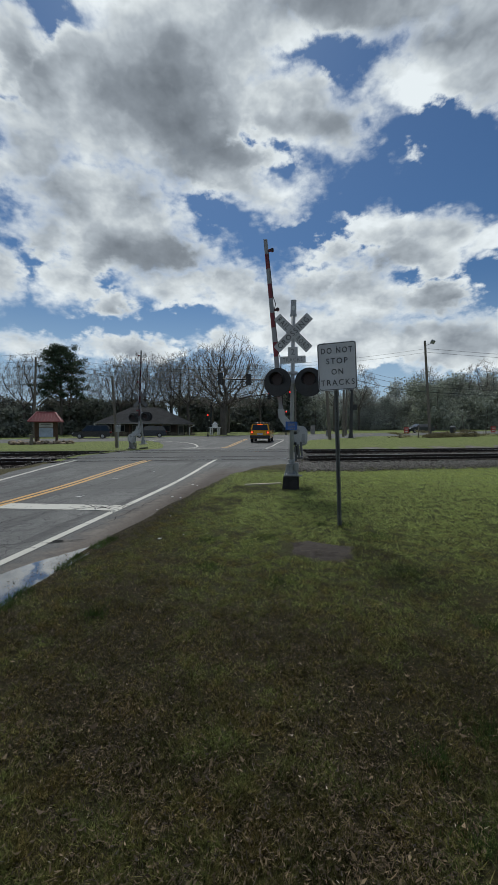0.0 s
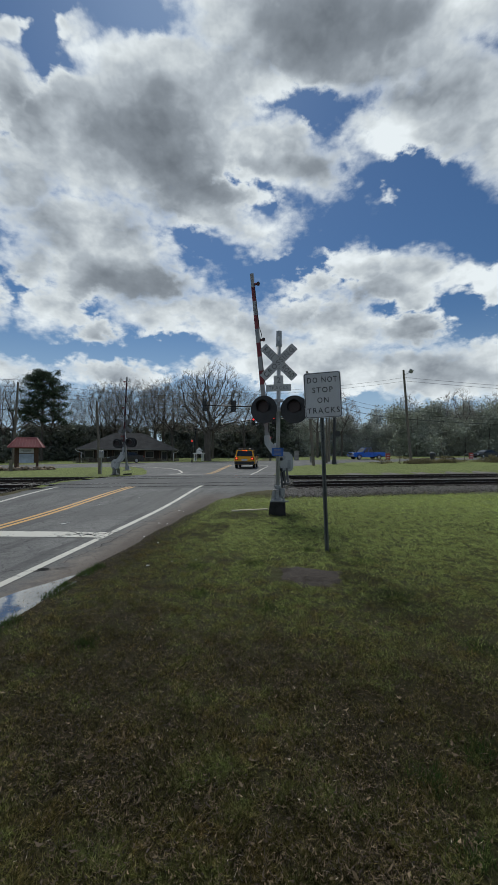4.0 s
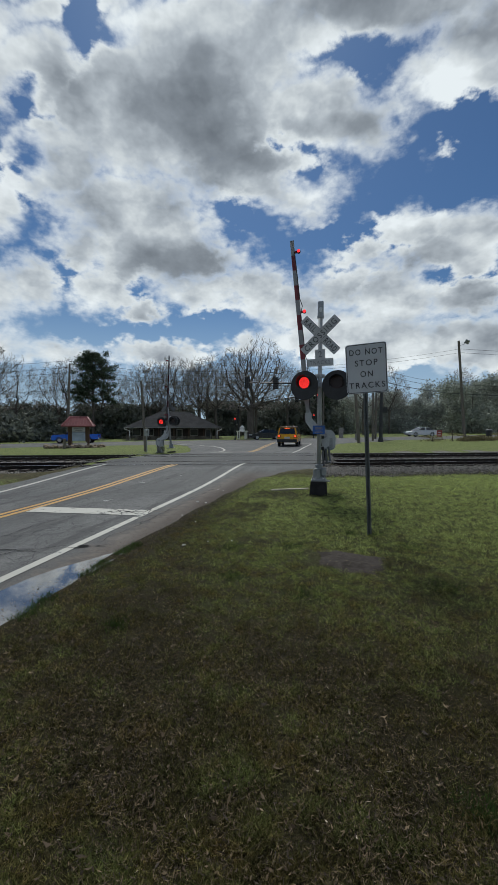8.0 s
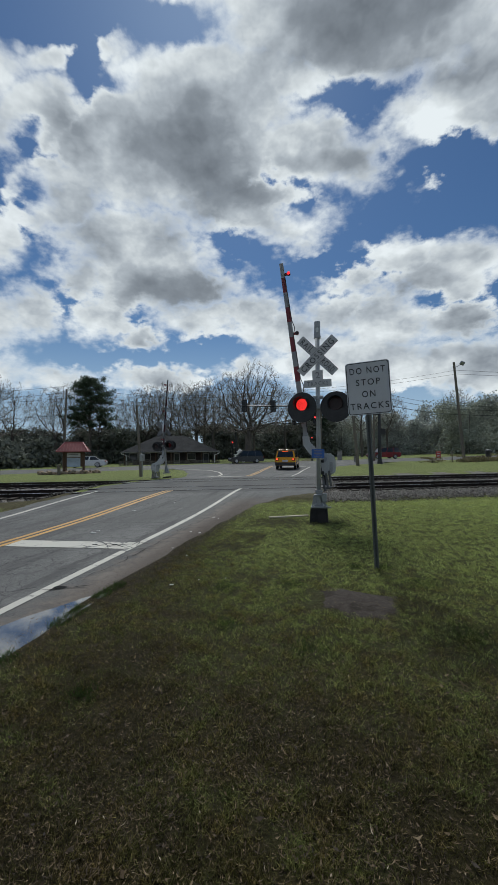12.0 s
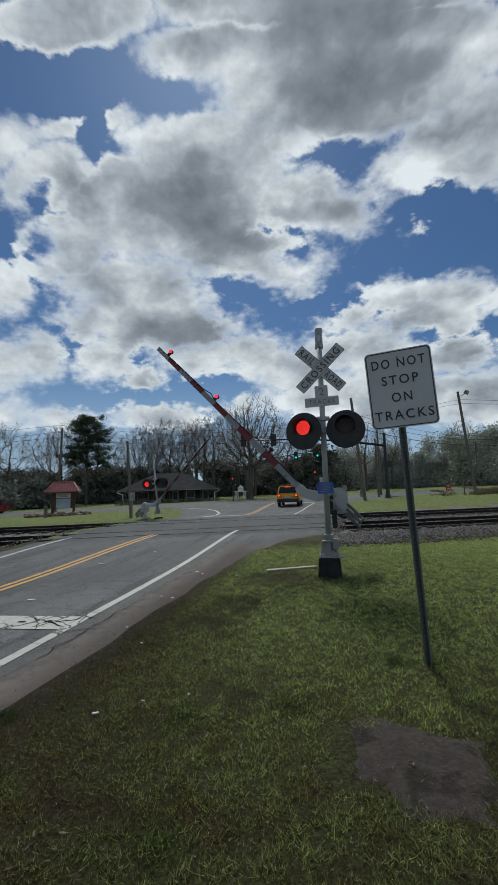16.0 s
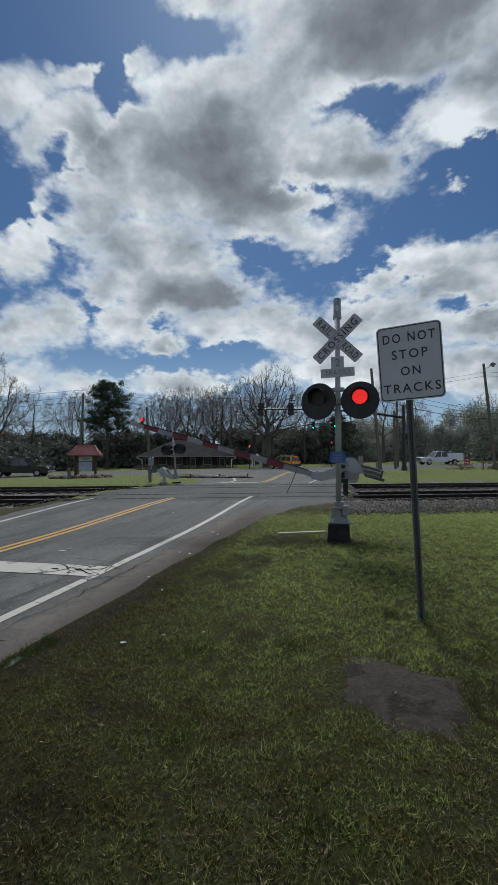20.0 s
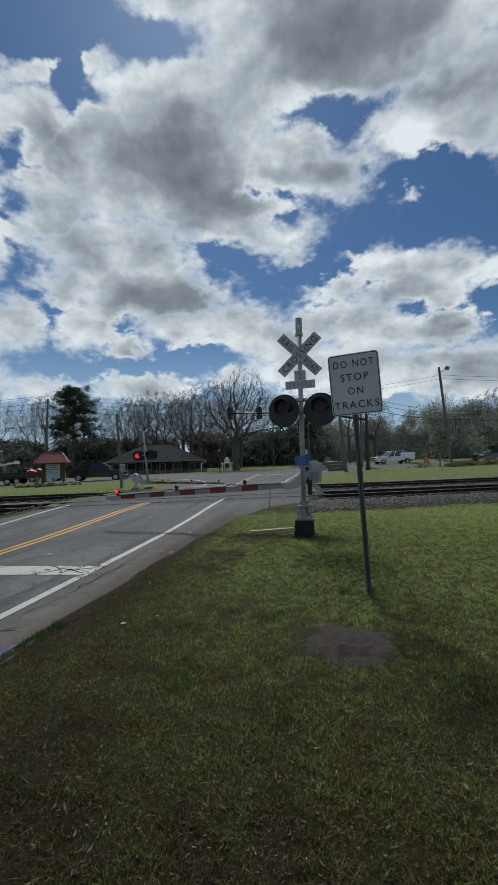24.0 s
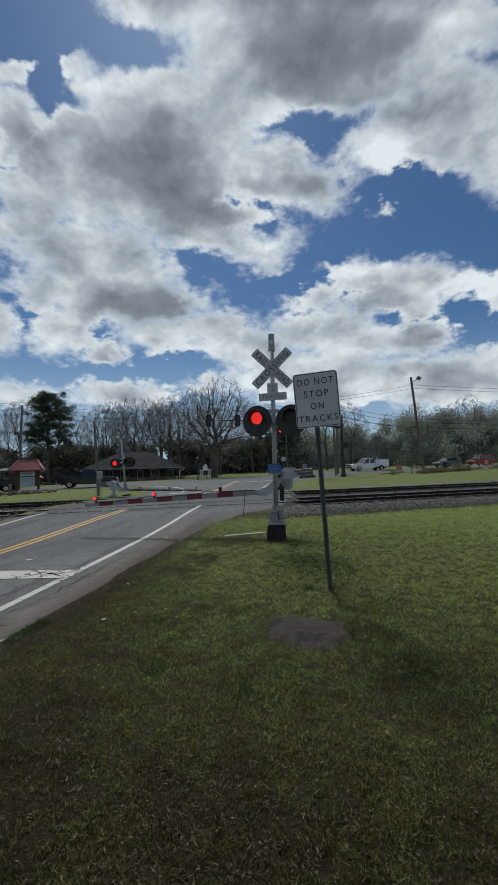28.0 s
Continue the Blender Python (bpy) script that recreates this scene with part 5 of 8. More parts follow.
def gate(m, label, near):
    """A gate on its own stand: mechanism box, curved bracket, striped arm with lamps, counterweights. The arm lowers towards -x."""
    t = thing("crossing_gate", m, label, "railway gate", "crossing gates")
    if near:                                        # carried on the mast
        bm = bmesh.new()
        box(bm, (0.02, -0.16, 1.05), (0.11, 0.2, 0.36), bevel=0.02)
        box(bm, (-0.04, -0.34, 1.2), (0.1, 0.36, 0.09), bevel=0.015)
        box(bm, (-0.04, -0.34, 1.5), (0.1, 0.36, 0.09), bevel=0.015)
        box(bm, (-0.04, -0.22, 1.35), (0.08, 0.05, 0.36), bevel=0.01)
        part("bracket", bm, M["black"], t, "black bracket clamped to the mast")
    else:
        bm = bmesh.new()
        box(bm, (0.1, 0, 0.06), (0.4, 0.4, 0.16), bevel=0.02)
        part("foundation", bm, M["concrete"], t)
        bm = bmesh.new()
        rod(bm, (0.1, 0, 0.13), (0.1, 0, 0.7), 0.065, 0.065, 16)
        box(bm, (0.1, 0, 0.18), (0.3, 0.3, 0.04))
        box(bm, (0.1, 0, 0.28), (0.18, 0.18, 0.2), taper=0.8)
        part("stand", bm, M["alu"], t, "silver gate stand")
    drop = 0.0 if near else 0.66                    # the far one stands low
    bm = bmesh.new()
    plate(bm, [(-0.15, -0.28), (0.15, -0.28), (0.2, -0.22), (0.21, 0.1), (0.14, 0.24), (0.02, 0.28), (-0.1, 0.22), (-0.15, 0.08)], 0.36)
    bmesh.ops.bevel(bm, geom=bm.edges[:], offset=0.03, segments=2, affect="EDGES")
    mech = part("mechanism", bm, M["alu"], t, "silver gate mechanism housing", m=pose(0.1, 0, 1.42 - drop))
    bm = bmesh.new()
    rod(bm, (0, -0.28, 0), (0, 0.28, 0), 0.07, 0.07, 16)
    part("shaft", bm, M["galv"], mech, m=pose(-0.08, 0, 0.12))
    bm = bmesh.new()
    plate(bm, rounded(0.2, 0.26, 0.02), 0.01, Matrix.Translation((0.03, -0.186, -0.08)))
    part("hatch", bm, M["galv"], mech)
    # the arm, about its shaft
    pv = (0.04, 0, 1.54 - drop)
    bm = bmesh.new()
    plate(bm, [(0.1, 0.1), (-0.1, 0.1), (-0.25, -0.16), (-0.5, -0.34), (-0.66, -0.34), (-0.66, -0.5), (-0.42, -0.5), (-0.16, -0.36), (0.0, -0.14), (0.3, -0.12), (0.4, -0.1), (0.4, 0.04), (0.3, 0.06)], 0.035, Matrix.Translation((0, -0.26, 0)))
    arm = part("gate_arm", bm, M["alu"], t, "curved silver arm bracket with striped boom", m=pose(*pv))
    share("bracket_plate", arm, pose(0, 0.52, 0), arm)
    bm = bmesh.new()
    plate(bm, [(-0.56, -0.49), (-0.56, -0.35), (-0.98, -0.37), (-0.98, -0.47)], 0.09)
    part("clamp", bm, M["galv"], arm)
    for yy in (-0.3, 0.3):
        for k in range(3):
            bm = bmesh.new()
            box(bm, (0.5 + 0.06 * k, yy, 0.05 - 0.085 * k), (0.4, 0.05, 0.06), bevel=0.012)
            part("counterweight", bm, M["iron"], arm, "dark grey iron counterweight")
    bm = bmesh.new()
    box(bm, (0.74, 0, -0.03), (0.05, 0.56, 0.2), bevel=0.012)
    part("cross_plate", bm, M["iron"], arm)
    x0, x1, n = -0.92, -5.42, 11
    for k in range(n):
        a, b = x0 + (x1 - x0) * k / n, x0 + (x1 - x0) * (k + 1) / n
        full = 0.072 if near else 0.055
        ha, hb = full - 0.02 * k / n, full - 0.02 * (k + 1) / n
        bm = bmesh.new()
        plate(bm, [(a, -0.42 - ha), (a, -0.42 + ha), (b, -0.42 + hb), (b, -0.42 - hb)], 0.045)
        red = k % 2 == 1
        part("stripe", bm, M[("arm_red" if near else "arm_red_shaded") if red else ("arm_white" if near else "arm_grey_shaded")], arm, "red reflective section" if red else "white reflective section")
    bm = bmesh.new()
    tube(bm, [(-0.75, -0.05, -0.36), (-1.8, -0.05, -0.33), (-2.0, -0.05, -0.28), (-2.2, -0.05, -0.34), (-3.4, -0.05, -0.36), (-3.6, -0.05, -0.3), (-3.8, -0.05, -0.35), (-5.1, -0.05, -0.37)], 0.012, 6)
    part("cable", bm, M["wire"], arm)
    lamps = []
    for k, x in enumerate((-5.1, -3.45, -1.65)):
        bm = bmesh.new()
        box(bm, (0, 0, 0.04), (0.07, 0.05, 0.1), bevel=0.015)
        rod(bm, (0, -0.03, 0.1), (0, 0.03, 0.1), 0.05, 0.05, 14)
        lp = part("boom_lamp", bm, M["arm_red"], arm, "round red boom lamp", m=pose(x, 0, -0.36))
        lamps.append(lens_disc("lens", 0.046, M["tip_on"], M["lens_dark"], lp, pose(0, -0.04, 0.1), "small red lamp lens"))
    if near:                                        # the loose wire that hangs from the boom's root
        bm = bmesh.new()
        tube(bm, [(-1.02, -0.06, -0.42), (-1.04, -0.08, -0.7), (-1.1, -0.07, -1.0)], 0.008, 6)
        part("loose_wire", bm, M["wire"], arm)
    return t, arm, pv, lamps


def stop_sign_plate():
    t = thing("road_sign", pose(0.0, 0, 0, 4.4, -2.9, 0), "white DO NOT STOP ON TRACKS sign on a steel post", "road sign")
    bm = bmesh.new()
    outline = [(-0.034, 0), (-0.034, -0.008), (-0.017, -0.008), (-0.012, 0.022), (0.012, 0.022), (0.017, -0.008), (0.034, -0.008), (0.034, 0), (0.024, 0), (0.018, 0.03), (-0.018, 0.03), (-0.024, 0)]
    lo = [bm.verts.new((x, y, -0.3)) for x, y in outline]
    hi = [bm.verts.new((x, y, 3.0)) for x, y in outline]
    for i in range(len(outline)):
        j = (i + 1) % len(outline)
        bm.faces.new((lo[i], lo[j], hi[j], hi[i]))
    bm.faces.new(lo[::-1]); bm.faces.new(hi)
    bmesh.ops.recalc_face_normals(bm, faces=bm.faces)
    part("post", bm, M["post_steel"], t, "weathered steel U-channel post")
    hole = None
    for k in range(46):
        mt = pose(0, 0, 0.2 + k * 0.05)
        if hole is None:
            bm = bmesh.new()
            disc(bm, 0.006, 0.019, 0.0225, 8)
            hole = part("post_hole", bm, M["black"], t, m=mt)
        else:
            share("post_hole", hole, mt)
    bm = bmesh.new()
    plate(bm, rounded(0.61, 0.762, 0.045, 5), 0.004)
    panel = part("panel", bm, M["sign_white"], t, "white sheet with rounded corners", m=pose(0.02, -0.055, 2.68, 0, -0.8, -7))
    bm = bmesh.new()
    o, i = rounded(0.592, 0.744, 0.04, 5), rounded(0.572, 0.724, 0.032, 5)
    n = len(o)
    a = [bm.verts.new((x, -0.0035, z)) for x, z in o]
    b = [bm.verts.new((x, -0.0035, z)) for x, z in i]
    for k in range(n):
        j = (k + 1) % n
        bm.faces.new((a[j], a[k], b[k], b[j]))
    bmesh.ops.recalc_face_normals(bm, faces=bm.faces)
    part("border", bm, M["sign_black"], panel)
    for text, z, w in (("DO NOT", 0.255, 0.49), ("STOP", 0.088, 0.335), ("ON", -0.083, 0.185), ("TRACKS", -0.255, 0.535)):
        words(text, 0.092, w, 0.003, M["sign_black"], panel, pose(0, -0.005, z), 0.009)
    for z in (0.31, -0.31):
        bm = bmesh.new()
        disc(bm, 0.009, -0.008, 0, 8)
        part("bolt", bm, M["galv"], panel, m=pose(0, -0.002, z))
    return t


# ---- poles, traffic lights, kiosk, building ----
def wood_pole(x, y, h, r, label, lean=(0, 0), kind="utility_pole", arms=(), z=None):
    t = thing(kind, pose(x, y, land(x, y) if z is None else z, lean[0], lean[1], 0), label, "utility pole")
    bm = bmesh.new()
    tube(bm, [(0, 0, -0.4), (0.0, 0, h * 0.5), (0, 0, h)], [r, r * 0.85, r * 0.68], 12)
    part("shaft", bm, M["wood"], t, smooth=False)
    for za, half in arms:
        bm = bmesh.new()
        box(bm, (0, -0.12, za), (half * 2, 0.09, 0.11))
        part("crossarm", bm, M["wood_dark"], t)
        for k in (-0.9, -0.45, 0.45, 0.9):
            bm = bmesh.new()
            rod(bm, (k * half, -0.12, za + 0.05), (k * half, -0.12, za + 0.2), 0.035, 0.02, 8)
            part("insulator", bm, M["trim"], t)
    return t


def cable(name, a, b, sag, r=0.012, label="thin black overhead cable"):
    a, b = Vector(a), Vector(b)
    bm = bmesh.new()
    pts = [a.lerp(b, k / 16) - Vector((0, 0, sag * 4 * (k / 16) * (1 - k / 16))) for k in range(17)]
    tube(bm, pts, r, 4)
    return tagged(part(name, bm, M["wire"]), label, "cable", "overhead cables")


def signal_head(parent, m, lit=None, back=True, on="red_on"):
    """A three-lamp traffic light. lit: which lamp burns (0 top)."""
    bm = bmesh.new()
    box(bm, (0, 0.02, 0), (0.36, 0.2, 1.05), bevel=0.02)
    head = part("traffic_light", bm, M["blackpole"], parent, "black three-lamp traffic light", m=m)
    bm = bmesh.new()
    plate(bm, rounded(0.6, 1.3, 0.06, 3), 0.008)
    part("backplate", bm, M["blackpole"], head, m=pose(0, 0.02, 0))
    out = {}
    for k in range(3):
        z = 0.34 - 0.34 * k
        bm = bmesh.new()
        for r0 in (0.15, 0.145):
            pr = None
            for i in range(13):
                a = radians(-20 + 220 * i / 12)
                p, q = bm.verts.new((math.cos(a) * r0, -0.09, z + math.sin(a) * r0)), bm.verts.new((math.cos(a) * r0, -0.3, z + math.sin(a) * r0))
                if pr:
                    bm.faces.new((pr[0], pr[1], q, p))
                pr = (p, q)
        part("visor", bm, M["blackpole"], head)
        mat = (M["red_on"], M["lens_dark"], M["green_on"])[k]
        out[k] = lens_disc("lens", 0.13, mat if lit is None or k in lit else M["lens_dark"], M["lens_dark"], head, pose(0, -0.1, z), "round traffic light lens")
    return head, out


def traffic_signals():
    # near mast arm: seen from behind its lights' backs
    t = thing("signal_mast_arm", pose(4.6, 37.4, land(4.6, 37.4)), "black traffic signal pole with a long mast arm", "traffic signal")
    bm = bmesh.new()
    tube(bm, [(0, 0, -0.1), (0, 0, 3), (0, 0, 6.6)], [0.2, 0.17, 0.13], 14)
    rod(bm, (0, 0, 0), (0, 0, 0.5), 0.3, 0.22, 14)
    part("pole", bm, M["blackpole"], t)
    bm = bmesh.new()
    tube(bm, [(0, 0, 5.3), (-3.5, -0.2, 5.9), (-8, -0.35, 6.35), (-15, -0.6, 6.55)], [0.13, 0.11, 0.09, 0.06], 10)
    part("mast_arm", bm, M["blackpole"], t)
    for x, y, z in ((-11.35, -0.5, 6.45), (-14.6, -0.6, 6.55)):
        signal_head(t, pose(x, y + 0.15, z, 0, 0, 180), lit=())
    bm = bmesh.new()
    plate(bm, rounded(0.5, 0.6, 0.05), 0.3, Matrix.Translation((0.35, 0, 3.4)))
    part("pedestrian_signal", bm, M["blackpole"], t)
    # far mast arm, facing the camera
    f = thing("signal_mast_arm", pose(-17, 62, land(-17, 62)), "dark traffic signal mast arm over the cross street", "traffic signal")
    bm = bmesh.new()
    tube(bm, [(0, 0, -0.1), (0, 0, 3), (0, 0, 5.6)], [0.17, 0.15, 0.12], 12)
    part("pole", bm, M["blackpole"], f)
    bm = bmesh.new()
    tube(bm, [(0, 0, 5.2), (5, -0.8, 6.3), (10, -1.6, 7.1), (17, -2.8, 7.35)], [0.12, 0.1, 0.08, 0.05], 10)
    part("mast_arm", bm, M["blackpole"], f)
    heads = []
    for x, y, z in ((10.6, -1.9, 6.85), (14.1, -2.5, 7.0)):
        heads.append(signal_head(f, pose(x, y, z), lit=(0, 2))[1])
    bm = bmesh.new()
    plate(bm, rounded(1.7, 0.34, 0.04), 0.02)
    part("street_sign", bm, M["sign_green"], f, "small green street sign", m=pose(12.35, -2.3, 7.05))
    # post-mounted signals beside the street
    for x, y, h in ((-14.0, 47.5, 3.1), (-3.2, 53.5, 3.6)):
        p = thing("signal_post", pose(x, y, land(x, y)), "black pedestrian signal post with a lit red lamp", "traffic signal", "signal posts")
        bm = bmesh.new()
        rod(bm, (0, 0, 0), (0, 0, h), 0.06, 0.06, 10)
        rod(bm, (0, 0, 0), (0, 0, 0.3), 0.13, 0.1, 10)
        part("post", bm, M["blackpole"], p)
        bm = bmesh.new()
        box(bm, (0, 0, h - 0.1), (0.42, 0.26, 0.5), bevel=0.03)
        part("head", bm, M["blackpole"], p)
        bm = bmesh.new()
        disc(bm, 0.11, -0.15, -0.13, 16, 0, h - 0.05)
        part("lens", bm, M["red_dim"], p, "lit red lens")
    return heads


def kiosk():
    x, y = -24.7, 27.3
    t = thing("notice_kiosk", pose(x, y, land(x, y), 0, 0, 26), "roofed wooden notice board with a red metal roof", "notice board")
    for s in (-1, 1):
        bm = bmesh.new()
        box(bm, (s * 0.88, 0, 1.0), (0.2, 0.2, 2.4), bevel=0.015)
        part("post", bm, M["wood_dark"], t, "brown timber post")
    bm = bmesh.new()
    box(bm, (-0.78, 0.35, 1.05), (0.1, 0.9, 2.0))
    part("side_panel", bm, M["wood_dark"], t)
    bm = bmesh.new()
    a, h0, h1 = 1.4, 2.12, 3.0
    b = 0.92
    base = [bm.verts.new(p) for p in ((-a, -b, h0), (a, -b, h0), (a, b, h0), (-a, b, h0))]
    low = [bm.verts.new((p.co.x, p.co.y, h0 - 0.08)) for p in base]
    r = [bm.verts.new((-0.8, 0, h1)), bm.verts.new((0.8, 0, h1))]
    bm.faces.new((base[0], base[1], r[1], r[0])); bm.faces.new((base[2], base[3], r[0], r[1]))
    bm.faces.new((base[1], base[2], r[1])); bm.faces.new((base[3], base[0], r[0]))
    for i in range(4):
        j = (i + 1) % 4
        bm.faces.new((low[i], low[j], base[j], base[i]))
    bm.faces.new(low[::-1])
    roof = part("roof", bm, M["roof_red"], t, "red standing-seam hip roof")
    # rods added along hips and ridge as their painted lit edges
    for a_, b_ in [((sx * a, sy * b, h0), (sx * 0.8, 0, h1)) for sx in (-1, 1) for sy in (-1, 1)] + [((-0.8, 0, h1), (0.8, 0, h1))]:
        bm = bmesh.new()
        rod(bm, a_, b_, 0.045, 0.045, 6)
        part("ridge_cap", bm, M["roof_lit_edge"], roof, "pale red hip edge with the light painted in")
    bm = bmesh.new()
    for k in range(11):
        px = -1.28 + 2.56 * k / 10
        tx = max(-1.05, min(1.05, px))
        f = 1 if abs(px) <= 0.8 else (a - abs(px)) / (a - 0.8)
        rod(bm, (px, -b, h0 + 0.01), (px if abs(px) <= 1.05 else px, -b * (1 - f), h0 + (h1 - h0) * f + 0.01), 0.022, 0.022, 5)
    part("seam", bm, M["roof_red"], t)
    bm = bmesh.new()
    plate(bm, rounded(1.55, 1.42, 0.02), 0.06)
    panel = part("board", bm, M["wood_dark"], t, "brown display board", m=pose(0.0, -0.06, 1.34))
    bm = bmesh.new()
    plate(bm, rounded(1.2, 0.42, 0.02), 0.02)
    s = part("sign_panel", bm, M["sign_white"], panel, "white panel with illegible writing", m=pose(0, -0.045, 0.42))
    bm = bmesh.new()
    plate(bm, [(-0.45, 0.02), (0.4, 0.02), (0.4, 0.1), (-0.45, 0.1)], 0.006, Matrix.Translation((0, -0.012, 0)))
    plate(bm, [(-0.3, -0.12), (0.35, -0.12), (0.35, -0.06), (-0.3, -0.06)], 0.006, Matrix.Translation((0, -0.012, 0)))
    m_ = bm
    bmesh.ops.transform(m_, matrix=pose(0, -0.045, 0.42), verts=m_.verts)
    part("writing_bar", m_, M["sign_faded"], panel)
    bm = bmesh.new()
    plate(bm, rounded(1.2, 0.85, 0.02), 0.02)
    part("display", bm, surf("pale blue display", (0.36, 0.43, 0.52), 0.3, 0, 0.2, 1.6, 14, 0), panel, "pale blue display screen", m=pose(0, -0.045, -0.28))
    # the stone bed round it
    bm = bmesh.new()
    vs = [bm.verts.new((2.5 * math.cos(k / 14 * math.pi), 0.9 * math.sin(k / 14 * math.pi), 0)) for k in range(28)]
    bed = thing("flower_bed", pose(x + 0.2, y - 0.9, land(x, y) - 0.02, 0, 0, 25), "mulched bed edged with brown field stones", "flower bed")
    f = bm.faces.new(vs)
    r = bmesh.ops.extrude_face_region(bm, geom=[f])
    up = [v for v in r["geom"] if isinstance(v, bmesh.types.BMVert)]
    bmesh.ops.translate(bm, vec=(0, 0, 0.14), verts=up)
    bmesh.ops.recalc_face_normals(bm, faces=bm.faces)
    part("mulch", bm, M["mulch"], bed)
    rng = random.Random(3)
    for k in range(46):
        a = 2 * math.pi * k / 46
        bm = bmesh.new()
        bmesh.ops.create_icosphere(bm, subdivisions=1, radius=1)
        sz = rng.uniform(0.12, 0.26)
        for v in bm.verts:
            v.co = Vector((v.co.x * sz * 1.3, v.co.y * sz, v.co.z * sz * 0.8)) * rng.uniform(0.8, 1.15)
        part("stone", bm, M["rock"], bed, m=pose(2.55 * math.cos(a), 0.95 * math.sin(a), 0.12 + 0.12 * (k % 3 == 0), 0, 0, rng.uniform(0, 360)))
    x2, y2 = x + 1.6, y - 4.2
    t2 = thing("bollard", pose(x2, y2, land(x2, y2)), "short grey timber bollard on the grass", "bollard")
    bm = bmesh.new()
    box(bm, (0, 0, 0.4), (0.2, 0.2, 1.0), bevel=0.03)
    part("post", bm, M["wood"], t2)


def depot():
    """The low dark building with the wide hip roof."""
    t = thing("depot_building", pose(-27.0, 57.2, land(-26, 55) - 0.25, 0, 0, 18), "low dark brick building with a wide shingled hip roof", "building")
    W, D, H = 15.6, 9.0, 2.15
    bm = bmesh.new()
    for cx, cy, sx, sy in ((0, D / 2 - 1.8, W - 3.2, 0.3), (0, -D / 2 + 2.3, W - 3.2, 0.3), (-W / 2 + 1.7, 0.2, 0.3, D - 4.0), (W / 2 - 1.7, 0.2, 0.3, D - 4.0)):
        box(bm, (cx, cy, H / 2), (sx, sy, H))
    part("wall", bm, M["brick"], t, "dark brown brick wall")
    bm = bmesh.new()
    e = [(-W / 2, -D / 2), (W / 2, -D / 2), (W / 2, D / 2), (-W / 2, D / 2)]
    lo = [bm.verts.new((x, y, H)) for x, y in e]
    mid = [bm.verts.new((x, y, H + 0.14)) for x, y in e]
    r = [bm.verts.new((-2.6, 0, H + 2.85)), bm.verts.new((2.0, 0, H + 2.85))]
    for i in range(4):
        bm.faces.new((lo[i], lo[(i + 1) % 4], mid[(i + 1) % 4], mid[i]))
    bm.faces.new(lo[::-1])
    bm.faces.new((mid[0], mid[1], r[1], r[0])); bm.faces.new((mid[2], mid[3], r[0], r[1])); bm.faces.new((mid[1], mid[2], r[1])); bm.faces.new((mid[3], mid[0], r[0]))
    part("roof", bm, M["shingle"], t, "dark shingled hip roof")
    bm = bmesh.new()
    for a, b in zip(e, e[1:] + e[:1]):
        rod(bm, (a[0], a[1], H + 0.05), (b[0], b[1], H + 0.05), 0.07, 0.07, 6)
    part("gutter", bm, M["trim"], t, "pale gutter")
    for sx in (-1, 1):
        bm = bmesh.new()
        tube(bm, [(sx * (W / 2 - 0.02), -D / 2, H + 0.02), (sx * (W / 2 - 0.1), -D / 2 + 0.05, H - 0.2), (sx * (W / 2 - 0.75), -D / 2 + 0.4, H - 0.45), (sx * (W / 2 - 0.8), -D / 2 + 0.45, 0.1)], 0.07, 8)
        part("downspout", bm, M["white"], t, "white downspout")
    post = None
    for k in range(7):
        px = -W / 2 + 0.5 + (W - 1.0) * k / 6
        mt = pose(px, -D / 2 + 0.5, 0)
        if post is None:
            bm = bmesh.new()
            box(bm, (0, 0, H / 2), (0.16, 0.16, H))
            box(bm, (0, 0, 0.15), (0.28, 0.28, 0.3))
            post = part("porch_post", bm, M["wood_dark"], t, "weathered porch post", m=mt)
        else:
            share("porch_post", post, mt)
    for k, px in enumerate((-6.2, -4.1, -1.6, 0.8, 3.2, 5.6)):
        bm = bmesh.new()
        door = k in (3, 5)
        box(bm, (0, 0, 0), (1.0 if door else 1.4, 0.1, 2.0 if door else 1.15))
        fr = part("door" if door else "window", bm, M["trim"], t, "pale framed door" if door else "dark window in a pale frame", m=pose(px, -D / 2 + 2.12, 1.0 if door else 1.45))
        bm = bmesh.new()
        box(bm, (0, -0.06, 0.2 if door else 0), (0.7 if door else 1.2, 0.02, 1.3 if door else 0.95))
        part("pane", bm, M["glass"], fr)
    bm = bmesh.new()
    rod(bm, (-W / 2, -D / 2 - 1.0, 0.75), (W / 2, -D / 2 - 1.0, 0.75), 0.03, 0.03, 6)
    rod(bm, (-W / 2, -D / 2 - 1.0, 0.25), (W / 2, -D / 2 - 1.0, 0.25), 0.03, 0.03, 6)
    fence = thing("picket_fence", t.matrix_basis.copy(), "low pale picket fence before the porch", "fence")
    part("rail", bm, M["wood"], fence)
    pk = None
    for k in range(90):
        px = -W / 2 + W * k / 89
        mt = pose(px, -D / 2 - 1.0, 0)
        if pk is None:
            bm = bmesh.new()
            box(bm, (0, 0, 0.42), (0.08, 0.02, 0.9))
            pk = part("picket", bm, M["wood"], fence, m=mt)
        else:
            share("picket", pk, mt)
    # white lantern-like structure beyond the corner
    g = thing("lantern_monument", pose(-14.8, 55.5, land(-14.8, 55.5)), "small white open lantern structure on posts", "monument")
    for sx in (-1, 1):
        for sy in (-1, 1):
            bm = bmesh.new()
            box(bm, (sx * 0.62, sy * 0.62, 0.55), (0.16, 0.16, 1.3))
            part("post", bm, M["white"], g)
    bm = bmesh.new()
    box(bm, (0, 0, 1.24), (1.7, 1.7, 0.14), bevel=0.02)
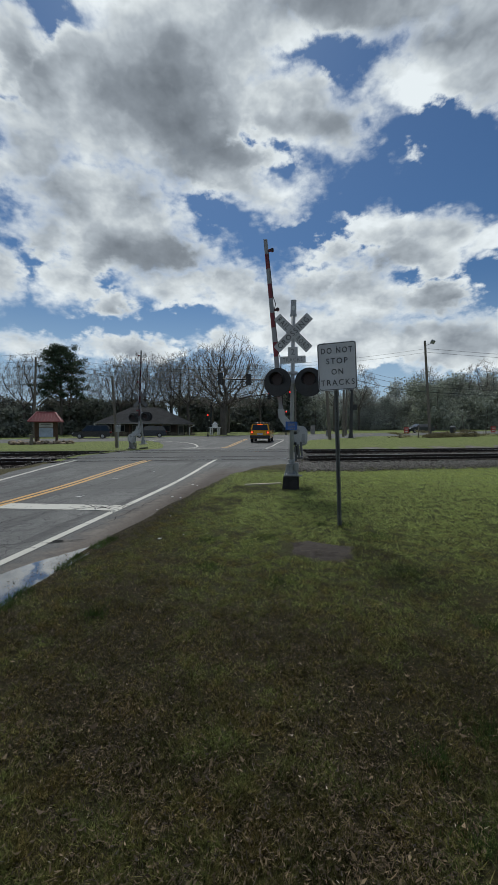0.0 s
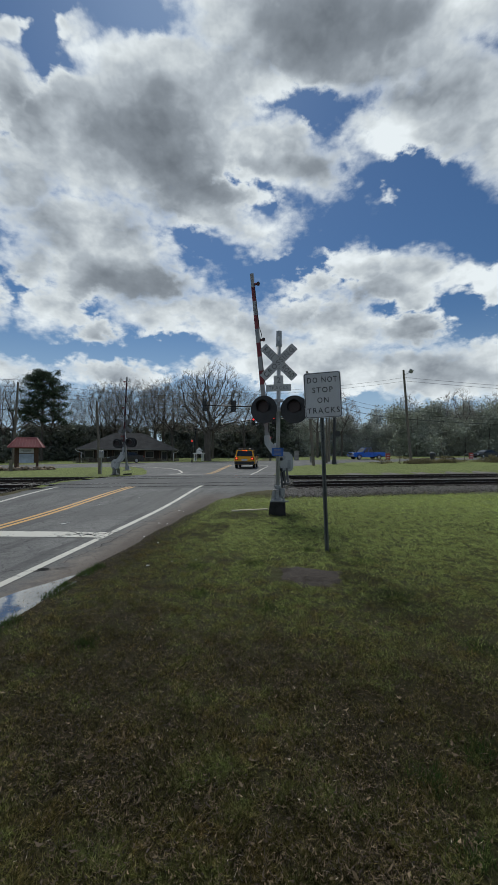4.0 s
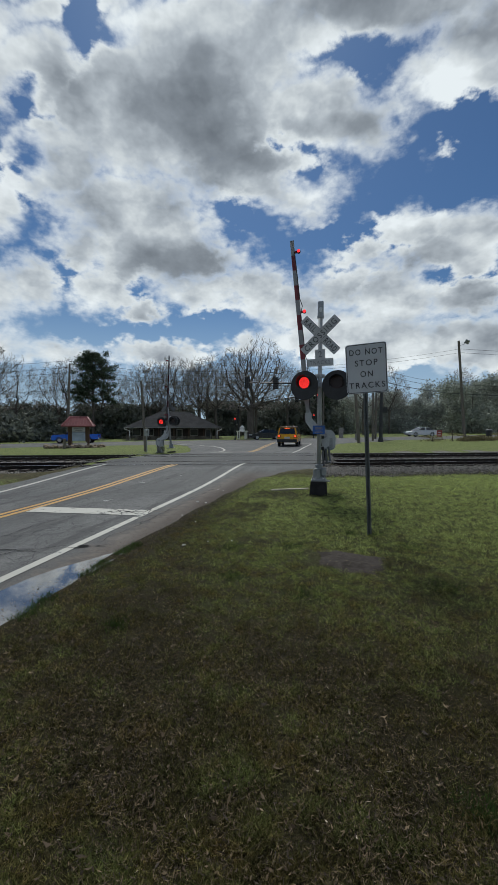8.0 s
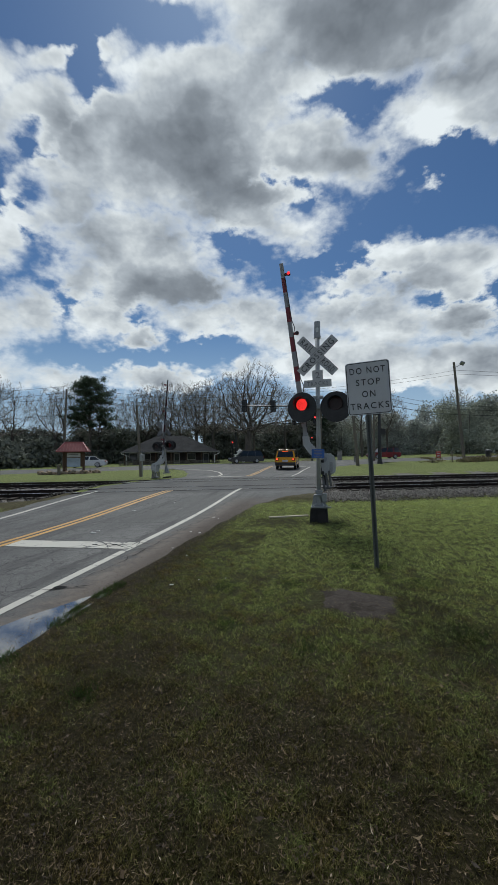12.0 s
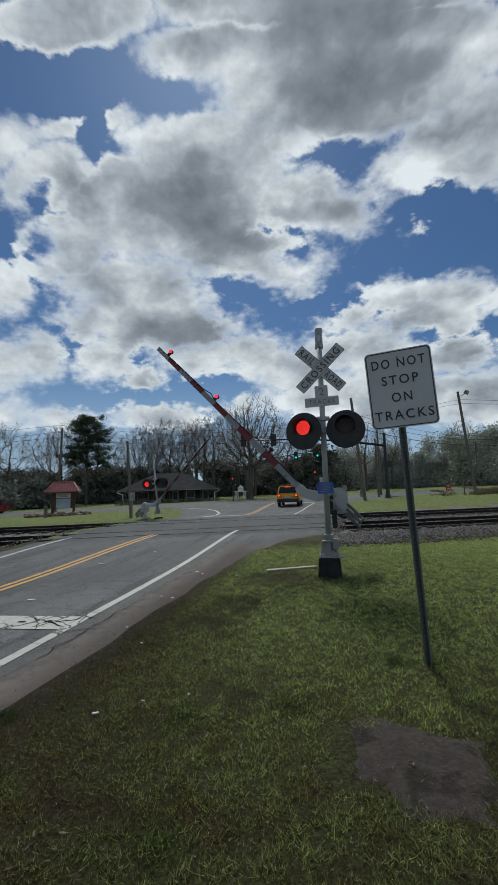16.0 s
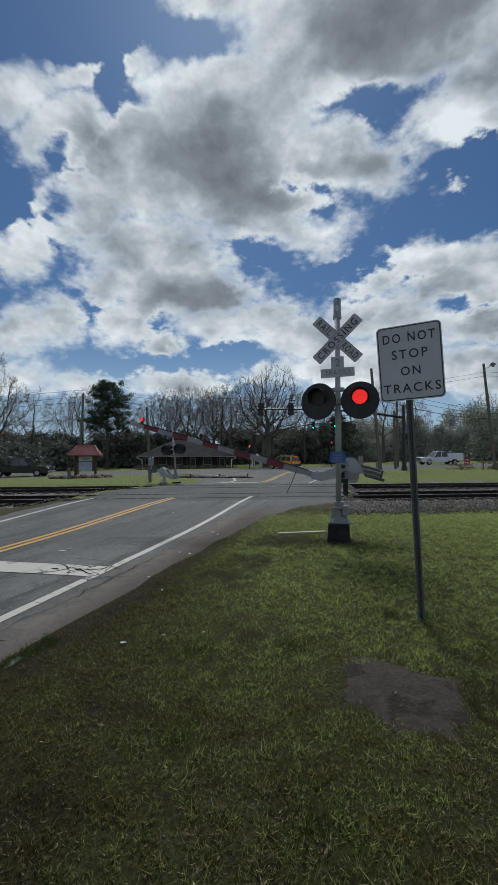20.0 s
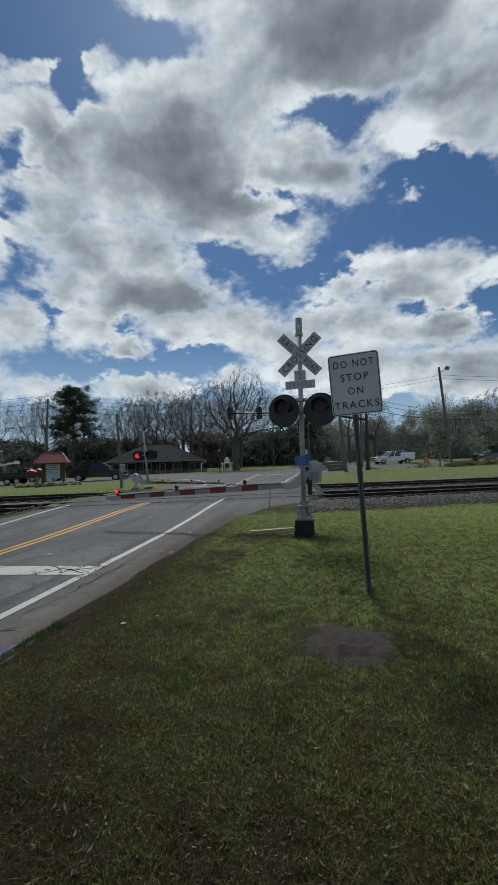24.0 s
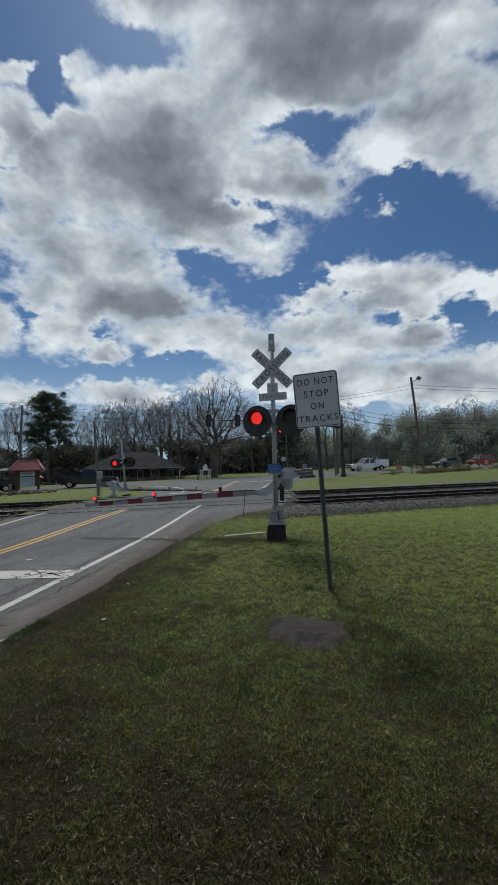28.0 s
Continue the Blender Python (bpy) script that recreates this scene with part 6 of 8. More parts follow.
    box(bm, (0, 0, 1.5), (0.8, 0.8, 0.4), taper=0.8)
    box(bm, (0, 0, 1.75), (0.95, 0.95, 0.08))
    box(bm, (0, 0, 2.0), (0.7, 0.7, 0.4), taper=0.15)
    part("cap", bm, M["white"], g, "white stepped cap")


# ---- trees and woods ----
def grow(seed, height, wide=4.0, base=0.35, trunk=0.3, points=900, lean=0.0, reach=0.42):
    """A bare tree that grows towards points spread through its crown. Returns two lists of tubes: wood and twigs."""
    rng, rs = random.Random(seed), np.random.RandomState(seed)
    lo = height * base
    # the crown: broad shoulders, a rounded and uneven top
    A = []
    lumps = rs.uniform(0.72, 1.12, 9)
    while len(A) < points:
        q = rs.uniform(-1, 1, 3)
        ang = (math.atan2(q[1], q[0]) / (2 * math.pi) % 1) * 9
        lump = lumps[int(ang)] * (1 - ang % 1) + lumps[(int(ang) + 1) % 9] * (ang % 1)
        f = (q[2] + 1) / 2
        girth = (math.sin(math.pi * min(1, f * 0.78 + 0.2)) ** 0.7) * lump
        if q[0] ** 2 + q[1] ** 2 < girth ** 2 and f < lump * 1.02:
            A.append((q[0] * wide + lean * f, q[1] * wide, lo + f * (height - lo)))
    A = np.array(A)
    step = height * 0.026
    P, parent = [np.array((0.0, 0.0, -0.3))], [-1]
    while P[-1][2] < lo * 0.9:
        P.append(P[-1] + np.array((rng.gauss(0, 0.05) * step + 0.1 * lean * step / height, rng.gauss(0, 0.05) * step, step)))
        parent.append(len(P) - 2)
    near = np.full(len(A), 1e9)
    who = np.zeros(len(A), int)
    fresh = 0
    for _ in range(90):
        new_ = np.array(P[fresh:])
        if len(new_):
            D = np.linalg.norm(A[:, None] - new_[None], axis=2)
            i = D.argmin(1)
            m = D[np.arange(len(A)), i]
            closer = m < near
            near[closer], who[closer] = m[closer], i[closer] + fresh
        fresh = len(P)
        live = near > step * 1.15
        A, near, who = A[live], near[live], who[live]
        hit = near < height * reach
        if not hit.any():
            break
        for k in np.unique(who[hit]):
            v = A[hit & (who == k)] - P[k]
            v = (v / np.linalg.norm(v, axis=1, keepdims=True)).sum(0)
            v = v / max(1e-6, np.linalg.norm(v)) + rs.normal(0, 0.2, 3) + np.array((0, 0, 0.06))
            P.append(P[k] + v / np.linalg.norm(v) * step)
            parent.append(k)
    n = len(P)
    kids = [[] for _ in range(n)]
    for i in range(1, n):
        kids[parent[i]].append(i)
    power, r = 2.0, [0.0] * n
    for i in range(n - 1, -1, -1):
        r[i] = 0.011 if not kids[i] else sum(r[c] ** power for c in kids[i]) ** (1 / power)
    k = trunk / r[0]
    r = [max(0.009, x * k * (1.0 if x * k > 0.05 else 0.8)) for x in r]
    wood, fine = [], []
    todo = [(0, None)]
    while todo:
        i, before = todo.pop()
        chain = ([before] if before is not None else []) + [i]
        while kids[i]:
            best = max(kids[i], key=lambda c: r[c])
            todo += [(c, i) for c in kids[i] if c != best]
            i = best
            chain.append(i)
        thick = r[chain[1]] if len(chain) > 1 else r[chain[0]]
        pts = [Vector(P[c]) for c in chain]
        rs_ = [min(r[c], thick) for c in chain]
        if before is None:
            rs_ = [x * (1.35 if j == 0 else 1.1 if j == 1 else 1.0) for j, x in enumerate(rs_)]
        (wood if thick > 0.045 else fine).append((pts, rs_, 7 if thick > 0.15 else 5 if thick > 0.045 else 3))
        # twigs along the outer part
        for c in chain[len(chain) // 2:]:
            for _ in range(3):
                d = Vector((rng.gauss(0, 1), rng.gauss(0, 1), rng.gauss(0.5, 0.8))).normalized()
                d = (d + (Vector(P[c]) - Vector((0, 0, lo * 1.2))).normalized() * 0.9).normalized()
                p0 = Vector(P[c])
                p1 = p0 + d * step * rng.uniform(0.5, 1.0)
                p2 = p1 + (d + Vector((rng.gauss(0, 0.3), rng.gauss(0, 0.3), 0.25))).normalized() * step * rng.uniform(0.4, 0.9)
                fine.append(([p0, p1, p2], [0.011, 0.009, 0.007], 3))
    return wood, fine


def tubes_mesh(tubes, least=0.0):
    V_, F_ = [], []
    for pts, rs, seg in tubes:
        base = len(V_)
        for i, p in enumerate(pts):
            d = (pts[min(i + 1, len(pts) - 1)] - pts[max(i - 1, 0)]).normalized()
            a = d.orthogonal().normalized()
            b = d.cross(a)
            r = max(rs[i], least)
            for k in range(seg):
                t = 2 * math.pi * k / seg
                V_.append(p + a * (math.cos(t) * r) + b * (math.sin(t) * r))
        for i in range(len(pts) - 1):
            for k in range(seg):
                j = (k + 1) % seg
                F_.append((base + i * seg + k, base + i * seg + j, base + (i + 1) * seg + j, base + (i + 1) * seg + k))
    return [tuple(v) for v in V_], np.array(F_)


def bare_tree(seed, height, m, label, least=0.014, twig="twig", leaves=0, leaf="buds", **kw):
    t = thing("tree", m, label, "tree", "bare trees")
    wood, fine = grow(seed, height, **kw)
    v, f = tubes_mesh(wood, least * 1.5)
    raw("trunk", v, f, M["bark"], t, "grey-brown trunk and limbs", True)
    v, f = tubes_mesh(fine, least)
    raw("crown", v, f, M[twig], t, "fine leafless twigs")
    if leaves:
        rs = np.random.RandomState(seed)
        tips = np.array([tuple(pts[-1]) for pts, _, _ in fine])
        pick = tips[rs.randint(0, len(tips), leaves)] + rs.normal(0, 0.22, (leaves, 3))
        v, f = leaf_quads(pick, 0.07, 0.14, rs)
        tagged(raw("buds", v, f, M[leaf], t), "sparse young leaves", kind="stuff")
    return t


def leaf_quads(P, lo, hi, rs, flat=0.0):
    n = len(P)
    a = rs.normal(0, 1, (n, 3)); a /= np.linalg.norm(a, axis=1, keepdims=True)
    b = np.cross(a, rs.normal(0, 1, (n, 3))); b /= np.linalg.norm(b, axis=1, keepdims=True)
    s = rs.uniform(lo, hi, (n, 1))
    v = np.stack([P - a * s, P + b * s * 0.6, P + a * s, P - b * s * 0.6], 1).reshape(-1, 3)
    return v, np.arange(4 * n).reshape(n, 4)


def pine(m, height, label, seed=5, leaf="needle"):
    t = thing("pine_tree", m, label, "tree")
    rng, rs = random.Random(seed), np.random.RandomState(seed)
    tubes = [([Vector((0, 0, -0.3)), Vector((0.1, 0, height * 0.5)), Vector((0.0, 0.1, height * 0.98))], [0.3, 0.2, 0.05], 8)]
    P = []
    for k in range(104):
        f = 0.4 + 0.59 * (k + rng.random()) / 104
        z = height * f
        a = rng.uniform(0, 2 * math.pi)
        ln = height * 0.29 * math.sqrt(max(0.02, 1 - ((f - 0.56) / 0.45) ** 2)) * rng.uniform(0.5, 1.08)
        ln = max(0.6, ln)
        e = Vector((math.cos(a) * ln, math.sin(a) * ln, z + ln * rng.uniform(0.05, 0.45)))
        s0 = Vector((0, 0, z))
        tubes.append(([s0, s0.lerp(e, 0.5) + Vector((0, 0, 0.1)), e], [0.07, 0.045, 0.02], 4))
        for c in range(5):
            q = s0.lerp(e, rng.uniform(0.5, 1.05)) + Vector((rng.gauss(0, 0.25), rng.gauss(0, 0.25), rng.gauss(0.1, 0.2)))
            P.append(np.array(q) + rs.normal(0, 1, (60, 3)) * np.array((0.33, 0.33, 0.17)))
    v, f = tubes_mesh(tubes)
    raw("trunk", v, f, M["bark"], t, "straight brown trunk", True)
    v, f = leaf_quads(np.concatenate(P), 0.06, 0.14, rs)
    raw("crown", v, f, M[leaf], t, "dark needle clumps with gaps")
    return t


def copse(name, centres, label, seed, leaf, n=420, size=(0.16, 0.34)):
    """Distant woods: stems and ragged crowns of many small leaves, as one mass."""
    rs = np.random.RandomState(seed)
    P, tubes = [], []
    for x, y, h, w in centres:
        z0 = land(x, y)
        for k in range(rs.randint(5, 9)):
            a, rr = rs.uniform(0, 2 * np.pi), w * np.sqrt(rs.rand()) * 0.8
            c = np.array((x + np.cos(a) * rr, y + np.sin(a) * rr, z0 + h * rs.uniform(0.12, 0.86)))
            r = np.array((w * rs.uniform(0.3, 0.5), w * rs.uniform(0.3, 0.5), h * rs.uniform(0.1, 0.2)))
            P.append(c + rs.normal(0, 0.55, (n // 6, 3)) * r)
        tubes.append(([Vector((x, y, z0 - 0.3)), Vector((x + rs.normal(0, 0.3), y, z0 + h * 0.75))], [0.16, 0.05], 4))
        under = np.stack([x + rs.normal(0, w * 0.6, n // 5), y + rs.normal(0, w * 0.5, n // 5), z0 + h * 0.35 * rs.rand(n // 5)], 1)
        P.append(under)
    v, f = leaf_quads(np.concatenate(P), size[0], size[1], rs)
    t = thing(name, Matrix(), label, "woods", kind="stuff")
    raw("foliage", v, f, M[leaf], t)
    v, f = tubes_mesh(tubes)
    raw("stems", v, f, M["bark"], t)


def place_trees():
    rng = random.Random(11)
    bare_tree(21, 17.2, pose(-13.8, 57.5, land(-13.8, 57.5), 0, 0, 40), "large spreading bare oak with a thick dark trunk", 0.012, "twig", 0, "buds", wide=8.2, base=0.27, trunk=0.62, points=1700)
    kinds = [bare_tree(31 + k, 16.5, pose(-36 + 5 * k, 71, -0.2, 0, 0, 77 * k), "tall bare tree with fine twigs", 0.012, "twig", 0, "buds", wide=4.8 + 0.8 * k, base=0.34, trunk=0.27, points=900, reach=0.26) for k in range(3)]
    spots = [(-31.5, 67), (-22.5, 66.5), (-20.5, 79), (-30, 78), (-27, 70), (-16.5, 76), (-10, 80), (-38, 70), (-47, 66), (-52, 62), (-57, 66), (-49, 72), (-6.5, 84), (-43, 76), (-62, 60), (-66, 52)]
    for i, (x, y) in enumerate(spots):
        copy_thing(kinds[i % 3], pose(x, y, land(x, y), 0, 0, rng.uniform(0, 360)))
    bare_tree(51, 14.5, pose(-42.3, 31.4, land(-42, 31), 0, 0, 10), "bare roadside tree with spreading limbs", 0.012, wide=6.2, base=0.22, trunk=0.36, points=800, lean=1.5)
    pine(pose(-45.5, 61, land(-45, 61)), 16.2, "tall dark pine with clumped needles", 15)
    # dark evergreens and thickets behind the street
    c1 = [(rng.uniform(-95, -36), rng.uniform(66, 84), rng.uniform(5.5, 9.0), rng.uniform(3, 5)) for _ in range(60)]
    c1 += [(rng.uniform(-90, -46), rng.uniform(44, 60), rng.uniform(3, 5), rng.uniform(3, 4.5)) for _ in range(12)]
    copse("thicket", c1, "dark evergreen thicket behind the street", 2, "leaf", 2400, (0.22, 0.46))
    c2 = [(rng.uniform(-34, 0), rng.uniform(84, 100), rng.uniform(6, 10.0), rng.uniform(3, 5)) for _ in range(34)]
    copse("thicket", c2, "mixed evergreen thicket behind the oak", 3, "leaf", 2400, (0.22, 0.46))
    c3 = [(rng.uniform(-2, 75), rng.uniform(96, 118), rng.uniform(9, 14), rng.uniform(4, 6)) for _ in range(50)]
    copse("woodland_edge", c3, "woodland edge of mixed trees with haze painted in", 4, "leaf_far", 4400, (0.17, 0.34))
    c4 = [(rng.uniform(24, 80), rng.uniform(84, 100), rng.uniform(9, 13.5), rng.uniform(4, 6)) for _ in range(24)]
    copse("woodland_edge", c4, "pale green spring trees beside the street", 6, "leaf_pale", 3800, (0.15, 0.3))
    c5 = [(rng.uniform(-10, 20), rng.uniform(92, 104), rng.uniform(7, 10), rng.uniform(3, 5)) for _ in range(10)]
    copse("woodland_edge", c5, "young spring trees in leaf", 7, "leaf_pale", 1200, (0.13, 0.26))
    pine(pose(-3.5, 88, land(-3, 88)), 10.5, "small dark conifer before the woods", 8)
    # scrub on the bank by the street
    c6 = [(rng.uniform(9, 26), 0, 0, 0) for _ in range(16)]
    c6 = [(x, 33.5 + 0.36 * x + rng.uniform(-0.8, 0.8), rng.uniform(0.45, 0.9), rng.uniform(0.9, 1.5)) for x, *_ in c6]
    copse("scrub", c6, "low brown-green scrub on the bank", 9, "buds", 420, (0.04, 0.09))
    # leafless trees over the woods on the far side
    for x, y in ((6, 78), (13, 92), (30, 96), (40, 90), (52, 96)):
        copy_thing(kinds[int(x) % 3], pose(x, y, land(x, y) - 0.2, 0, 0, rng.uniform(0, 360)))


# ---- vehicles ----
def wheels(t, xs, half, r, w=0.2):
    for x in xs:
        for s in (-1, 1):
            m = pose(x, s * (half - w / 2), r)
            bm = bmesh.new()
            rod(bm, (0, -w / 2, 0), (0, w / 2, 0), r, r, 24)
            bmesh.ops.bevel(bm, geom=[e for e in bm.edges if len(e.link_faces) == 2 and any(len(f.verts) > 8 for f in e.link_faces)], offset=0.03, segments=2, affect="EDGES")
            wh = part("wheel", bm, M["rubber"], t, "black tyre", m=m)
            bm = bmesh.new()
            rod(bm, (0, s * (w / 2 + 0.004), 0), (0, s * (w / 2 - 0.03), 0), r * 0.62, r * 0.66, 20)
            for k in range(5):
                a = 2 * math.pi * k / 5
                box(bm, (math.cos(a) * r * 0.3, s * (w / 2 + 0.006), math.sin(a) * r * 0.3), (r * 0.55, 0.02, 0.05), Matrix.Rotation(-a, 3, "Y"))
            part("rim", bm, M["rim"], wh, "alloy rim")


def cabin_parts(t, x0, x1, x2, x3, z0, z1, w0, w1, material, split=None, roof_t=0.05):
    """The greenhouse: rear foot x0, rear top x1, front top x2, front foot x3; half widths at foot and top."""
    bm = bmesh.new()
    lo = [bm.verts.new(p) for p in ((x0, -w0, z0), (x3, -w0, z0), (x3, w0, z0), (x0, w0, z0))]
    hi = [bm.verts.new(p) for p in ((x1, -w1, z1), (x2, -w1, z1), (x2, w1, z1), (x1, w1, z1))]
    for i in range(4):
        j = (i + 1) % 4
        bm.faces.new((lo[i], lo[j], hi[j], hi[i]))
    bm.faces.new(hi); bm.faces.new(lo[::-1])
    bmesh.ops.bevel(bm, geom=bm.edges[:], offset=0.06, segments=2, affect="EDGES")
    part("cabin", bm, material, t, smooth=False)

    def quad(name, a, b, c, d, inset):
        a, b, c, d = (Vector(v) for v in (a, b, c, d))
        mid = (a + b + c + d) / 4
        n = (b - a).cross(d - a).normalized()
        q = []
        for v in (a, b, c, d):
            q.append(v.lerp(mid, inset) + n * 0.012)
        bm = bmesh.new()
        f = [bm.verts.new(v) for v in q]
        g = [bm.verts.new(v - n * 0.03) for v in q]
        bm.faces.new(f)
        for i in range(4):
            j = (i + 1) % 4
            bm.faces.new((f[j], f[i], g[i], g[j]))
        part(name, bm, M["glass"], t)

    quad("windscreen", (x3, -w0, z0), (x3, w0, z0), (x2, w1, z1), (x2, -w1, z1), 0.13)
    quad("rear_window", (x0, w0, z0), (x0, -w0, z0), (x1, -w1, z1), (x1, w1, z1), 0.16)
    cuts = split or [0.0, 0.5, 1.0]
    for s in (-1, 1):
        for f0, f1 in zip(cuts, cuts[1:]):
            a = (x0 + (x3 - x0) * f0, s * w0, z0); b = (x0 + (x3 - x0) * f1, s * w0, z0)
            d = (x1 + (x2 - x1) * f0, s * w1, z1); c = (x1 + (x2 - x1) * f1, s * w1, z1)
            quad("side_window", *((a, b, c, d) if s < 0 else (b, a, d, c)), 0.13)


def hull(t, outline, width, material, bevel=0.07, name="body"):
    bm = bmesh.new()
    plate(bm, outline, width)
    bmesh.ops.bevel(bm, geom=[e for e in bm.edges], offset=bevel, segments=2, affect="EDGES", clamp_overlap=True)
    return part(name, bm, material, t)


def lamp_pair(t, name, x, half, z, size, material, label):
    for s in (-1, 1):
        bm = bmesh.new()
        box(bm, (x, s * half, z), size, bevel=0.02)
        part(name, bm, material, t, label)


def arches(t, xs, half, r, mat):
    for x in xs:
        for s in (-1, 1):
            bm = bmesh.new()
            seg, pr = 12, None
            for k in range(seg + 1):
                a = math.pi * k / seg
                v = [bm.verts.new((x + math.cos(a) * rr, s * (half + 0.012), r + math.sin(a) * rr)) for rr in (r * 1.0, r * 1.18)]
                if pr:
                    bm.faces.new((pr[0], pr[1], v[1], v[0]))
                pr = v
            part("wheel_arch", bm, mat, t)


def sedan(name, label, material, L=4.75, H=1.45, W=1.82, hatch=False):
    t = thing(name, Matrix(), label, "car")
    h = L / 2
    hull(t, [(-h, 0.42), (-h + 0.02, 0.86), (-h + 0.12, 0.98), (-h * 0.62, 1.03), (h * 0.32, 0.98), (h * 0.82, 0.82), (h - 0.06, 0.68), (h, 0.42), (h - 0.12, 0.24), (-h + 0.14, 0.26)], W, material)
    if hatch:
        cabin_parts(t, -h + 0.06, -h + 0.45, h * 0.22, h * 0.52, 0.95, H, W / 2 - 0.06, W / 2 - 0.24, material, [0, 0.32, 0.66, 1])
    else:
        cabin_parts(t, -h * 0.74, -h * 0.42, h * 0.12, h * 0.5, 0.96, H, W / 2 - 0.06, W / 2 - 0.26, material)
    wheels(t, (-h * 0.58, h * 0.6), W / 2, 0.33)
    arches(t, (-h * 0.58, h * 0.6), W / 2, 0.33, M["plastic"])
    lamp_pair(t, "headlight", h - 0.16, W / 2 - 0.24, 0.68, (0.3, 0.34, 0.13), M["lamp_clear"], "clear headlight")
    lamp_pair(t, "tail_light", -h + 0.06, W / 2 - 0.22, 0.84, (0.14, 0.36, 0.15), M["lamp_red"], "red tail light")
    bm = bmesh.new()
    box(bm, (h - 0.02, 0, 0.4), (0.1, W * 0.7, 0.16), bevel=0.02)
    part("grille", bm, M["plastic"], t)
    for s in (-1, 1):
        bm = bmesh.new()
        box(bm, (h * 0.36, s * (W / 2 + 0.06), 1.0), (0.14, 0.18, 0.12), bevel=0.03)
        part("mirror", bm, material, t)
    return t


def pickup(name, label, material, L=5.85, H=1.9, W=1.98, bed=True, tail=None):
    t = thing(name, Matrix(), label, "pickup truck")
    h = L / 2
    hull(t, [(-h * 0.26, 0.5), (-h * 0.26, 1.16), (h * 0.38, 1.17), (h * 0.9, 1.1), (h - 0.03, 0.98), (h, 0.5), (h - 0.1, 0.38), (-h * 0.26, 0.4)], W, material, 0.06)
    cabin_parts(t, -h * 0.25, -h * 0.2, h * 0.18, h * 0.42, 1.12, H, W / 2 - 0.05, W / 2 - 0.2, material, [0, 0.48, 1.0])
    if bed:
        for s in (-1, 1):
            bm = bmesh.new()
            plate(bm, [(-h, 0.55), (-h, 1.2), (-h * 0.27, 1.2), (-h * 0.27, 0.5)], 0.1, Matrix.Translation((0, s * (W / 2 - 0.05), 0)))
            bmesh.ops.bevel(bm, geom=bm.edges[:], offset=0.02, segments=1, affect="EDGES")
            part("bed_side", bm, material, t)
        bm = bmesh.new()
        box(bm, (-h + 0.04, 0, 0.88), (0.08, W - 0.16, 0.64), bevel=0.015)
        part("tailgate", bm, material, t)
        bm = bmesh.new()
        box(bm, (-h * 0.63, 0, 0.62), (h * 0.72, W - 0.2, 0.08))
        part("bed_floor", bm, M["plastic"], t)
    bm = bmesh.new()
    box(bm, (-0.05, 0, 0.46), (L - 0.5, W * 0.55, 0.16))
    part("frame", bm, M["plastic"], t)
    wheels(t, (-h * 0.6, h * 0.64), W / 2, 0.39, 0.26)
    arches(t, (-h * 0.6, h * 0.64), W / 2, 0.39, M["plastic"])
    lamp_pair(t, "headlight", h - 0.08, W / 2 - 0.22, 0.94, (0.2, 0.34, 0.18), M["lamp_clear"], "clear headlight")
    bm = bmesh.new()
    box(bm, (h - 0.03, 0, 0.9), (0.1, W * 0.6, 0.32), bevel=0.02)
    part("grille", bm, M["chrome"], t, "bright grille")
    bm = bmesh.new()
    box(bm, (h + 0.03, 0, 0.56), (0.16, W * 0.96, 0.2), bevel=0.03)
    part("bumper", bm, M["chrome"], t, "bright front bumper")
    if bed:
        lamp_pair(t, "tail_light", -h + 0.02, W / 2 - 0.1, 0.98, (0.08, 0.16, 0.36), M["lamp_red"], "red tail light")
        bm = bmesh.new()
        box(bm, (-h - 0.05, 0, 0.56), (0.14, W * 0.95, 0.18), bevel=0.03)
        part("bumper", bm, M["chrome"], t)
    for s in (-1, 1):
        bm = bmesh.new()
        box(bm, (h * 0.36, s * (W / 2 + 0.12), 1.22), (0.12, 0.24, 0.26), bevel=0.03)
        part("mirror", bm, M["plastic"], t)
    return t


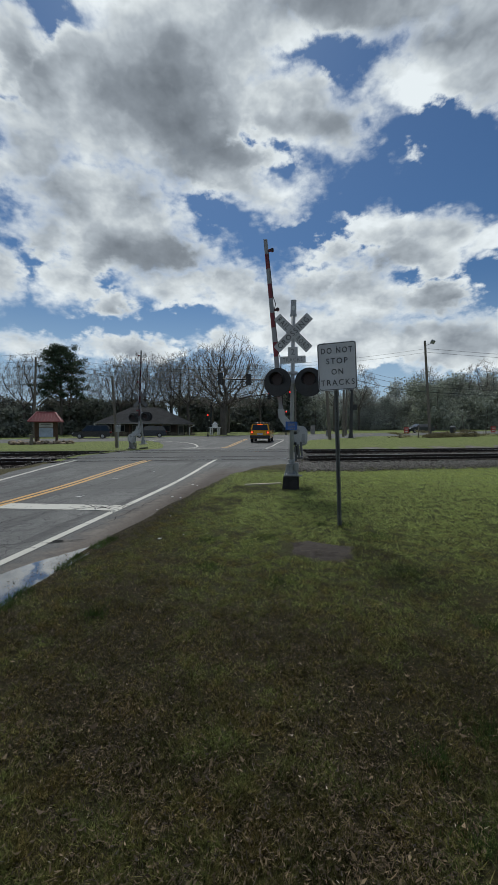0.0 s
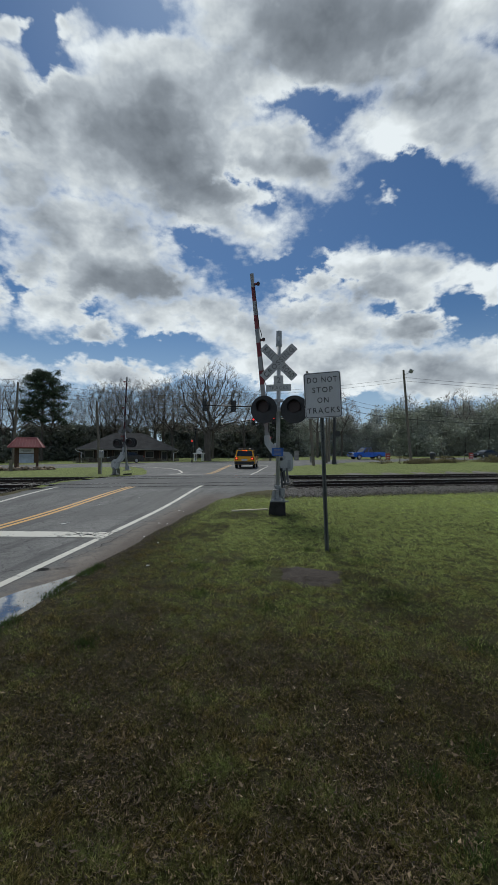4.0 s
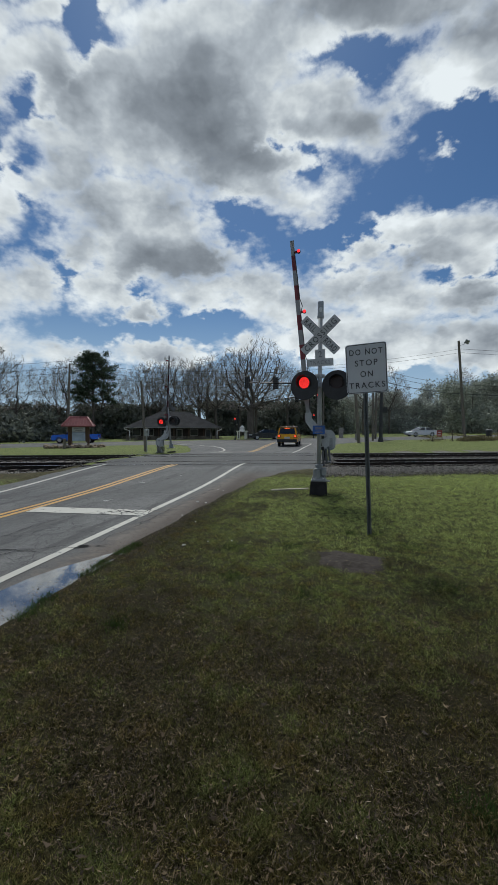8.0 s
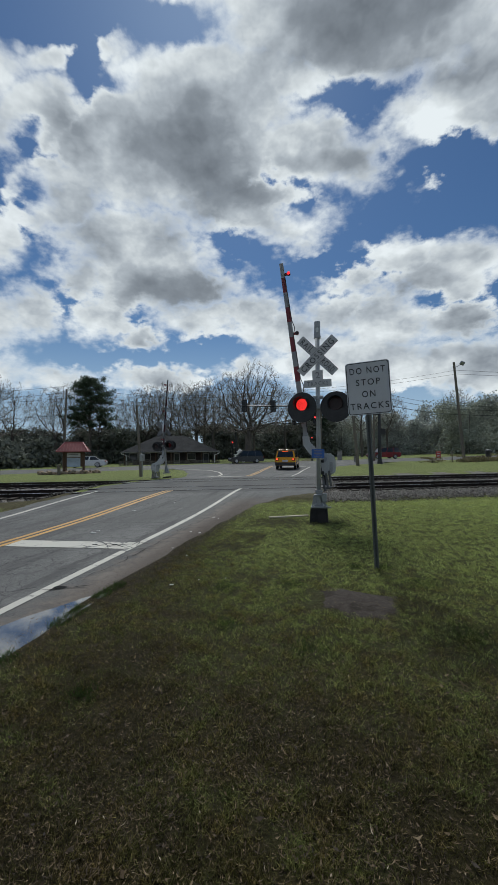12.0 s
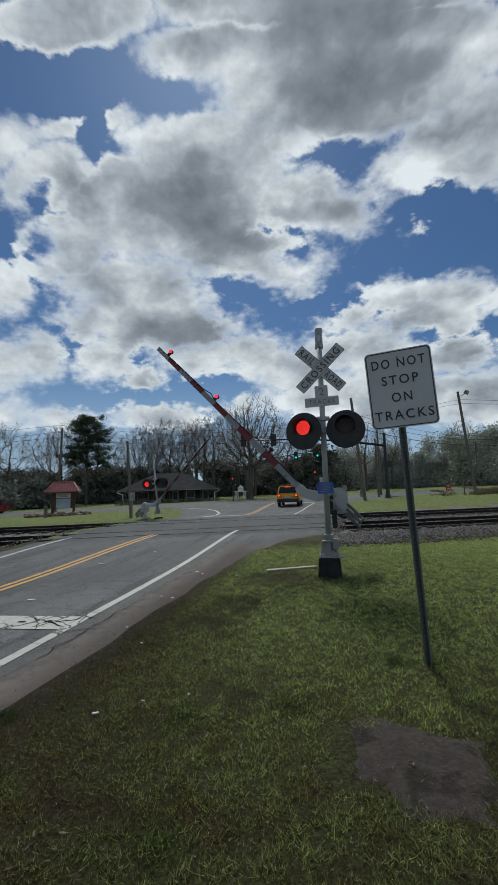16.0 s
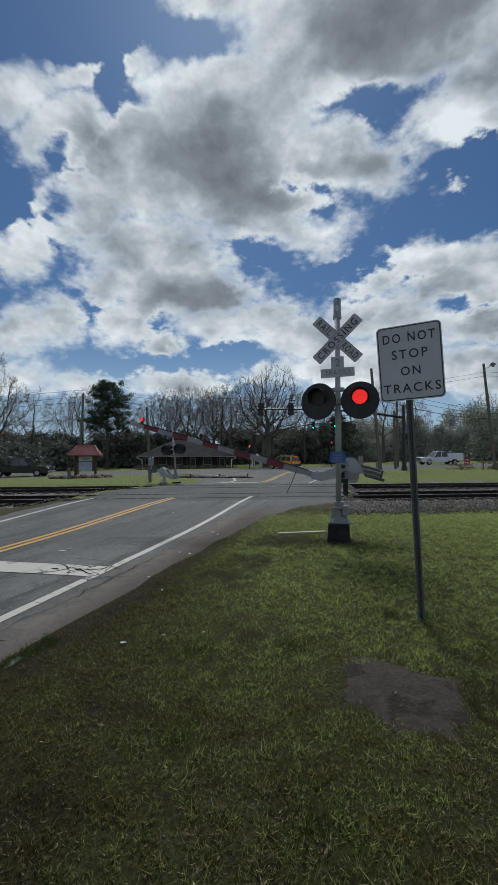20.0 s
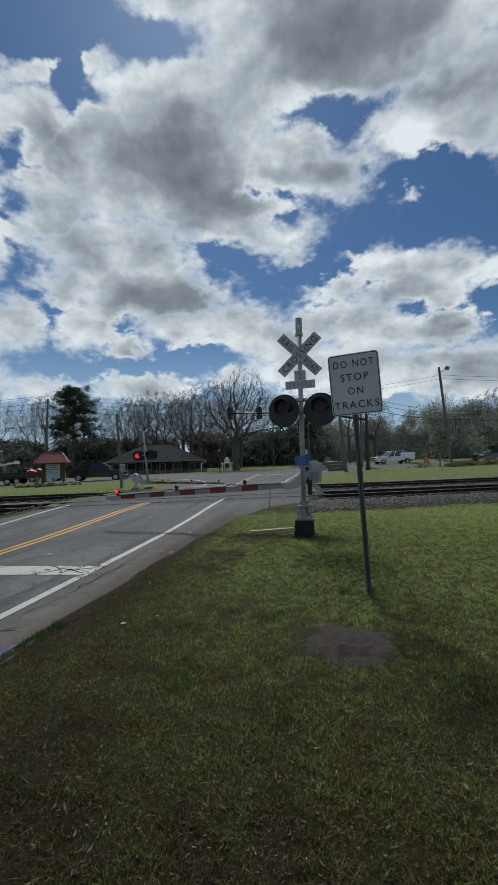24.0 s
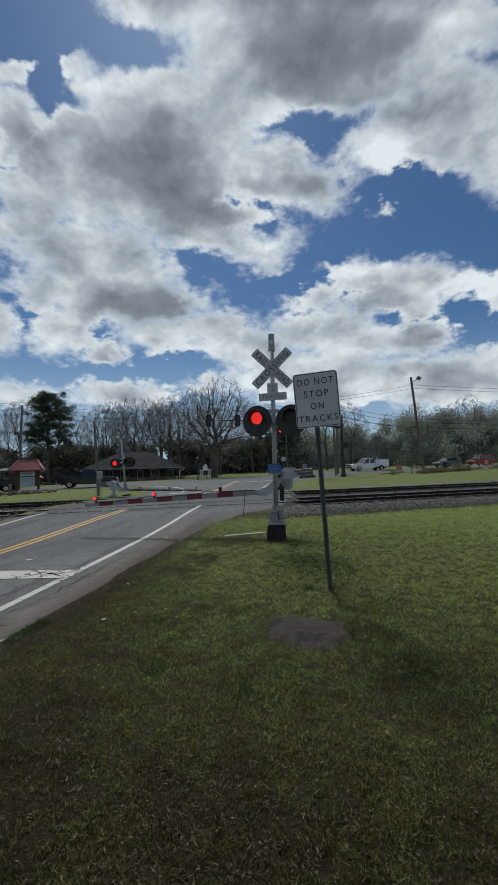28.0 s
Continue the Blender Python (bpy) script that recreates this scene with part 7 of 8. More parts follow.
def jeep():
    """The small yellow box-shaped off-roader; it faces +x."""
    y = car_paint("yellow car paint", (0.72, 0.36, 0.015))
    t = thing("yellow_suv", Matrix(), "small boxy yellow off-roader with a black bumper and roof rack", "car")
    h, W = 2.12, 1.8
    hull(t, [(-h, 0.55), (-h, 0.98), (-h + 0.05, 1.1), (h * 0.45, 1.1), (h * 0.9, 1.02), (h - 0.02, 0.9), (h, 0.55), (h - 0.1, 0.36), (-h + 0.1, 0.36)], W, y, 0.08)
    cabin_parts(t, -h + 0.05, -h + 0.2, h * 0.28, h * 0.5, 1.07, 1.66, W / 2 - 0.05, W / 2 - 0.16, y, [0.03, 0.3, 0.63, 0.97])
    bm = bmesh.new()
    box(bm, (-h + 0.02, 0, 0.52), (0.2, W * 0.98, 0.28), bevel=0.04)
    rb = part("rear_bumper", bm, M["plastic"], t, "black rear bumper")
    bm = bmesh.new()
    box(bm, (h - 0.02, 0, 0.5), (0.2, W * 0.98, 0.28), bevel=0.04)
    part("front_bumper", bm, M["plastic"], t)
    for s in (-1, 1):
        bm = bmesh.new()
        box(bm, (-h - 0.02, s * 0.7, 0.92), (0.1, 0.26, 0.25), bevel=0.03)
        tl = part("tail_light", bm, M["lamp_red"], t, "square red tail light")
        bm = bmesh.new()
        box(bm, (-h - 0.075, s * 0.7, 0.92), (0.012, 0.15, 0.14), bevel=0.004)
        part("lamp", bm, M["tail_on"], tl, "lit lamp")
    bm = bmesh.new()
    box(bm, (-h - 0.01, 0, 0.78), (0.03, 0.5, 0.16))
    part("number_plate", bm, M["sign_old"], t, "pale plate")
    bm = bmesh.new()
    box(bm, (-h + 0.1, 0, 1.6), (0.05, 0.5, 0.03))
    part("brake_light", bm, M["tail_on"], t, "lit high brake light")
    for s in (-1, 1):
        bm = bmesh.new()
        tube(bm, [(-h + 0.4, s * 0.66, 1.66), (-h + 0.45, s * 0.66, 1.74), (0.5, s * 0.66, 1.74), (0.55, s * 0.66, 1.66)], 0.025, 6)
        part("roof_rail", bm, M["plastic"], t)
    for x in (-1.3, 0.1):
        bm = bmesh.new()
        box(bm, (x, 0, 1.77), (0.08, 1.4, 0.04), bevel=0.01)
        part("rack_bar", bm, M["rim"], t)
    bm = bmesh.new()
    plate(bm, [(0.0, 0), (0.16, 0.05), (0.05, 0.12)], 0.03)
    part("antenna_fin", bm, y, t, m=pose(-1.6, 0, 1.66))
    wheels(t, (-1.28, 1.32), W / 2, 0.35, 0.22)
    arches(t, (-1.28, 1.32), W / 2, 0.35, M["plastic"])
    lamp_pair(t, "headlight", h - 0.02, 0.62, 0.88, (0.1, 0.26, 0.24), M["lamp_clear"], "round clear headlight")
    for s in (-1, 1):
        bm = bmesh.new()
        box(bm, (0.75, s * (W / 2 + 0.1), 1.16), (0.12, 0.2, 0.18), bevel=0.03)
        part("mirror", bm, M["plastic"], t)
    return t


def utility_truck():
    w = car_paint("white truck paint", (0.8, 0.8, 0.81))
    t = pickup("service_truck", "white crew-cab service truck with tall side lockers", w, 6.4, 1.95, 2.0, bed=False)
    for s in (-1, 1):
        for k, (a, b) in enumerate(((-3.25, -2.2), (-2.18, -1.5), (-1.48, -0.85))):
            bm = bmesh.new()
            box(bm, ((a + b) / 2, s * 0.8, 1.16 if k != 1 else 1.3), (b - a - 0.02, 0.42, 1.1 if k != 1 else 0.82), bevel=0.02)
            part("tool_box", bm, w, t, "white side locker")
    bm = bmesh.new()
    box(bm, (-2.05, 0, 0.72), (2.4, 1.3, 0.1))
    part("bed_floor", bm, M["plastic"], t)
    bm = bmesh.new()
    box(bm, (-1.4, 0.1, 1.62), (0.9, 0.7, 0.5), bevel=0.05)
    rod(bm, (-2.2, -0.2, 1.35), (-1.9, -0.2, 1.95), 0.2, 0.2, 12)
    part("compressor", bm, surf("dark blue machine", (0.03, 0.07, 0.16), 0.5), t, "dark blue machinery")
    bm = bmesh.new()
    for s in (-1, 1):
        tube(bm, [(-0.82, s * 0.8, 1.4), (-0.82, s * 0.8, 2.1), (-2.3, s * 0.8, 2.1), (-2.3, s * 0.8, 1.4)], 0.03, 6)
    part("ladder_rack", bm, M["blackpole"], t)
    return t


def rig():
    """The black pickup with a flatbed trailer that carries a red machine with a white boom."""
    k = car_paint("black car paint", (0.012, 0.013, 0.016))
    t = pickup("black_pickup", "black crew-cab pickup with chrome grille", k, 6.1, 1.98, 2.05)
    tr = thing("flatbed_trailer", Matrix(), "black flatbed trailer carrying a red machine with a white boom", "trailer")
    bm = bmesh.new()
    box(bm, (0, 0, 0.75), (6.0, 2.2, 0.16))
    box(bm, (3.6, 0, 0.62), (1.4, 0.16, 0.14))
    part("deck", bm, M["plastic"], tr, "black trailer deck")
    for s in (-1, 1):
        bm = bmesh.new()
        rod(bm, (-3, s * 1.08, 1.2), (3, s * 1.08, 1.2), 0.04, 0.04, 6)
        for q in range(7):
            rod(bm, (-3 + q, s * 1.08, 0.8), (-3 + q, s * 1.08, 1.2), 0.035, 0.035, 6)
        box(bm, (0, s * 1.08, 1.0), (6.0, 0.04, 0.5))
        part("side_rail", bm, M["blackpole"], tr)
    wheels(tr, (-1.3, -0.4), 1.1, 0.36, 0.22)
    bm = bmesh.new()
    for q in range(9):
        box(bm, (0.4 + 0.26 * q, 0.3 * math.sin(q * 2.1), 1.25 + 0.12 * math.sin(q * 1.7)), (0.34, 0.8, 0.4), Euler((0.4 * math.sin(q), 0.5 * math.cos(q * 1.3), q)).to_matrix(), bevel=0.05)
    part("machine", bm, M["barrel"], tr, "red machine body")
    bm = bmesh.new()
    tube(bm, [(-3.4, 0.1, 1.2), (-2.9, 0.1, 1.95), (-1.6, 0.1, 2.2), (-0.9, 0.1, 2.3)], [0.1, 0.1, 0.09, 0.08], 8)
    box(bm, (-0.8, 0.1, 2.3), (0.5, 0.4, 0.3), bevel=0.04)
    part("boom", bm, M["white"], tr, "white folded boom")
    return t, tr


# ---- small things ----
def clutter():
    bm = bmesh.new()
    box(bm, (0, 0, 0.035), (1.08, 0.1, 0.04), Euler((0, 0, 0.45)).to_matrix(), bevel=0.006)
    tagged(part("plank", bm, M["board"], m=pose(-1.73, 4.18, 0)), "weathered timber plank lying in the grass", "plank")
    # the sunken slab, its rim under soil and grass
    bm = bmesh.new()
    rings = 7
    mid = bm.verts.new((0, 0, 0.03))
    prev = None
    for r in range(1, rings + 1):
        f = r / rings
        ring = []
        for k in range(36):
            a = 2 * math.pi * k / 36
            q = 1 / max(abs(math.cos(a)) / 0.5, abs(math.sin(a)) / 0.4)
            q *= 0.96 + 0.45 * noise.noise((math.cos(a) * 1.5, math.sin(a) * 1.5, 5)) + 0.16 * noise.noise((math.cos(a) * 5, math.sin(a) * 5, 8)) - 0.28 * smooth(0.0, 0.6, -math.cos(a)) * smooth(0.0, 0.6, -math.sin(a))
            ring.append(bm.verts.new((math.cos(a) * q * f, math.sin(a) * q * f, 0.03 - 0.035 * f ** 4 + 0.008 * noise.noise((f * 5, a * 3, 2)))))
        for k in range(36):
            j = (k + 1) % 36
            bm.faces.new((prev[k], ring[k], ring[j], prev[j]) if prev else (mid, ring[k], ring[j]))
        prev = ring
    tagged(part("slab", bm, M["slab"], m=pose(-0.44, -1.42, 0.0, 0, 0, -10), smooth=True), "soil-covered concrete slab sunk in the grass", "slab", kind="structure")
    for x, y in ((12.9, 47.3), (24.6, 49.6)):
        t = thing("road_work_sign", pose(x, y, land(x, y), 0, 0, 8), "orange-red barricade board with white stripes", "road sign", "barricades")
        bm = bmesh.new()
        box(bm, (0, 0, 0.66), (0.62, 0.06, 0.8), bevel=0.02)
        brd = part("panel", bm, M["barrel"], t, "orange-red panel")
        for z in (0.5, 0.82):
            bm = bmesh.new()
            box(bm, (0, -0.035, z), (0.4, 0.012, 0.12))
            part("stripe", bm, M["sign_white"], brd)
        for s in (-1, 1):
            bm = bmesh.new()
            rod(bm, (s * 0.24, 0, 0), (s * 0.24, 0, 0.4), 0.025, 0.025, 6)
            part("leg", bm, M["plastic"], t)
    for x, y, h in ((12.0, 38.5, 1.2), (21.5, 44.5, 1.1)):
        t = thing("marker_post", pose(x, y, land(x, y)), "grey roadside marker post", "post", "marker posts")
        bm = bmesh.new()
        box(bm, (0, 0, h / 2), (0.09, 0.09, h), bevel=0.01)
        part("post", bm, M["wood"], t)
    t = thing("trash_bin", pose(19.3, 49.0, land(19.3, 49)), "black ribbed trash bin beside the street", "trash bin")
    bm = bmesh.new()
    tube(bm, [(0, 0, 0), (0, 0, 0.3), (0, 0, 0.34), (0, 0, 0.62), (0, 0, 0.66), (0, 0, 0.95)], [0.3, 0.32, 0.35, 0.35, 0.37, 0.37], 16)
    part("barrel", bm, M["plastic"], t)
    bm = bmesh.new()
    tube(bm, [(0, 0, 0.95), (0, 0, 1.08), (0, 0, 1.16)], [0.4, 0.38, 0.15], 16)
    part("lid", bm, M["iron"], t, "dark grey lid")
    t = thing("leaning_post", pose(18.2, 42.0, land(18.2, 42), 4, -12, 0), "thin grey post leaning on the bank", "post")
    bm = bmesh.new()
    rod(bm, (0, 0, -0.2), (0, 0, 2.6), 0.06, 0.05, 8)
    part("post", bm, M["wood"], t)
    for x, y, w, h in ((-1.2, 55.0, 1.3, 1.0), (0.9, 56, 0.7, 1.4), (2.6, 44.6, 0.5, 0.7)):
        t = thing("utility_cabinet", pose(x, y, land(x, y)), "pale grey roadside utility cabinet", "cabinet", "utility cabinets")
        bm = bmesh.new()
        box(bm, (0, 0, h / 2), (w, 0.6, h), bevel=0.03)
        part("body", bm, M["concrete"], t)
        bm = bmesh.new()
        box(bm, (0, 0, h + 0.03), (w + 0.08, 0.68, 0.06), bevel=0.02)
        part("lid", bm, M["trim"], t)
    t = thing("service_sign", pose(-2.3, 54, land(-2.3, 54)), "small white sign on a thin post", "road sign")
    bm = bmesh.new()
    rod(bm, (0, 0, 0), (0, 0, 2.2), 0.03, 0.03, 8)
    part("post", bm, M["galv"], t)
    bm = bmesh.new()
    plate(bm, rounded(0.6, 0.7, 0.04), 0.02, Matrix.Translation((0, -0.04, 2.4)))
    part("panel", bm, M["sign_white"], t)
    t = thing("meter_box", pose(-13.3, 18.8, land(-13.3, 18.8)), "grey electric meter on the pole's foot", "meter box")
    bm = bmesh.new()
    rod(bm, (0, 0, 0), (0, 0, 1.2), 0.035, 0.035, 8)
    box(bm, (0, 0, 1.35), (0.3, 0.2, 0.5), bevel=0.03)
    rod(bm, (0, -0.1, 1.45), (0, -0.2, 1.45), 0.1, 0.1, 14)
    part("box", bm, M["galv"], t)


def scraps():
    """Pale paint chips and paper scraps on the road and its verge: x, y, length, turn."""
    rng = random.Random(8)
    for x, y, l, a in ((-5.69, 1.51, 0.08, 20), (-6.25, 4.33, 0.08, 25), (-5.68, 1.69, 0.04, 40), (-5.62, 5.89, 0.032, 10), (-3.4, 1.86, 0.036, 60), (-3.62, 1.92, 0.03, 10), (-3.45, 0.53, 0.021, 0), (-3.02, 0.08, 0.018, 30), (-2.73, -1.25, 0.03, 25), (-2.1, -0.85, 0.018, 60), (-2.42, -1.06, 0.015, 10), (-3.66, 3.77, 0.042, 20), (-3.48, 3.59, 0.03, 80)):
        z = max(ground_z(x, y), land(x, y) + 0.014 if road_depth(x, y) > 0 else -9) + 0.012
        bm = bmesh.new()
        n = 9
        rim = [(math.cos(2 * math.pi * k / n) * l * rng.uniform(0.7, 1.1), math.sin(2 * math.pi * k / n) * l * 0.3 * rng.uniform(0.6, 1.2)) for k in range(n)]
        lo, hi = ([bm.verts.new((u, v, h + 0.006 * rng.random())) for u, v in rim] for h in (0, 0.006))
        bm.faces.new(lo[::-1]); bm.faces.new(hi)
        for k in range(n):
            bm.faces.new((lo[k], lo[(k + 1) % n], hi[(k + 1) % n], hi[k]))
        tagged(part("scrap", bm, M["white"], m=pose(x, y, z, 0, 0, a)), "small white chip lying on the ground", "litter", "white scraps")


def grass_and_litter():
    rs = np.random.RandomState(3)
    keep = []
    want = 560000
    eye = np.array((-0.75, -6.2))
    while sum(map(len, keep)) < want:
        n = 80000
        r = 0.75 + 17 * rs.rand(n) ** 1.7
        a = np.where(rs.rand(n) < 0.8, rs.uniform(-0.98, 0.68, n), rs.uniform(-math.pi, math.pi, n))
        x, y = eye[0] + r * np.sin(a), eye[1] + r * np.cos(a)
        edge = np.interp(y, *zip(*RIGHT_EDGE))
        s = (y - 15.2 - 0.39 * x) * math.cos(TRACK)
        ok = (x > edge + 0.03 + 0.4 * rs.rand(n)) & (s < -6.1 - 1.7 * rs.rand(n) ** 2) & (y > -9.5)
        sx, sy = x + 0.46, y + 1.42
        ok &= ~((np.abs(sx) < 0.46) & (np.abs(sy) < 0.3))
        # thin where the soil is bare
        bare = np.array([noise.noise((px * 0.55, py * 0.55, 3.0)) + 0.5 * noise.noise((px * 1.9, py * 1.9, 7.0)) for px, py in zip(x[ok], y[ok])])
        near = np.clip((1.5 - y[ok]) / 5.0, 0, 1)
        spot = np.zeros(len(near))
        wob = 0.25 * bare
        for cx, cy, rad in WORN:
            spot = np.maximum(spot, np.clip(1.5 - (np.hypot(x[ok] - cx, y[ok] - cy) + wob) / rad, 0, 1))
        sel = rs.rand(ok.sum()) < np.clip(0.98 - 0.15 * near - 0.7 * np.clip(bare, 0, 1) * near, 0.3, 1) * (1 - 0.55 * spot)
        # tufts a hand wide, with dark gaps between them
        clump = np.array([noise.noise((px * 10, py * 10, 1.7)) + 0.5 * noise.noise((px * 23, py * 23, 5.1)) for px, py in zip(x[ok][sel], y[ok][sel])])
        tuft = rs.rand(len(clump)) < np.clip(0.8 + 1.1 * clump, 0.12, 1)
        keep.append(np.stack([x[ok][sel], y[ok][sel], r[ok][sel], clump], 1)[tuft])
    P = np.concatenate(keep)[:want]
    z = np.array([ground_z(px, py) for px, py, _, _ in P])
    n = len(P)
    far = P[:, 2] / 6.0
    h = rs.uniform(0.012, 0.04, n) * (0.85 + 0.12 * far) * np.clip(1 + 0.7 * P[:, 3], 0.5, 1.6)
    w = rs.uniform(0.0013, 0.0028, n) * (0.95 + 0.5 * far)
    a = rs.uniform(0, 2 * np.pi, n)
    lean = rs.normal(0, 0.8, (n, 2)) * h[:, None]
    base = np.stack([P[:, 0], P[:, 1], z - 0.004], 1)
    side = np.stack([np.cos(a), np.sin(a), 0 * a], 1) * w[:, None]
    tip = base + np.stack([lean[:, 0], lean[:, 1], h], 1)
    v = np.stack([base - side, base + side, tip], 1).reshape(-1, 3)
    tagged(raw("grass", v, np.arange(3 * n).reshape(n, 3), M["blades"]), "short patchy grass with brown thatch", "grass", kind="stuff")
    # taller dark green tufts at the water's edge and in the turf
    n = 5200
    y = rs.uniform(-6.5, -1.2, n)
    x = np.interp(y, *zip(*RIGHT_EDGE)) + 0.02 + 0.16 * rs.rand(n) ** 1.6
    lump = np.sin(y * 7.0) + np.sin(y * 17 + 1) * 0.7 > -0.3
    x, y = x[lump], y[lump]
    for cx, cy, r, k in ((-2.45, -3.55, 0.09, 260), (-1.75, -2.2, 0.13, 200), (0.05, -4.72, 0.1, 240), (0.42, -4.45, 0.12, 260), (0.1, -5.1, 0.08, 160), (-0.9, -2.6, 0.16, 240), (-2.0, -1.2, 0.18, 260), (0.6, -2.0, 0.2, 300), (-1.2, -0.9, 0.2, 260), (1.0, -3.2, 0.16, 240), (0.5, -0.6, 0.2, 260), (-0.3, 0.05, 0.12, 160), (0.08, 0.05, 0.1, 160)):
        x = np.append(x, cx + rs.normal(0, r * 0.6, k)); y = np.append(y, cy + rs.normal(0, r * 0.6, k))
    n = len(x)
    z = np.array([ground_z(px, py) for px, py in zip(x, y)])
    h = rs.uniform(0.03, 0.075, n)
    a = rs.uniform(0, 2 * np.pi, n)
    base = np.stack([x, y, z - 0.004], 1)
    side = np.stack([np.cos(a), np.sin(a), 0 * a], 1) * 0.0026
    tip = base + np.stack([rs.normal(0, 0.5, n) * h, rs.normal(0, 0.5, n) * h, h], 1)
    tagged(raw("weed_tufts", np.stack([base - side, base + side, tip], 1).reshape(-1, 3), np.arange(3 * n).reshape(n, 3), M["tuft"]), "green weed tufts along the puddle and in the turf", "weeds", kind="stuff")
    # dry leaves and clippings
    n = 120000
    r = 0.8 + 10 * rs.rand(n) ** 1.25
    a = np.where(rs.rand(n) < 0.85, rs.uniform(-0.98, 0.68, n), rs.uniform(-math.pi, math.pi, n))
    x, y = eye[0] + r * np.sin(a), eye[1] + r * np.cos(a)
    ok = x > np.interp(y, *zip(*RIGHT_EDGE)) - 0.25
    patch = np.sin(x * 2.3 + 1) * np.sin(y * 1.9 + x) + 0.6 * np.sin(x * 5.1 + 2 * y) > -0.15
    ok &= rs.rand(n) < np.clip((1.4 - y - 0.5 * x) / 4.5, 0.035, 1) * (0.55 + 0.45 * patch) * 0.8
    x, y = x[ok], y[ok]
    n = len(x)
    z = np.array([max(ground_z(px, py), land(px, py) + 0.012 if road_depth(px, py) > 0 else -9) for px, py in zip(x, y)]) + rs.uniform(0.002, 0.03, n)
    L_ = rs.uniform(0.004, 0.014, n) * (1 + 0.9 * (rs.rand(n) < 0.06))
    straw = rs.rand(n) < 0.6
    L_ = np.where(straw, L_ * 1.7, L_)
    W_ = np.where(straw, rs.uniform(0.0009, 0.0018, n), np.maximum(0.0012, L_ * rs.uniform(0.12, 0.4, n)))
    a = rs.uniform(0, 2 * np.pi, n)
    d = np.stack([np.cos(a), np.sin(a), rs.normal(0, 0.3, n)], 1)
    s = np.stack([-np.sin(a), np.cos(a), rs.normal(0, 0.5, n)], 1)
    c = np.stack([x, y, z], 1)
    curl = np.array((0, 0, 1.0)) * (L_ * rs.uniform(-0.1, 0.6, n))[:, None]
    v = np.stack([c - d * L_[:, None] + curl, c + s * W_[:, None], c + d * L_[:, None] + curl, c - s * W_[:, None]], 1).reshape(-1, 3)
    m, N, L, p = nodes_of("leaf litter")
    isl = N.new("ShaderNodeNewGeometry").outputs["Random Per Island"]
    L.new(ramp_node(N, L, isl, [(0, (0.02, 0.012, 0.006)), (0.5, (0.07, 0.044, 0.02)), (0.88, (0.14, 0.096, 0.046)), (0.985, (0.2, 0.145, 0.08)), (1, (0.45, 0.38, 0.28))]), p.inputs["Base Color"])
    p.inputs["Roughness"].default_value = 0.8
    tagged(raw("leaf_litter", v, np.arange(4 * n).reshape(n, 4), m), "dry leaves and clippings on the grass", "leaf litter", kind="stuff")


# ---- assemble ----
build_ground()
build_roads()
build_markings()
build_puddle()
build_cracks()
near_signal, near_lenses = crossing_signal(pose(-0.94, 3.82, 0), "silver railway crossing signal with crossbuck and flashing lights", True)
far_signal, far_lenses_ = crossing_signal(pose(-10.72, 17.1, 0.02, 0, 5.0, 180), "weathered railway crossing signal facing the other way", False)
near_gate, near_arm, near_pivot, near_lamps = gate(pose(-0.82, 4.4, 0), "silver railway gate with a red and white boom", True)
far_gate, far_arm, far_pivot, far_lamps = gate(pose(-11.35, 16.9, 0.0, 0, 0, 180), "silver railway gate with a red and white boom beyond the tracks", False)
stop_sign_plate()
far_heads = traffic_signals()
wood_pole(-13.7, 19.4, 5.05, 0.11, "grey weathered utility pole beside the far gate", (0, -3.5))
wood_pole(-40.5, 46.8, 12.0, 0.2, "tall wooden utility pole behind the notice board", (0, 2.5))
POLE_R = (16.8, 50.3)
lamp_pole = wood_pole(*POLE_R, 12.9, 0.21, "tall wooden pole with a floodlight", (0, -4.6))
bm = bmesh.new()
tube(bm, [(0, 0, 12.2), (0.5, -0.1, 12.35), (0.8, -0.15, 12.5)], 0.035, 6)
box(bm, (0.95, -0.2, 12.62), (0.55, 0.35, 0.5), Euler((0.5, 0.5, 0)).to_matrix(), bevel=0.06)
part("floodlight", bm, M["galv"], lamp_pole, "grey floodlight on a bracket")
wood_pole(2.1, 34.0, 9.8, 0.17, "leaning wooden utility pole by the street", (0, -4.4))
wood_pole(4.3, 42.5, 6.6, 0.15, "wooden utility pole by the signal", (0, -0.5))
wood_pole(5.1, 47.3, 8.4, 0.15, "wooden utility pole beyond the signal", (0, 0))
wood_pole(-1.9, 58, 8.5, 0.13, "thin far utility pole", (0, 0), arms=((7.9, 1.0),))
kiosk()
depot()
for k, (za, zb, sag) in enumerate(((12.4, 11.2, 1.2), (11.4, 10.2, 1.3), (10.6, 9.6, 1.2), (8.0, 7.0, 0.9))):
    cable("overhead_cable", (-40.5, 46.8, za - 0.6), (-90, 30, zb - 0.5), sag, 0.018)
    cable("overhead_cable", (-40.5, 46.8, za - 0.6), (2.1, 66.0, zb - 0.4), sag, 0.018)
for za, zb, sag in ((12.3, 11.5, 0.8), (11.8, 11.2, 0.8)):
    cable("overhead_cable", (16.0, 50.3, za), (80, 66, zb + 0.5), sag, 0.018)
    cable("overhead_cable", (16.0, 50.3, za), (-20, 44, zb - 2.2), sag, 0.014)
for zz, r in ((6.4, 0.03), (7.1, 0.02), (7.6, 0.015)):
    cable("overhead_cable", (2.1, 34.0, zz + 0.6), (16, 50.4, zz), 0.35, r)
    cable("overhead_cable", (16, 50.4, zz), (70, 62, zz + 0.4), 0.8, r)
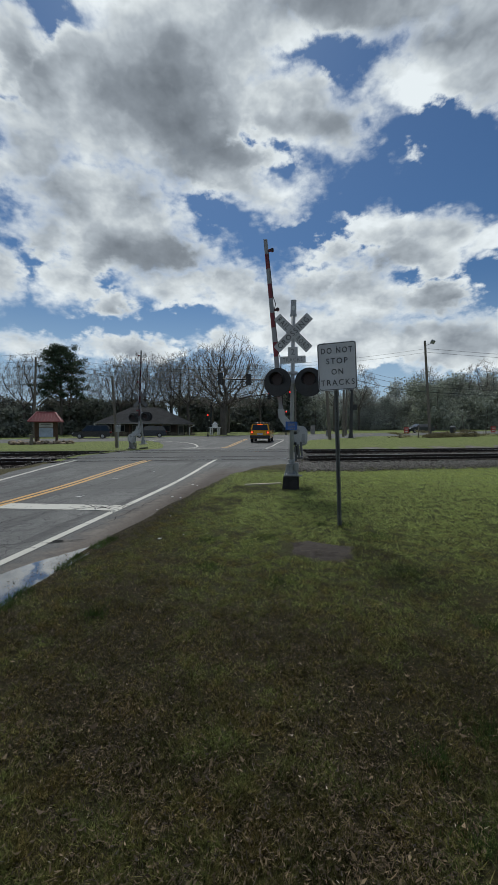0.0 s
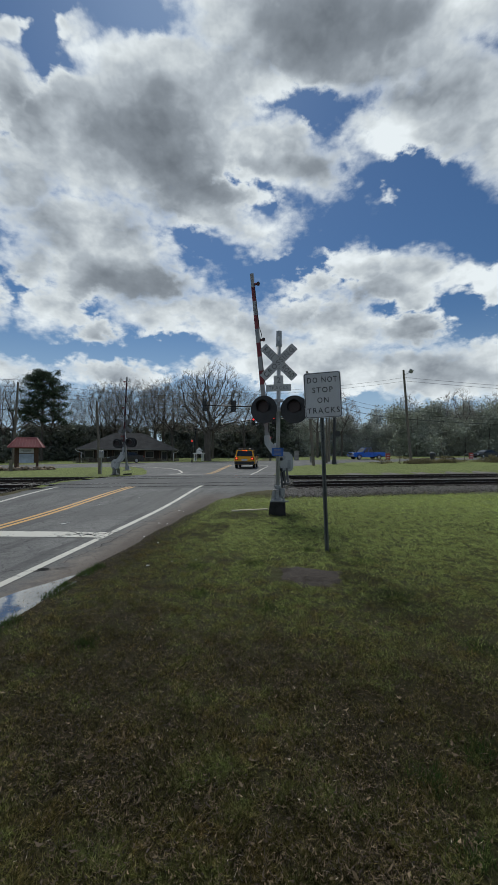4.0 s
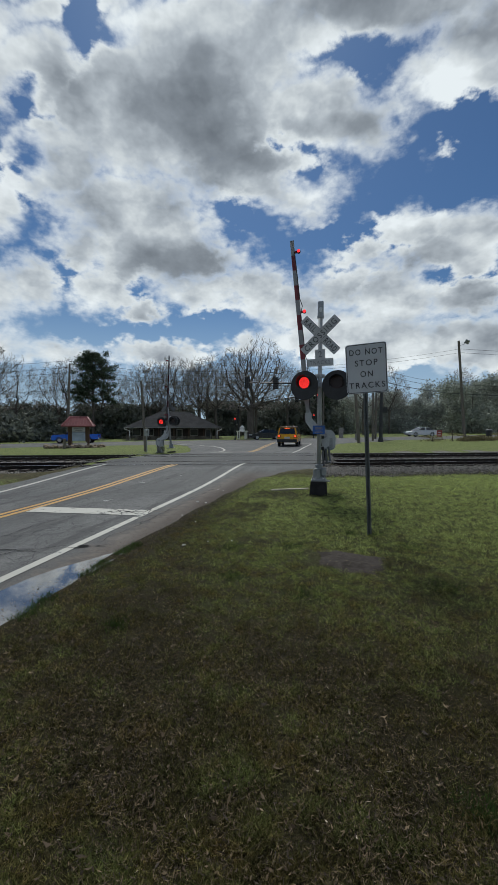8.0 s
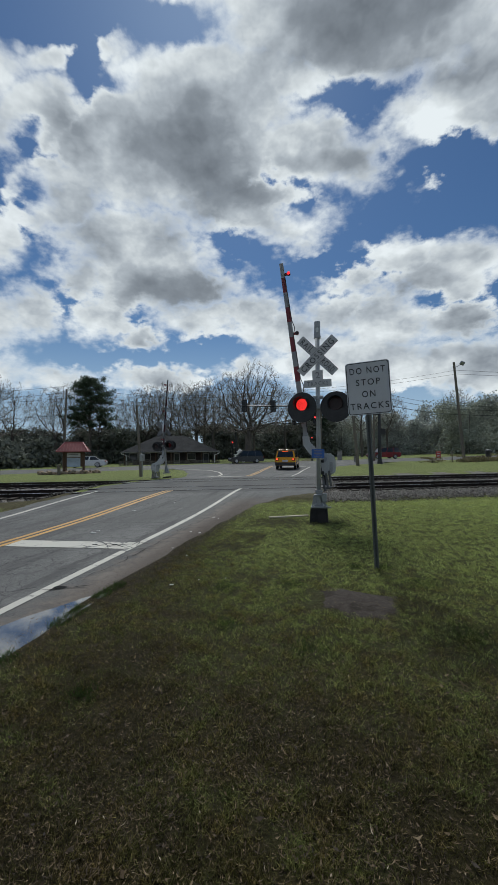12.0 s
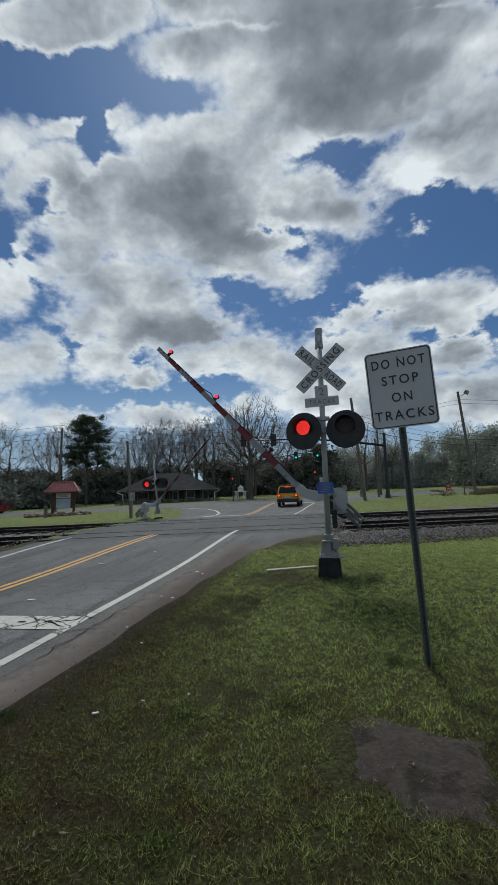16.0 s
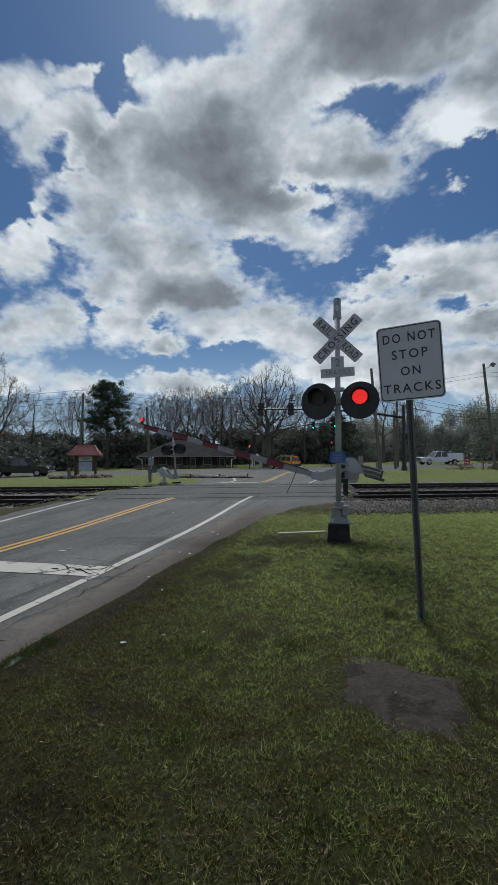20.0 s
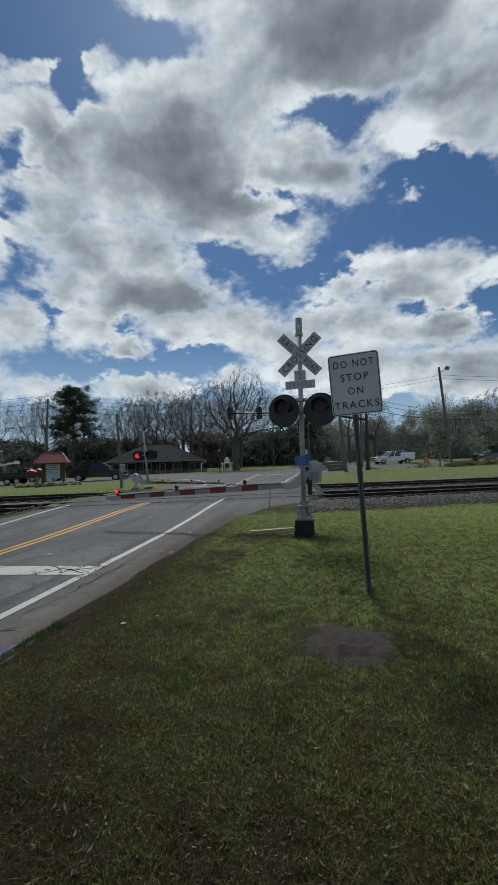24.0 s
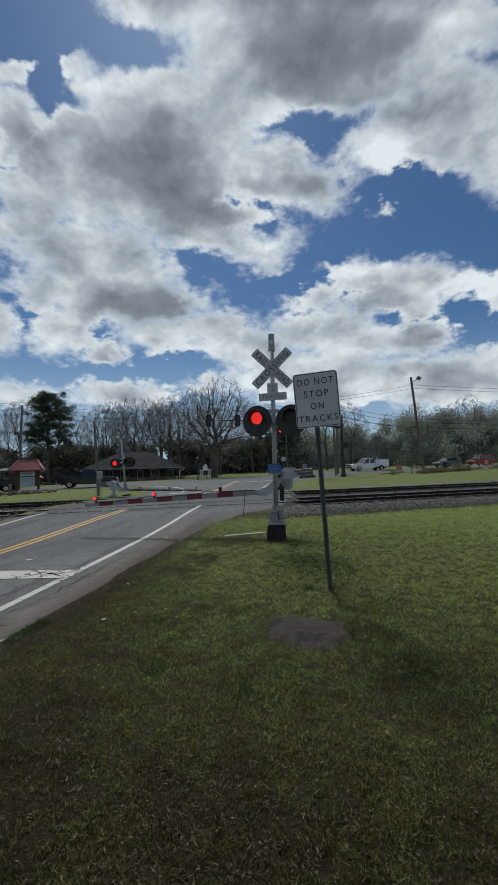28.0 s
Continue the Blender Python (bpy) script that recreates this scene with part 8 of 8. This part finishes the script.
place_trees()
jeep_car = jeep()
cars = {
    "black_sedan": sedan("black_sedan", "black saloon car on the cross street", car_paint("black paint", (0.012, 0.013, 0.015))),
    "dark_car": sedan("dark_car", "dark blue hatchback on the cross street", car_paint("dark blue paint", (0.015, 0.022, 0.04)), 4.5, 1.55, 1.82, True),
    "dark_suv": sedan("dark_suv", "dark grey estate car on the cross street", car_paint("dark grey paint", (0.03, 0.032, 0.036)), 4.8, 1.75, 1.9, True),
    "blue_pickup": pickup("blue_pickup", "bright blue crew-cab pickup on the cross street", car_paint("bright blue paint", (0.008, 0.12, 0.62))),
    "second_black_sedan": sedan("black_sedan", "black saloon car crossing behind the junction", car_paint("black gloss paint", (0.014, 0.015, 0.017)), 4.85),
    "white_sedan": sedan("white_sedan", "white saloon car on the cross street", car_paint("white paint gloss", (0.68, 0.69, 0.7))),
    "grey_suv": sedan("grey_suv", "dark grey sport utility car on the cross street", car_paint("graphite paint", (0.045, 0.048, 0.052)), 4.9, 1.78, 1.92, True),
    "red_car": sedan("red_car", "dark red minivan on the cross street", car_paint("dark red paint", (0.2, 0.012, 0.018)), 4.9, 1.65, 1.9, True),
    "grey_car": sedan("grey_car", "grey saloon car waiting in the queue", car_paint("grey paint", (0.1, 0.105, 0.11)), 4.6),
    "red_suv": sedan("red_suv", "red sport utility car waiting in the queue", car_paint("red paint", (0.34, 0.02, 0.02)), 4.7, 1.75, 1.9, True),
}
service_truck = utility_truck()
black_pickup, trailer = rig()
clutter()
scraps()
build_tracks()
stones()
grass_and_litter()


# ---- motions ----
def on_street(x, lane, left=True):
    y = lane + 0.4 * x
    a = math.degrees(math.atan(0.4))
    return pose(x, y, land(x, y) + 0.02, 0, 0, a + 180 if left else a)


def drive(ob, keys, lane, left=True):
    """Rows of (seconds, x along the street); the way goes on at the same pace before and after."""
    (t0, x0), (t1, x1) = keys[0], keys[1]
    (t2, x2), (t3, x3) = keys[-2], keys[-1]
    rows = list(keys)
    far = 140
    if t0 > 0:
        rows.insert(0, (0.0, max(-far, min(far, x0 - (x1 - x0) / (t1 - t0) * t0))))
    if t3 < 28:
        rows.append((28.0, max(-far - 20, min(far + 20, x3 + (x3 - x2) / (t3 - t2) * (28 - t3)))))
    walk(ob, [(t, on_street(x, lane, left)) for t, x in rows])


def blink(lens, on, x=0.0, y=0.0, z=0.0):
    """Turns a disc's lit face to the front during the given spans."""
    turn = 0 if on and on[0][0] <= 0 else 180
    rows = [(0.0, pose(x, y, z, 0, 0, turn))]
    for a, b in on:
        for t in (a, b):
            if t <= 0 or t >= 28:
                continue
            for k in range(4):
                rows.append((t + (k - 3) / FPS, pose(x, y, z, 0, 0, turn + 60 * k)))
            turn += 180
    rows.append((28.0, pose(x, y, z, 0, 0, turn)))
    walk(lens, rows)


LEFT_ON = [(6.72, 7.12), (7.45, 8.1), (8.7, 9.12), (10.45, 10.56), (11.6, 12.2), (12.8, 14.11), (14.6, 15.2), (15.62, 16.42), (16.8, 17.65), (18.11, 18.85), (19.25, 19.95), (20.38, 21.11), (21.55, 22.3), (22.95, 23.6), (25.3, 25.85), (26.32, 26.9), (27.35, 28.5)]
RIGHT_ON = [(6.45, 6.7), (7.14, 7.43), (8.12, 8.68), (9.3, 9.9), (12.22, 12.78), (14.11, 14.58), (15.22, 15.6), (16.44, 16.78), (17.67, 18.11), (18.87, 19.23), (19.97, 20.36), (21.11, 21.53), (22.32, 22.93), (25.87, 26.3), (26.92, 27.33)]
FAR_LEFT_ON = [(6.75, 7.6), (7.65, 8.15), (8.7, 11.55), (12.1, 14.45), (14.7, 16.6), (20.6, 21.3), (21.6, 22.3), (23.0, 24.75), (27.45, 28.5)]
FAR_RIGHT_ON = [(11.6, 12.05), (17.7, 18.4), (24.8, 25.4), (25.8, 27.4)]


def motions():
    walk(near_arm, [(t, pose(*near_pivot, 0, a, 0)) for t, a in ((0, 84), (11.6, 84), (12.0, 82.5), (13.5, 69.5), (14, 65), (15, 56), (16, 46.5), (17, 38), (18, 30), (19, 22.5), (20, 15.3), (21, 6.5), (22, -0.7), (22.5, -3.4), (28, -3.4))])
    walk(far_arm, [(t, pose(*far_pivot, 0, a, 0)) for t, a in ((0, 88), (11.6, 88), (12.2, 84), (14, 67), (15, 57), (16, 48), (17, 37), (18, 26), (19, 13), (20, 0.5), (20.3, -1), (28, -1))])
    blink(near_lenses[0], LEFT_ON, 0, 0, 0)
    blink(near_lenses[1], RIGHT_ON, 0, 0, 0)
    blink(near_lamps[0], [(6.5, 29)], 0, -0.04, 0.1)
    blink(near_lamps[1], [(6.5, 10), (13, 19.2), (20.7, 22.4), (24.2, 24.7), (27.4, 29)], 0, -0.04, 0.1)
    blink(near_lamps[2], [(9, 9.6)], 0, -0.04, 0.1)
    blink(far_lenses_[1], FAR_LEFT_ON, 0, 0, 0)
    blink(far_lenses_[0], FAR_RIGHT_ON, 0, 0, 0)
    blink(far_lamps[0], [(6.5, 29)], 0, -0.04, 0.1)
    for heads in far_heads:
        blink(heads[0], [(0, 12.7), (27.7, 29)], 0, -0.1, 0.34)
        blink(heads[2], [(12.8, 27.5)], 0, -0.1, -0.34)
        blink(heads[1], [], 0, -0.1, 0)
    walk(jeep_car, [(0, pose(-4.4, 29.7, land(-4.4, 29), 0, 0, 90)), (15.9, pose(-4.4, 29.7, land(-4.4, 29), 0, 0, 90)), (17, pose(-4.5, 32.0, land(-4.5, 32), 0, 0, 90)), (18, pose(-4.9, 36.5, land(-4.9, 36), 0, 0, 94)),
                    (19, pose(-6.2, 42.5, land(-6.2, 42), 0, 0, 112)), (20, pose(-9.2, 47.3, land(-9.4, 47), 0, 0, 146)), (21, pose(-13.4, 47.2, land(-13.4, 47), 0, 0, 185)), (22, pose(-19.3, 44.0, land(-19.3, 44), 0, 0, 201.8)),
                    (24.5, pose(-37.6, 36.6, land(-37.6, 36), 0, 0, 201.8)), (28, pose(-70, 23.6, land(-70, 23), 0, 0, 201.8))])
    far, near = 53.5, 44.5
    drive(cars["black_sedan"], [(0, 18.3), (1, 9.8), (2, 0.3), (3, -11.2), (3.5, -16.9)], far)
    drive(cars["dark_car"], [(0, -21.6), (1, -31.2), (1.5, -36.3)], far)
    drive(cars["dark_suv"], [(0, -28.5), (1, -38)], far)
    drive(cars["blue_pickup"], [(2, 33.5), (3, 23.2), (6, -11), (7, -22.7), (8, -34), (8.5, -39.5)], far)
    drive(cars["second_black_sedan"], [(6, 12.9), (7, 1.7), (8, -9.9), (9, -20.8), (10, -31.9), (10.3, -35.2)], far)
    drive(cars["white_sedan"], [(6, 35.3), (7, 24.6), (8, 13.1), (9, 2), (10, -10), (11, -20.8), (11.5, -26.5)], far)
    drive(cars["grey_suv"], [(9, 23.2), (10, 10.9), (11, -0.4), (14, -36.5), (14.5, -42)], far)
    drive(cars["red_car"], [(11, 22.8), (14, -21), (15, -32), (16, -42.5)], far)
    walk(service_truck, [(0, on_street(150, far)), (11, on_street(80, far)), (17, on_street(26.7, far)), (18, on_street(19.6, far)), (19, on_street(14.9, far)), (20, on_street(12.0, far)), (21, on_street(11.1, far)), (22, on_street(10.8, far)), (28, on_street(10.7, far))])
    walk(cars["grey_car"], [(0, on_street(150, far)), (14, on_street(100, far)), (22, on_street(40, far)), (24.5, on_street(25.7, far)), (26, on_street(24.7, far)), (28, on_street(24.7, far))])
    walk(cars["red_suv"], [(0, on_street(150, far)), (14, on_street(110, far)), (23, on_street(50, far)), (26.3, on_street(31.8, far)), (27, on_street(31.3, far)), (28, on_street(31.2, far))])
    run = ((0, -150), (12, -100), (18, -44), (19, -39.3), (20, -35.1), (21, -31.5), (22, -28.5), (24.5, -24.1), (26, -23.4), (28, -23.2))
    walk(black_pickup, [(t, on_street(x, near, False)) for t, x in run])
    walk(trailer, [(t, on_street(x - 6.9, near, False)) for t, x in run])


motions()
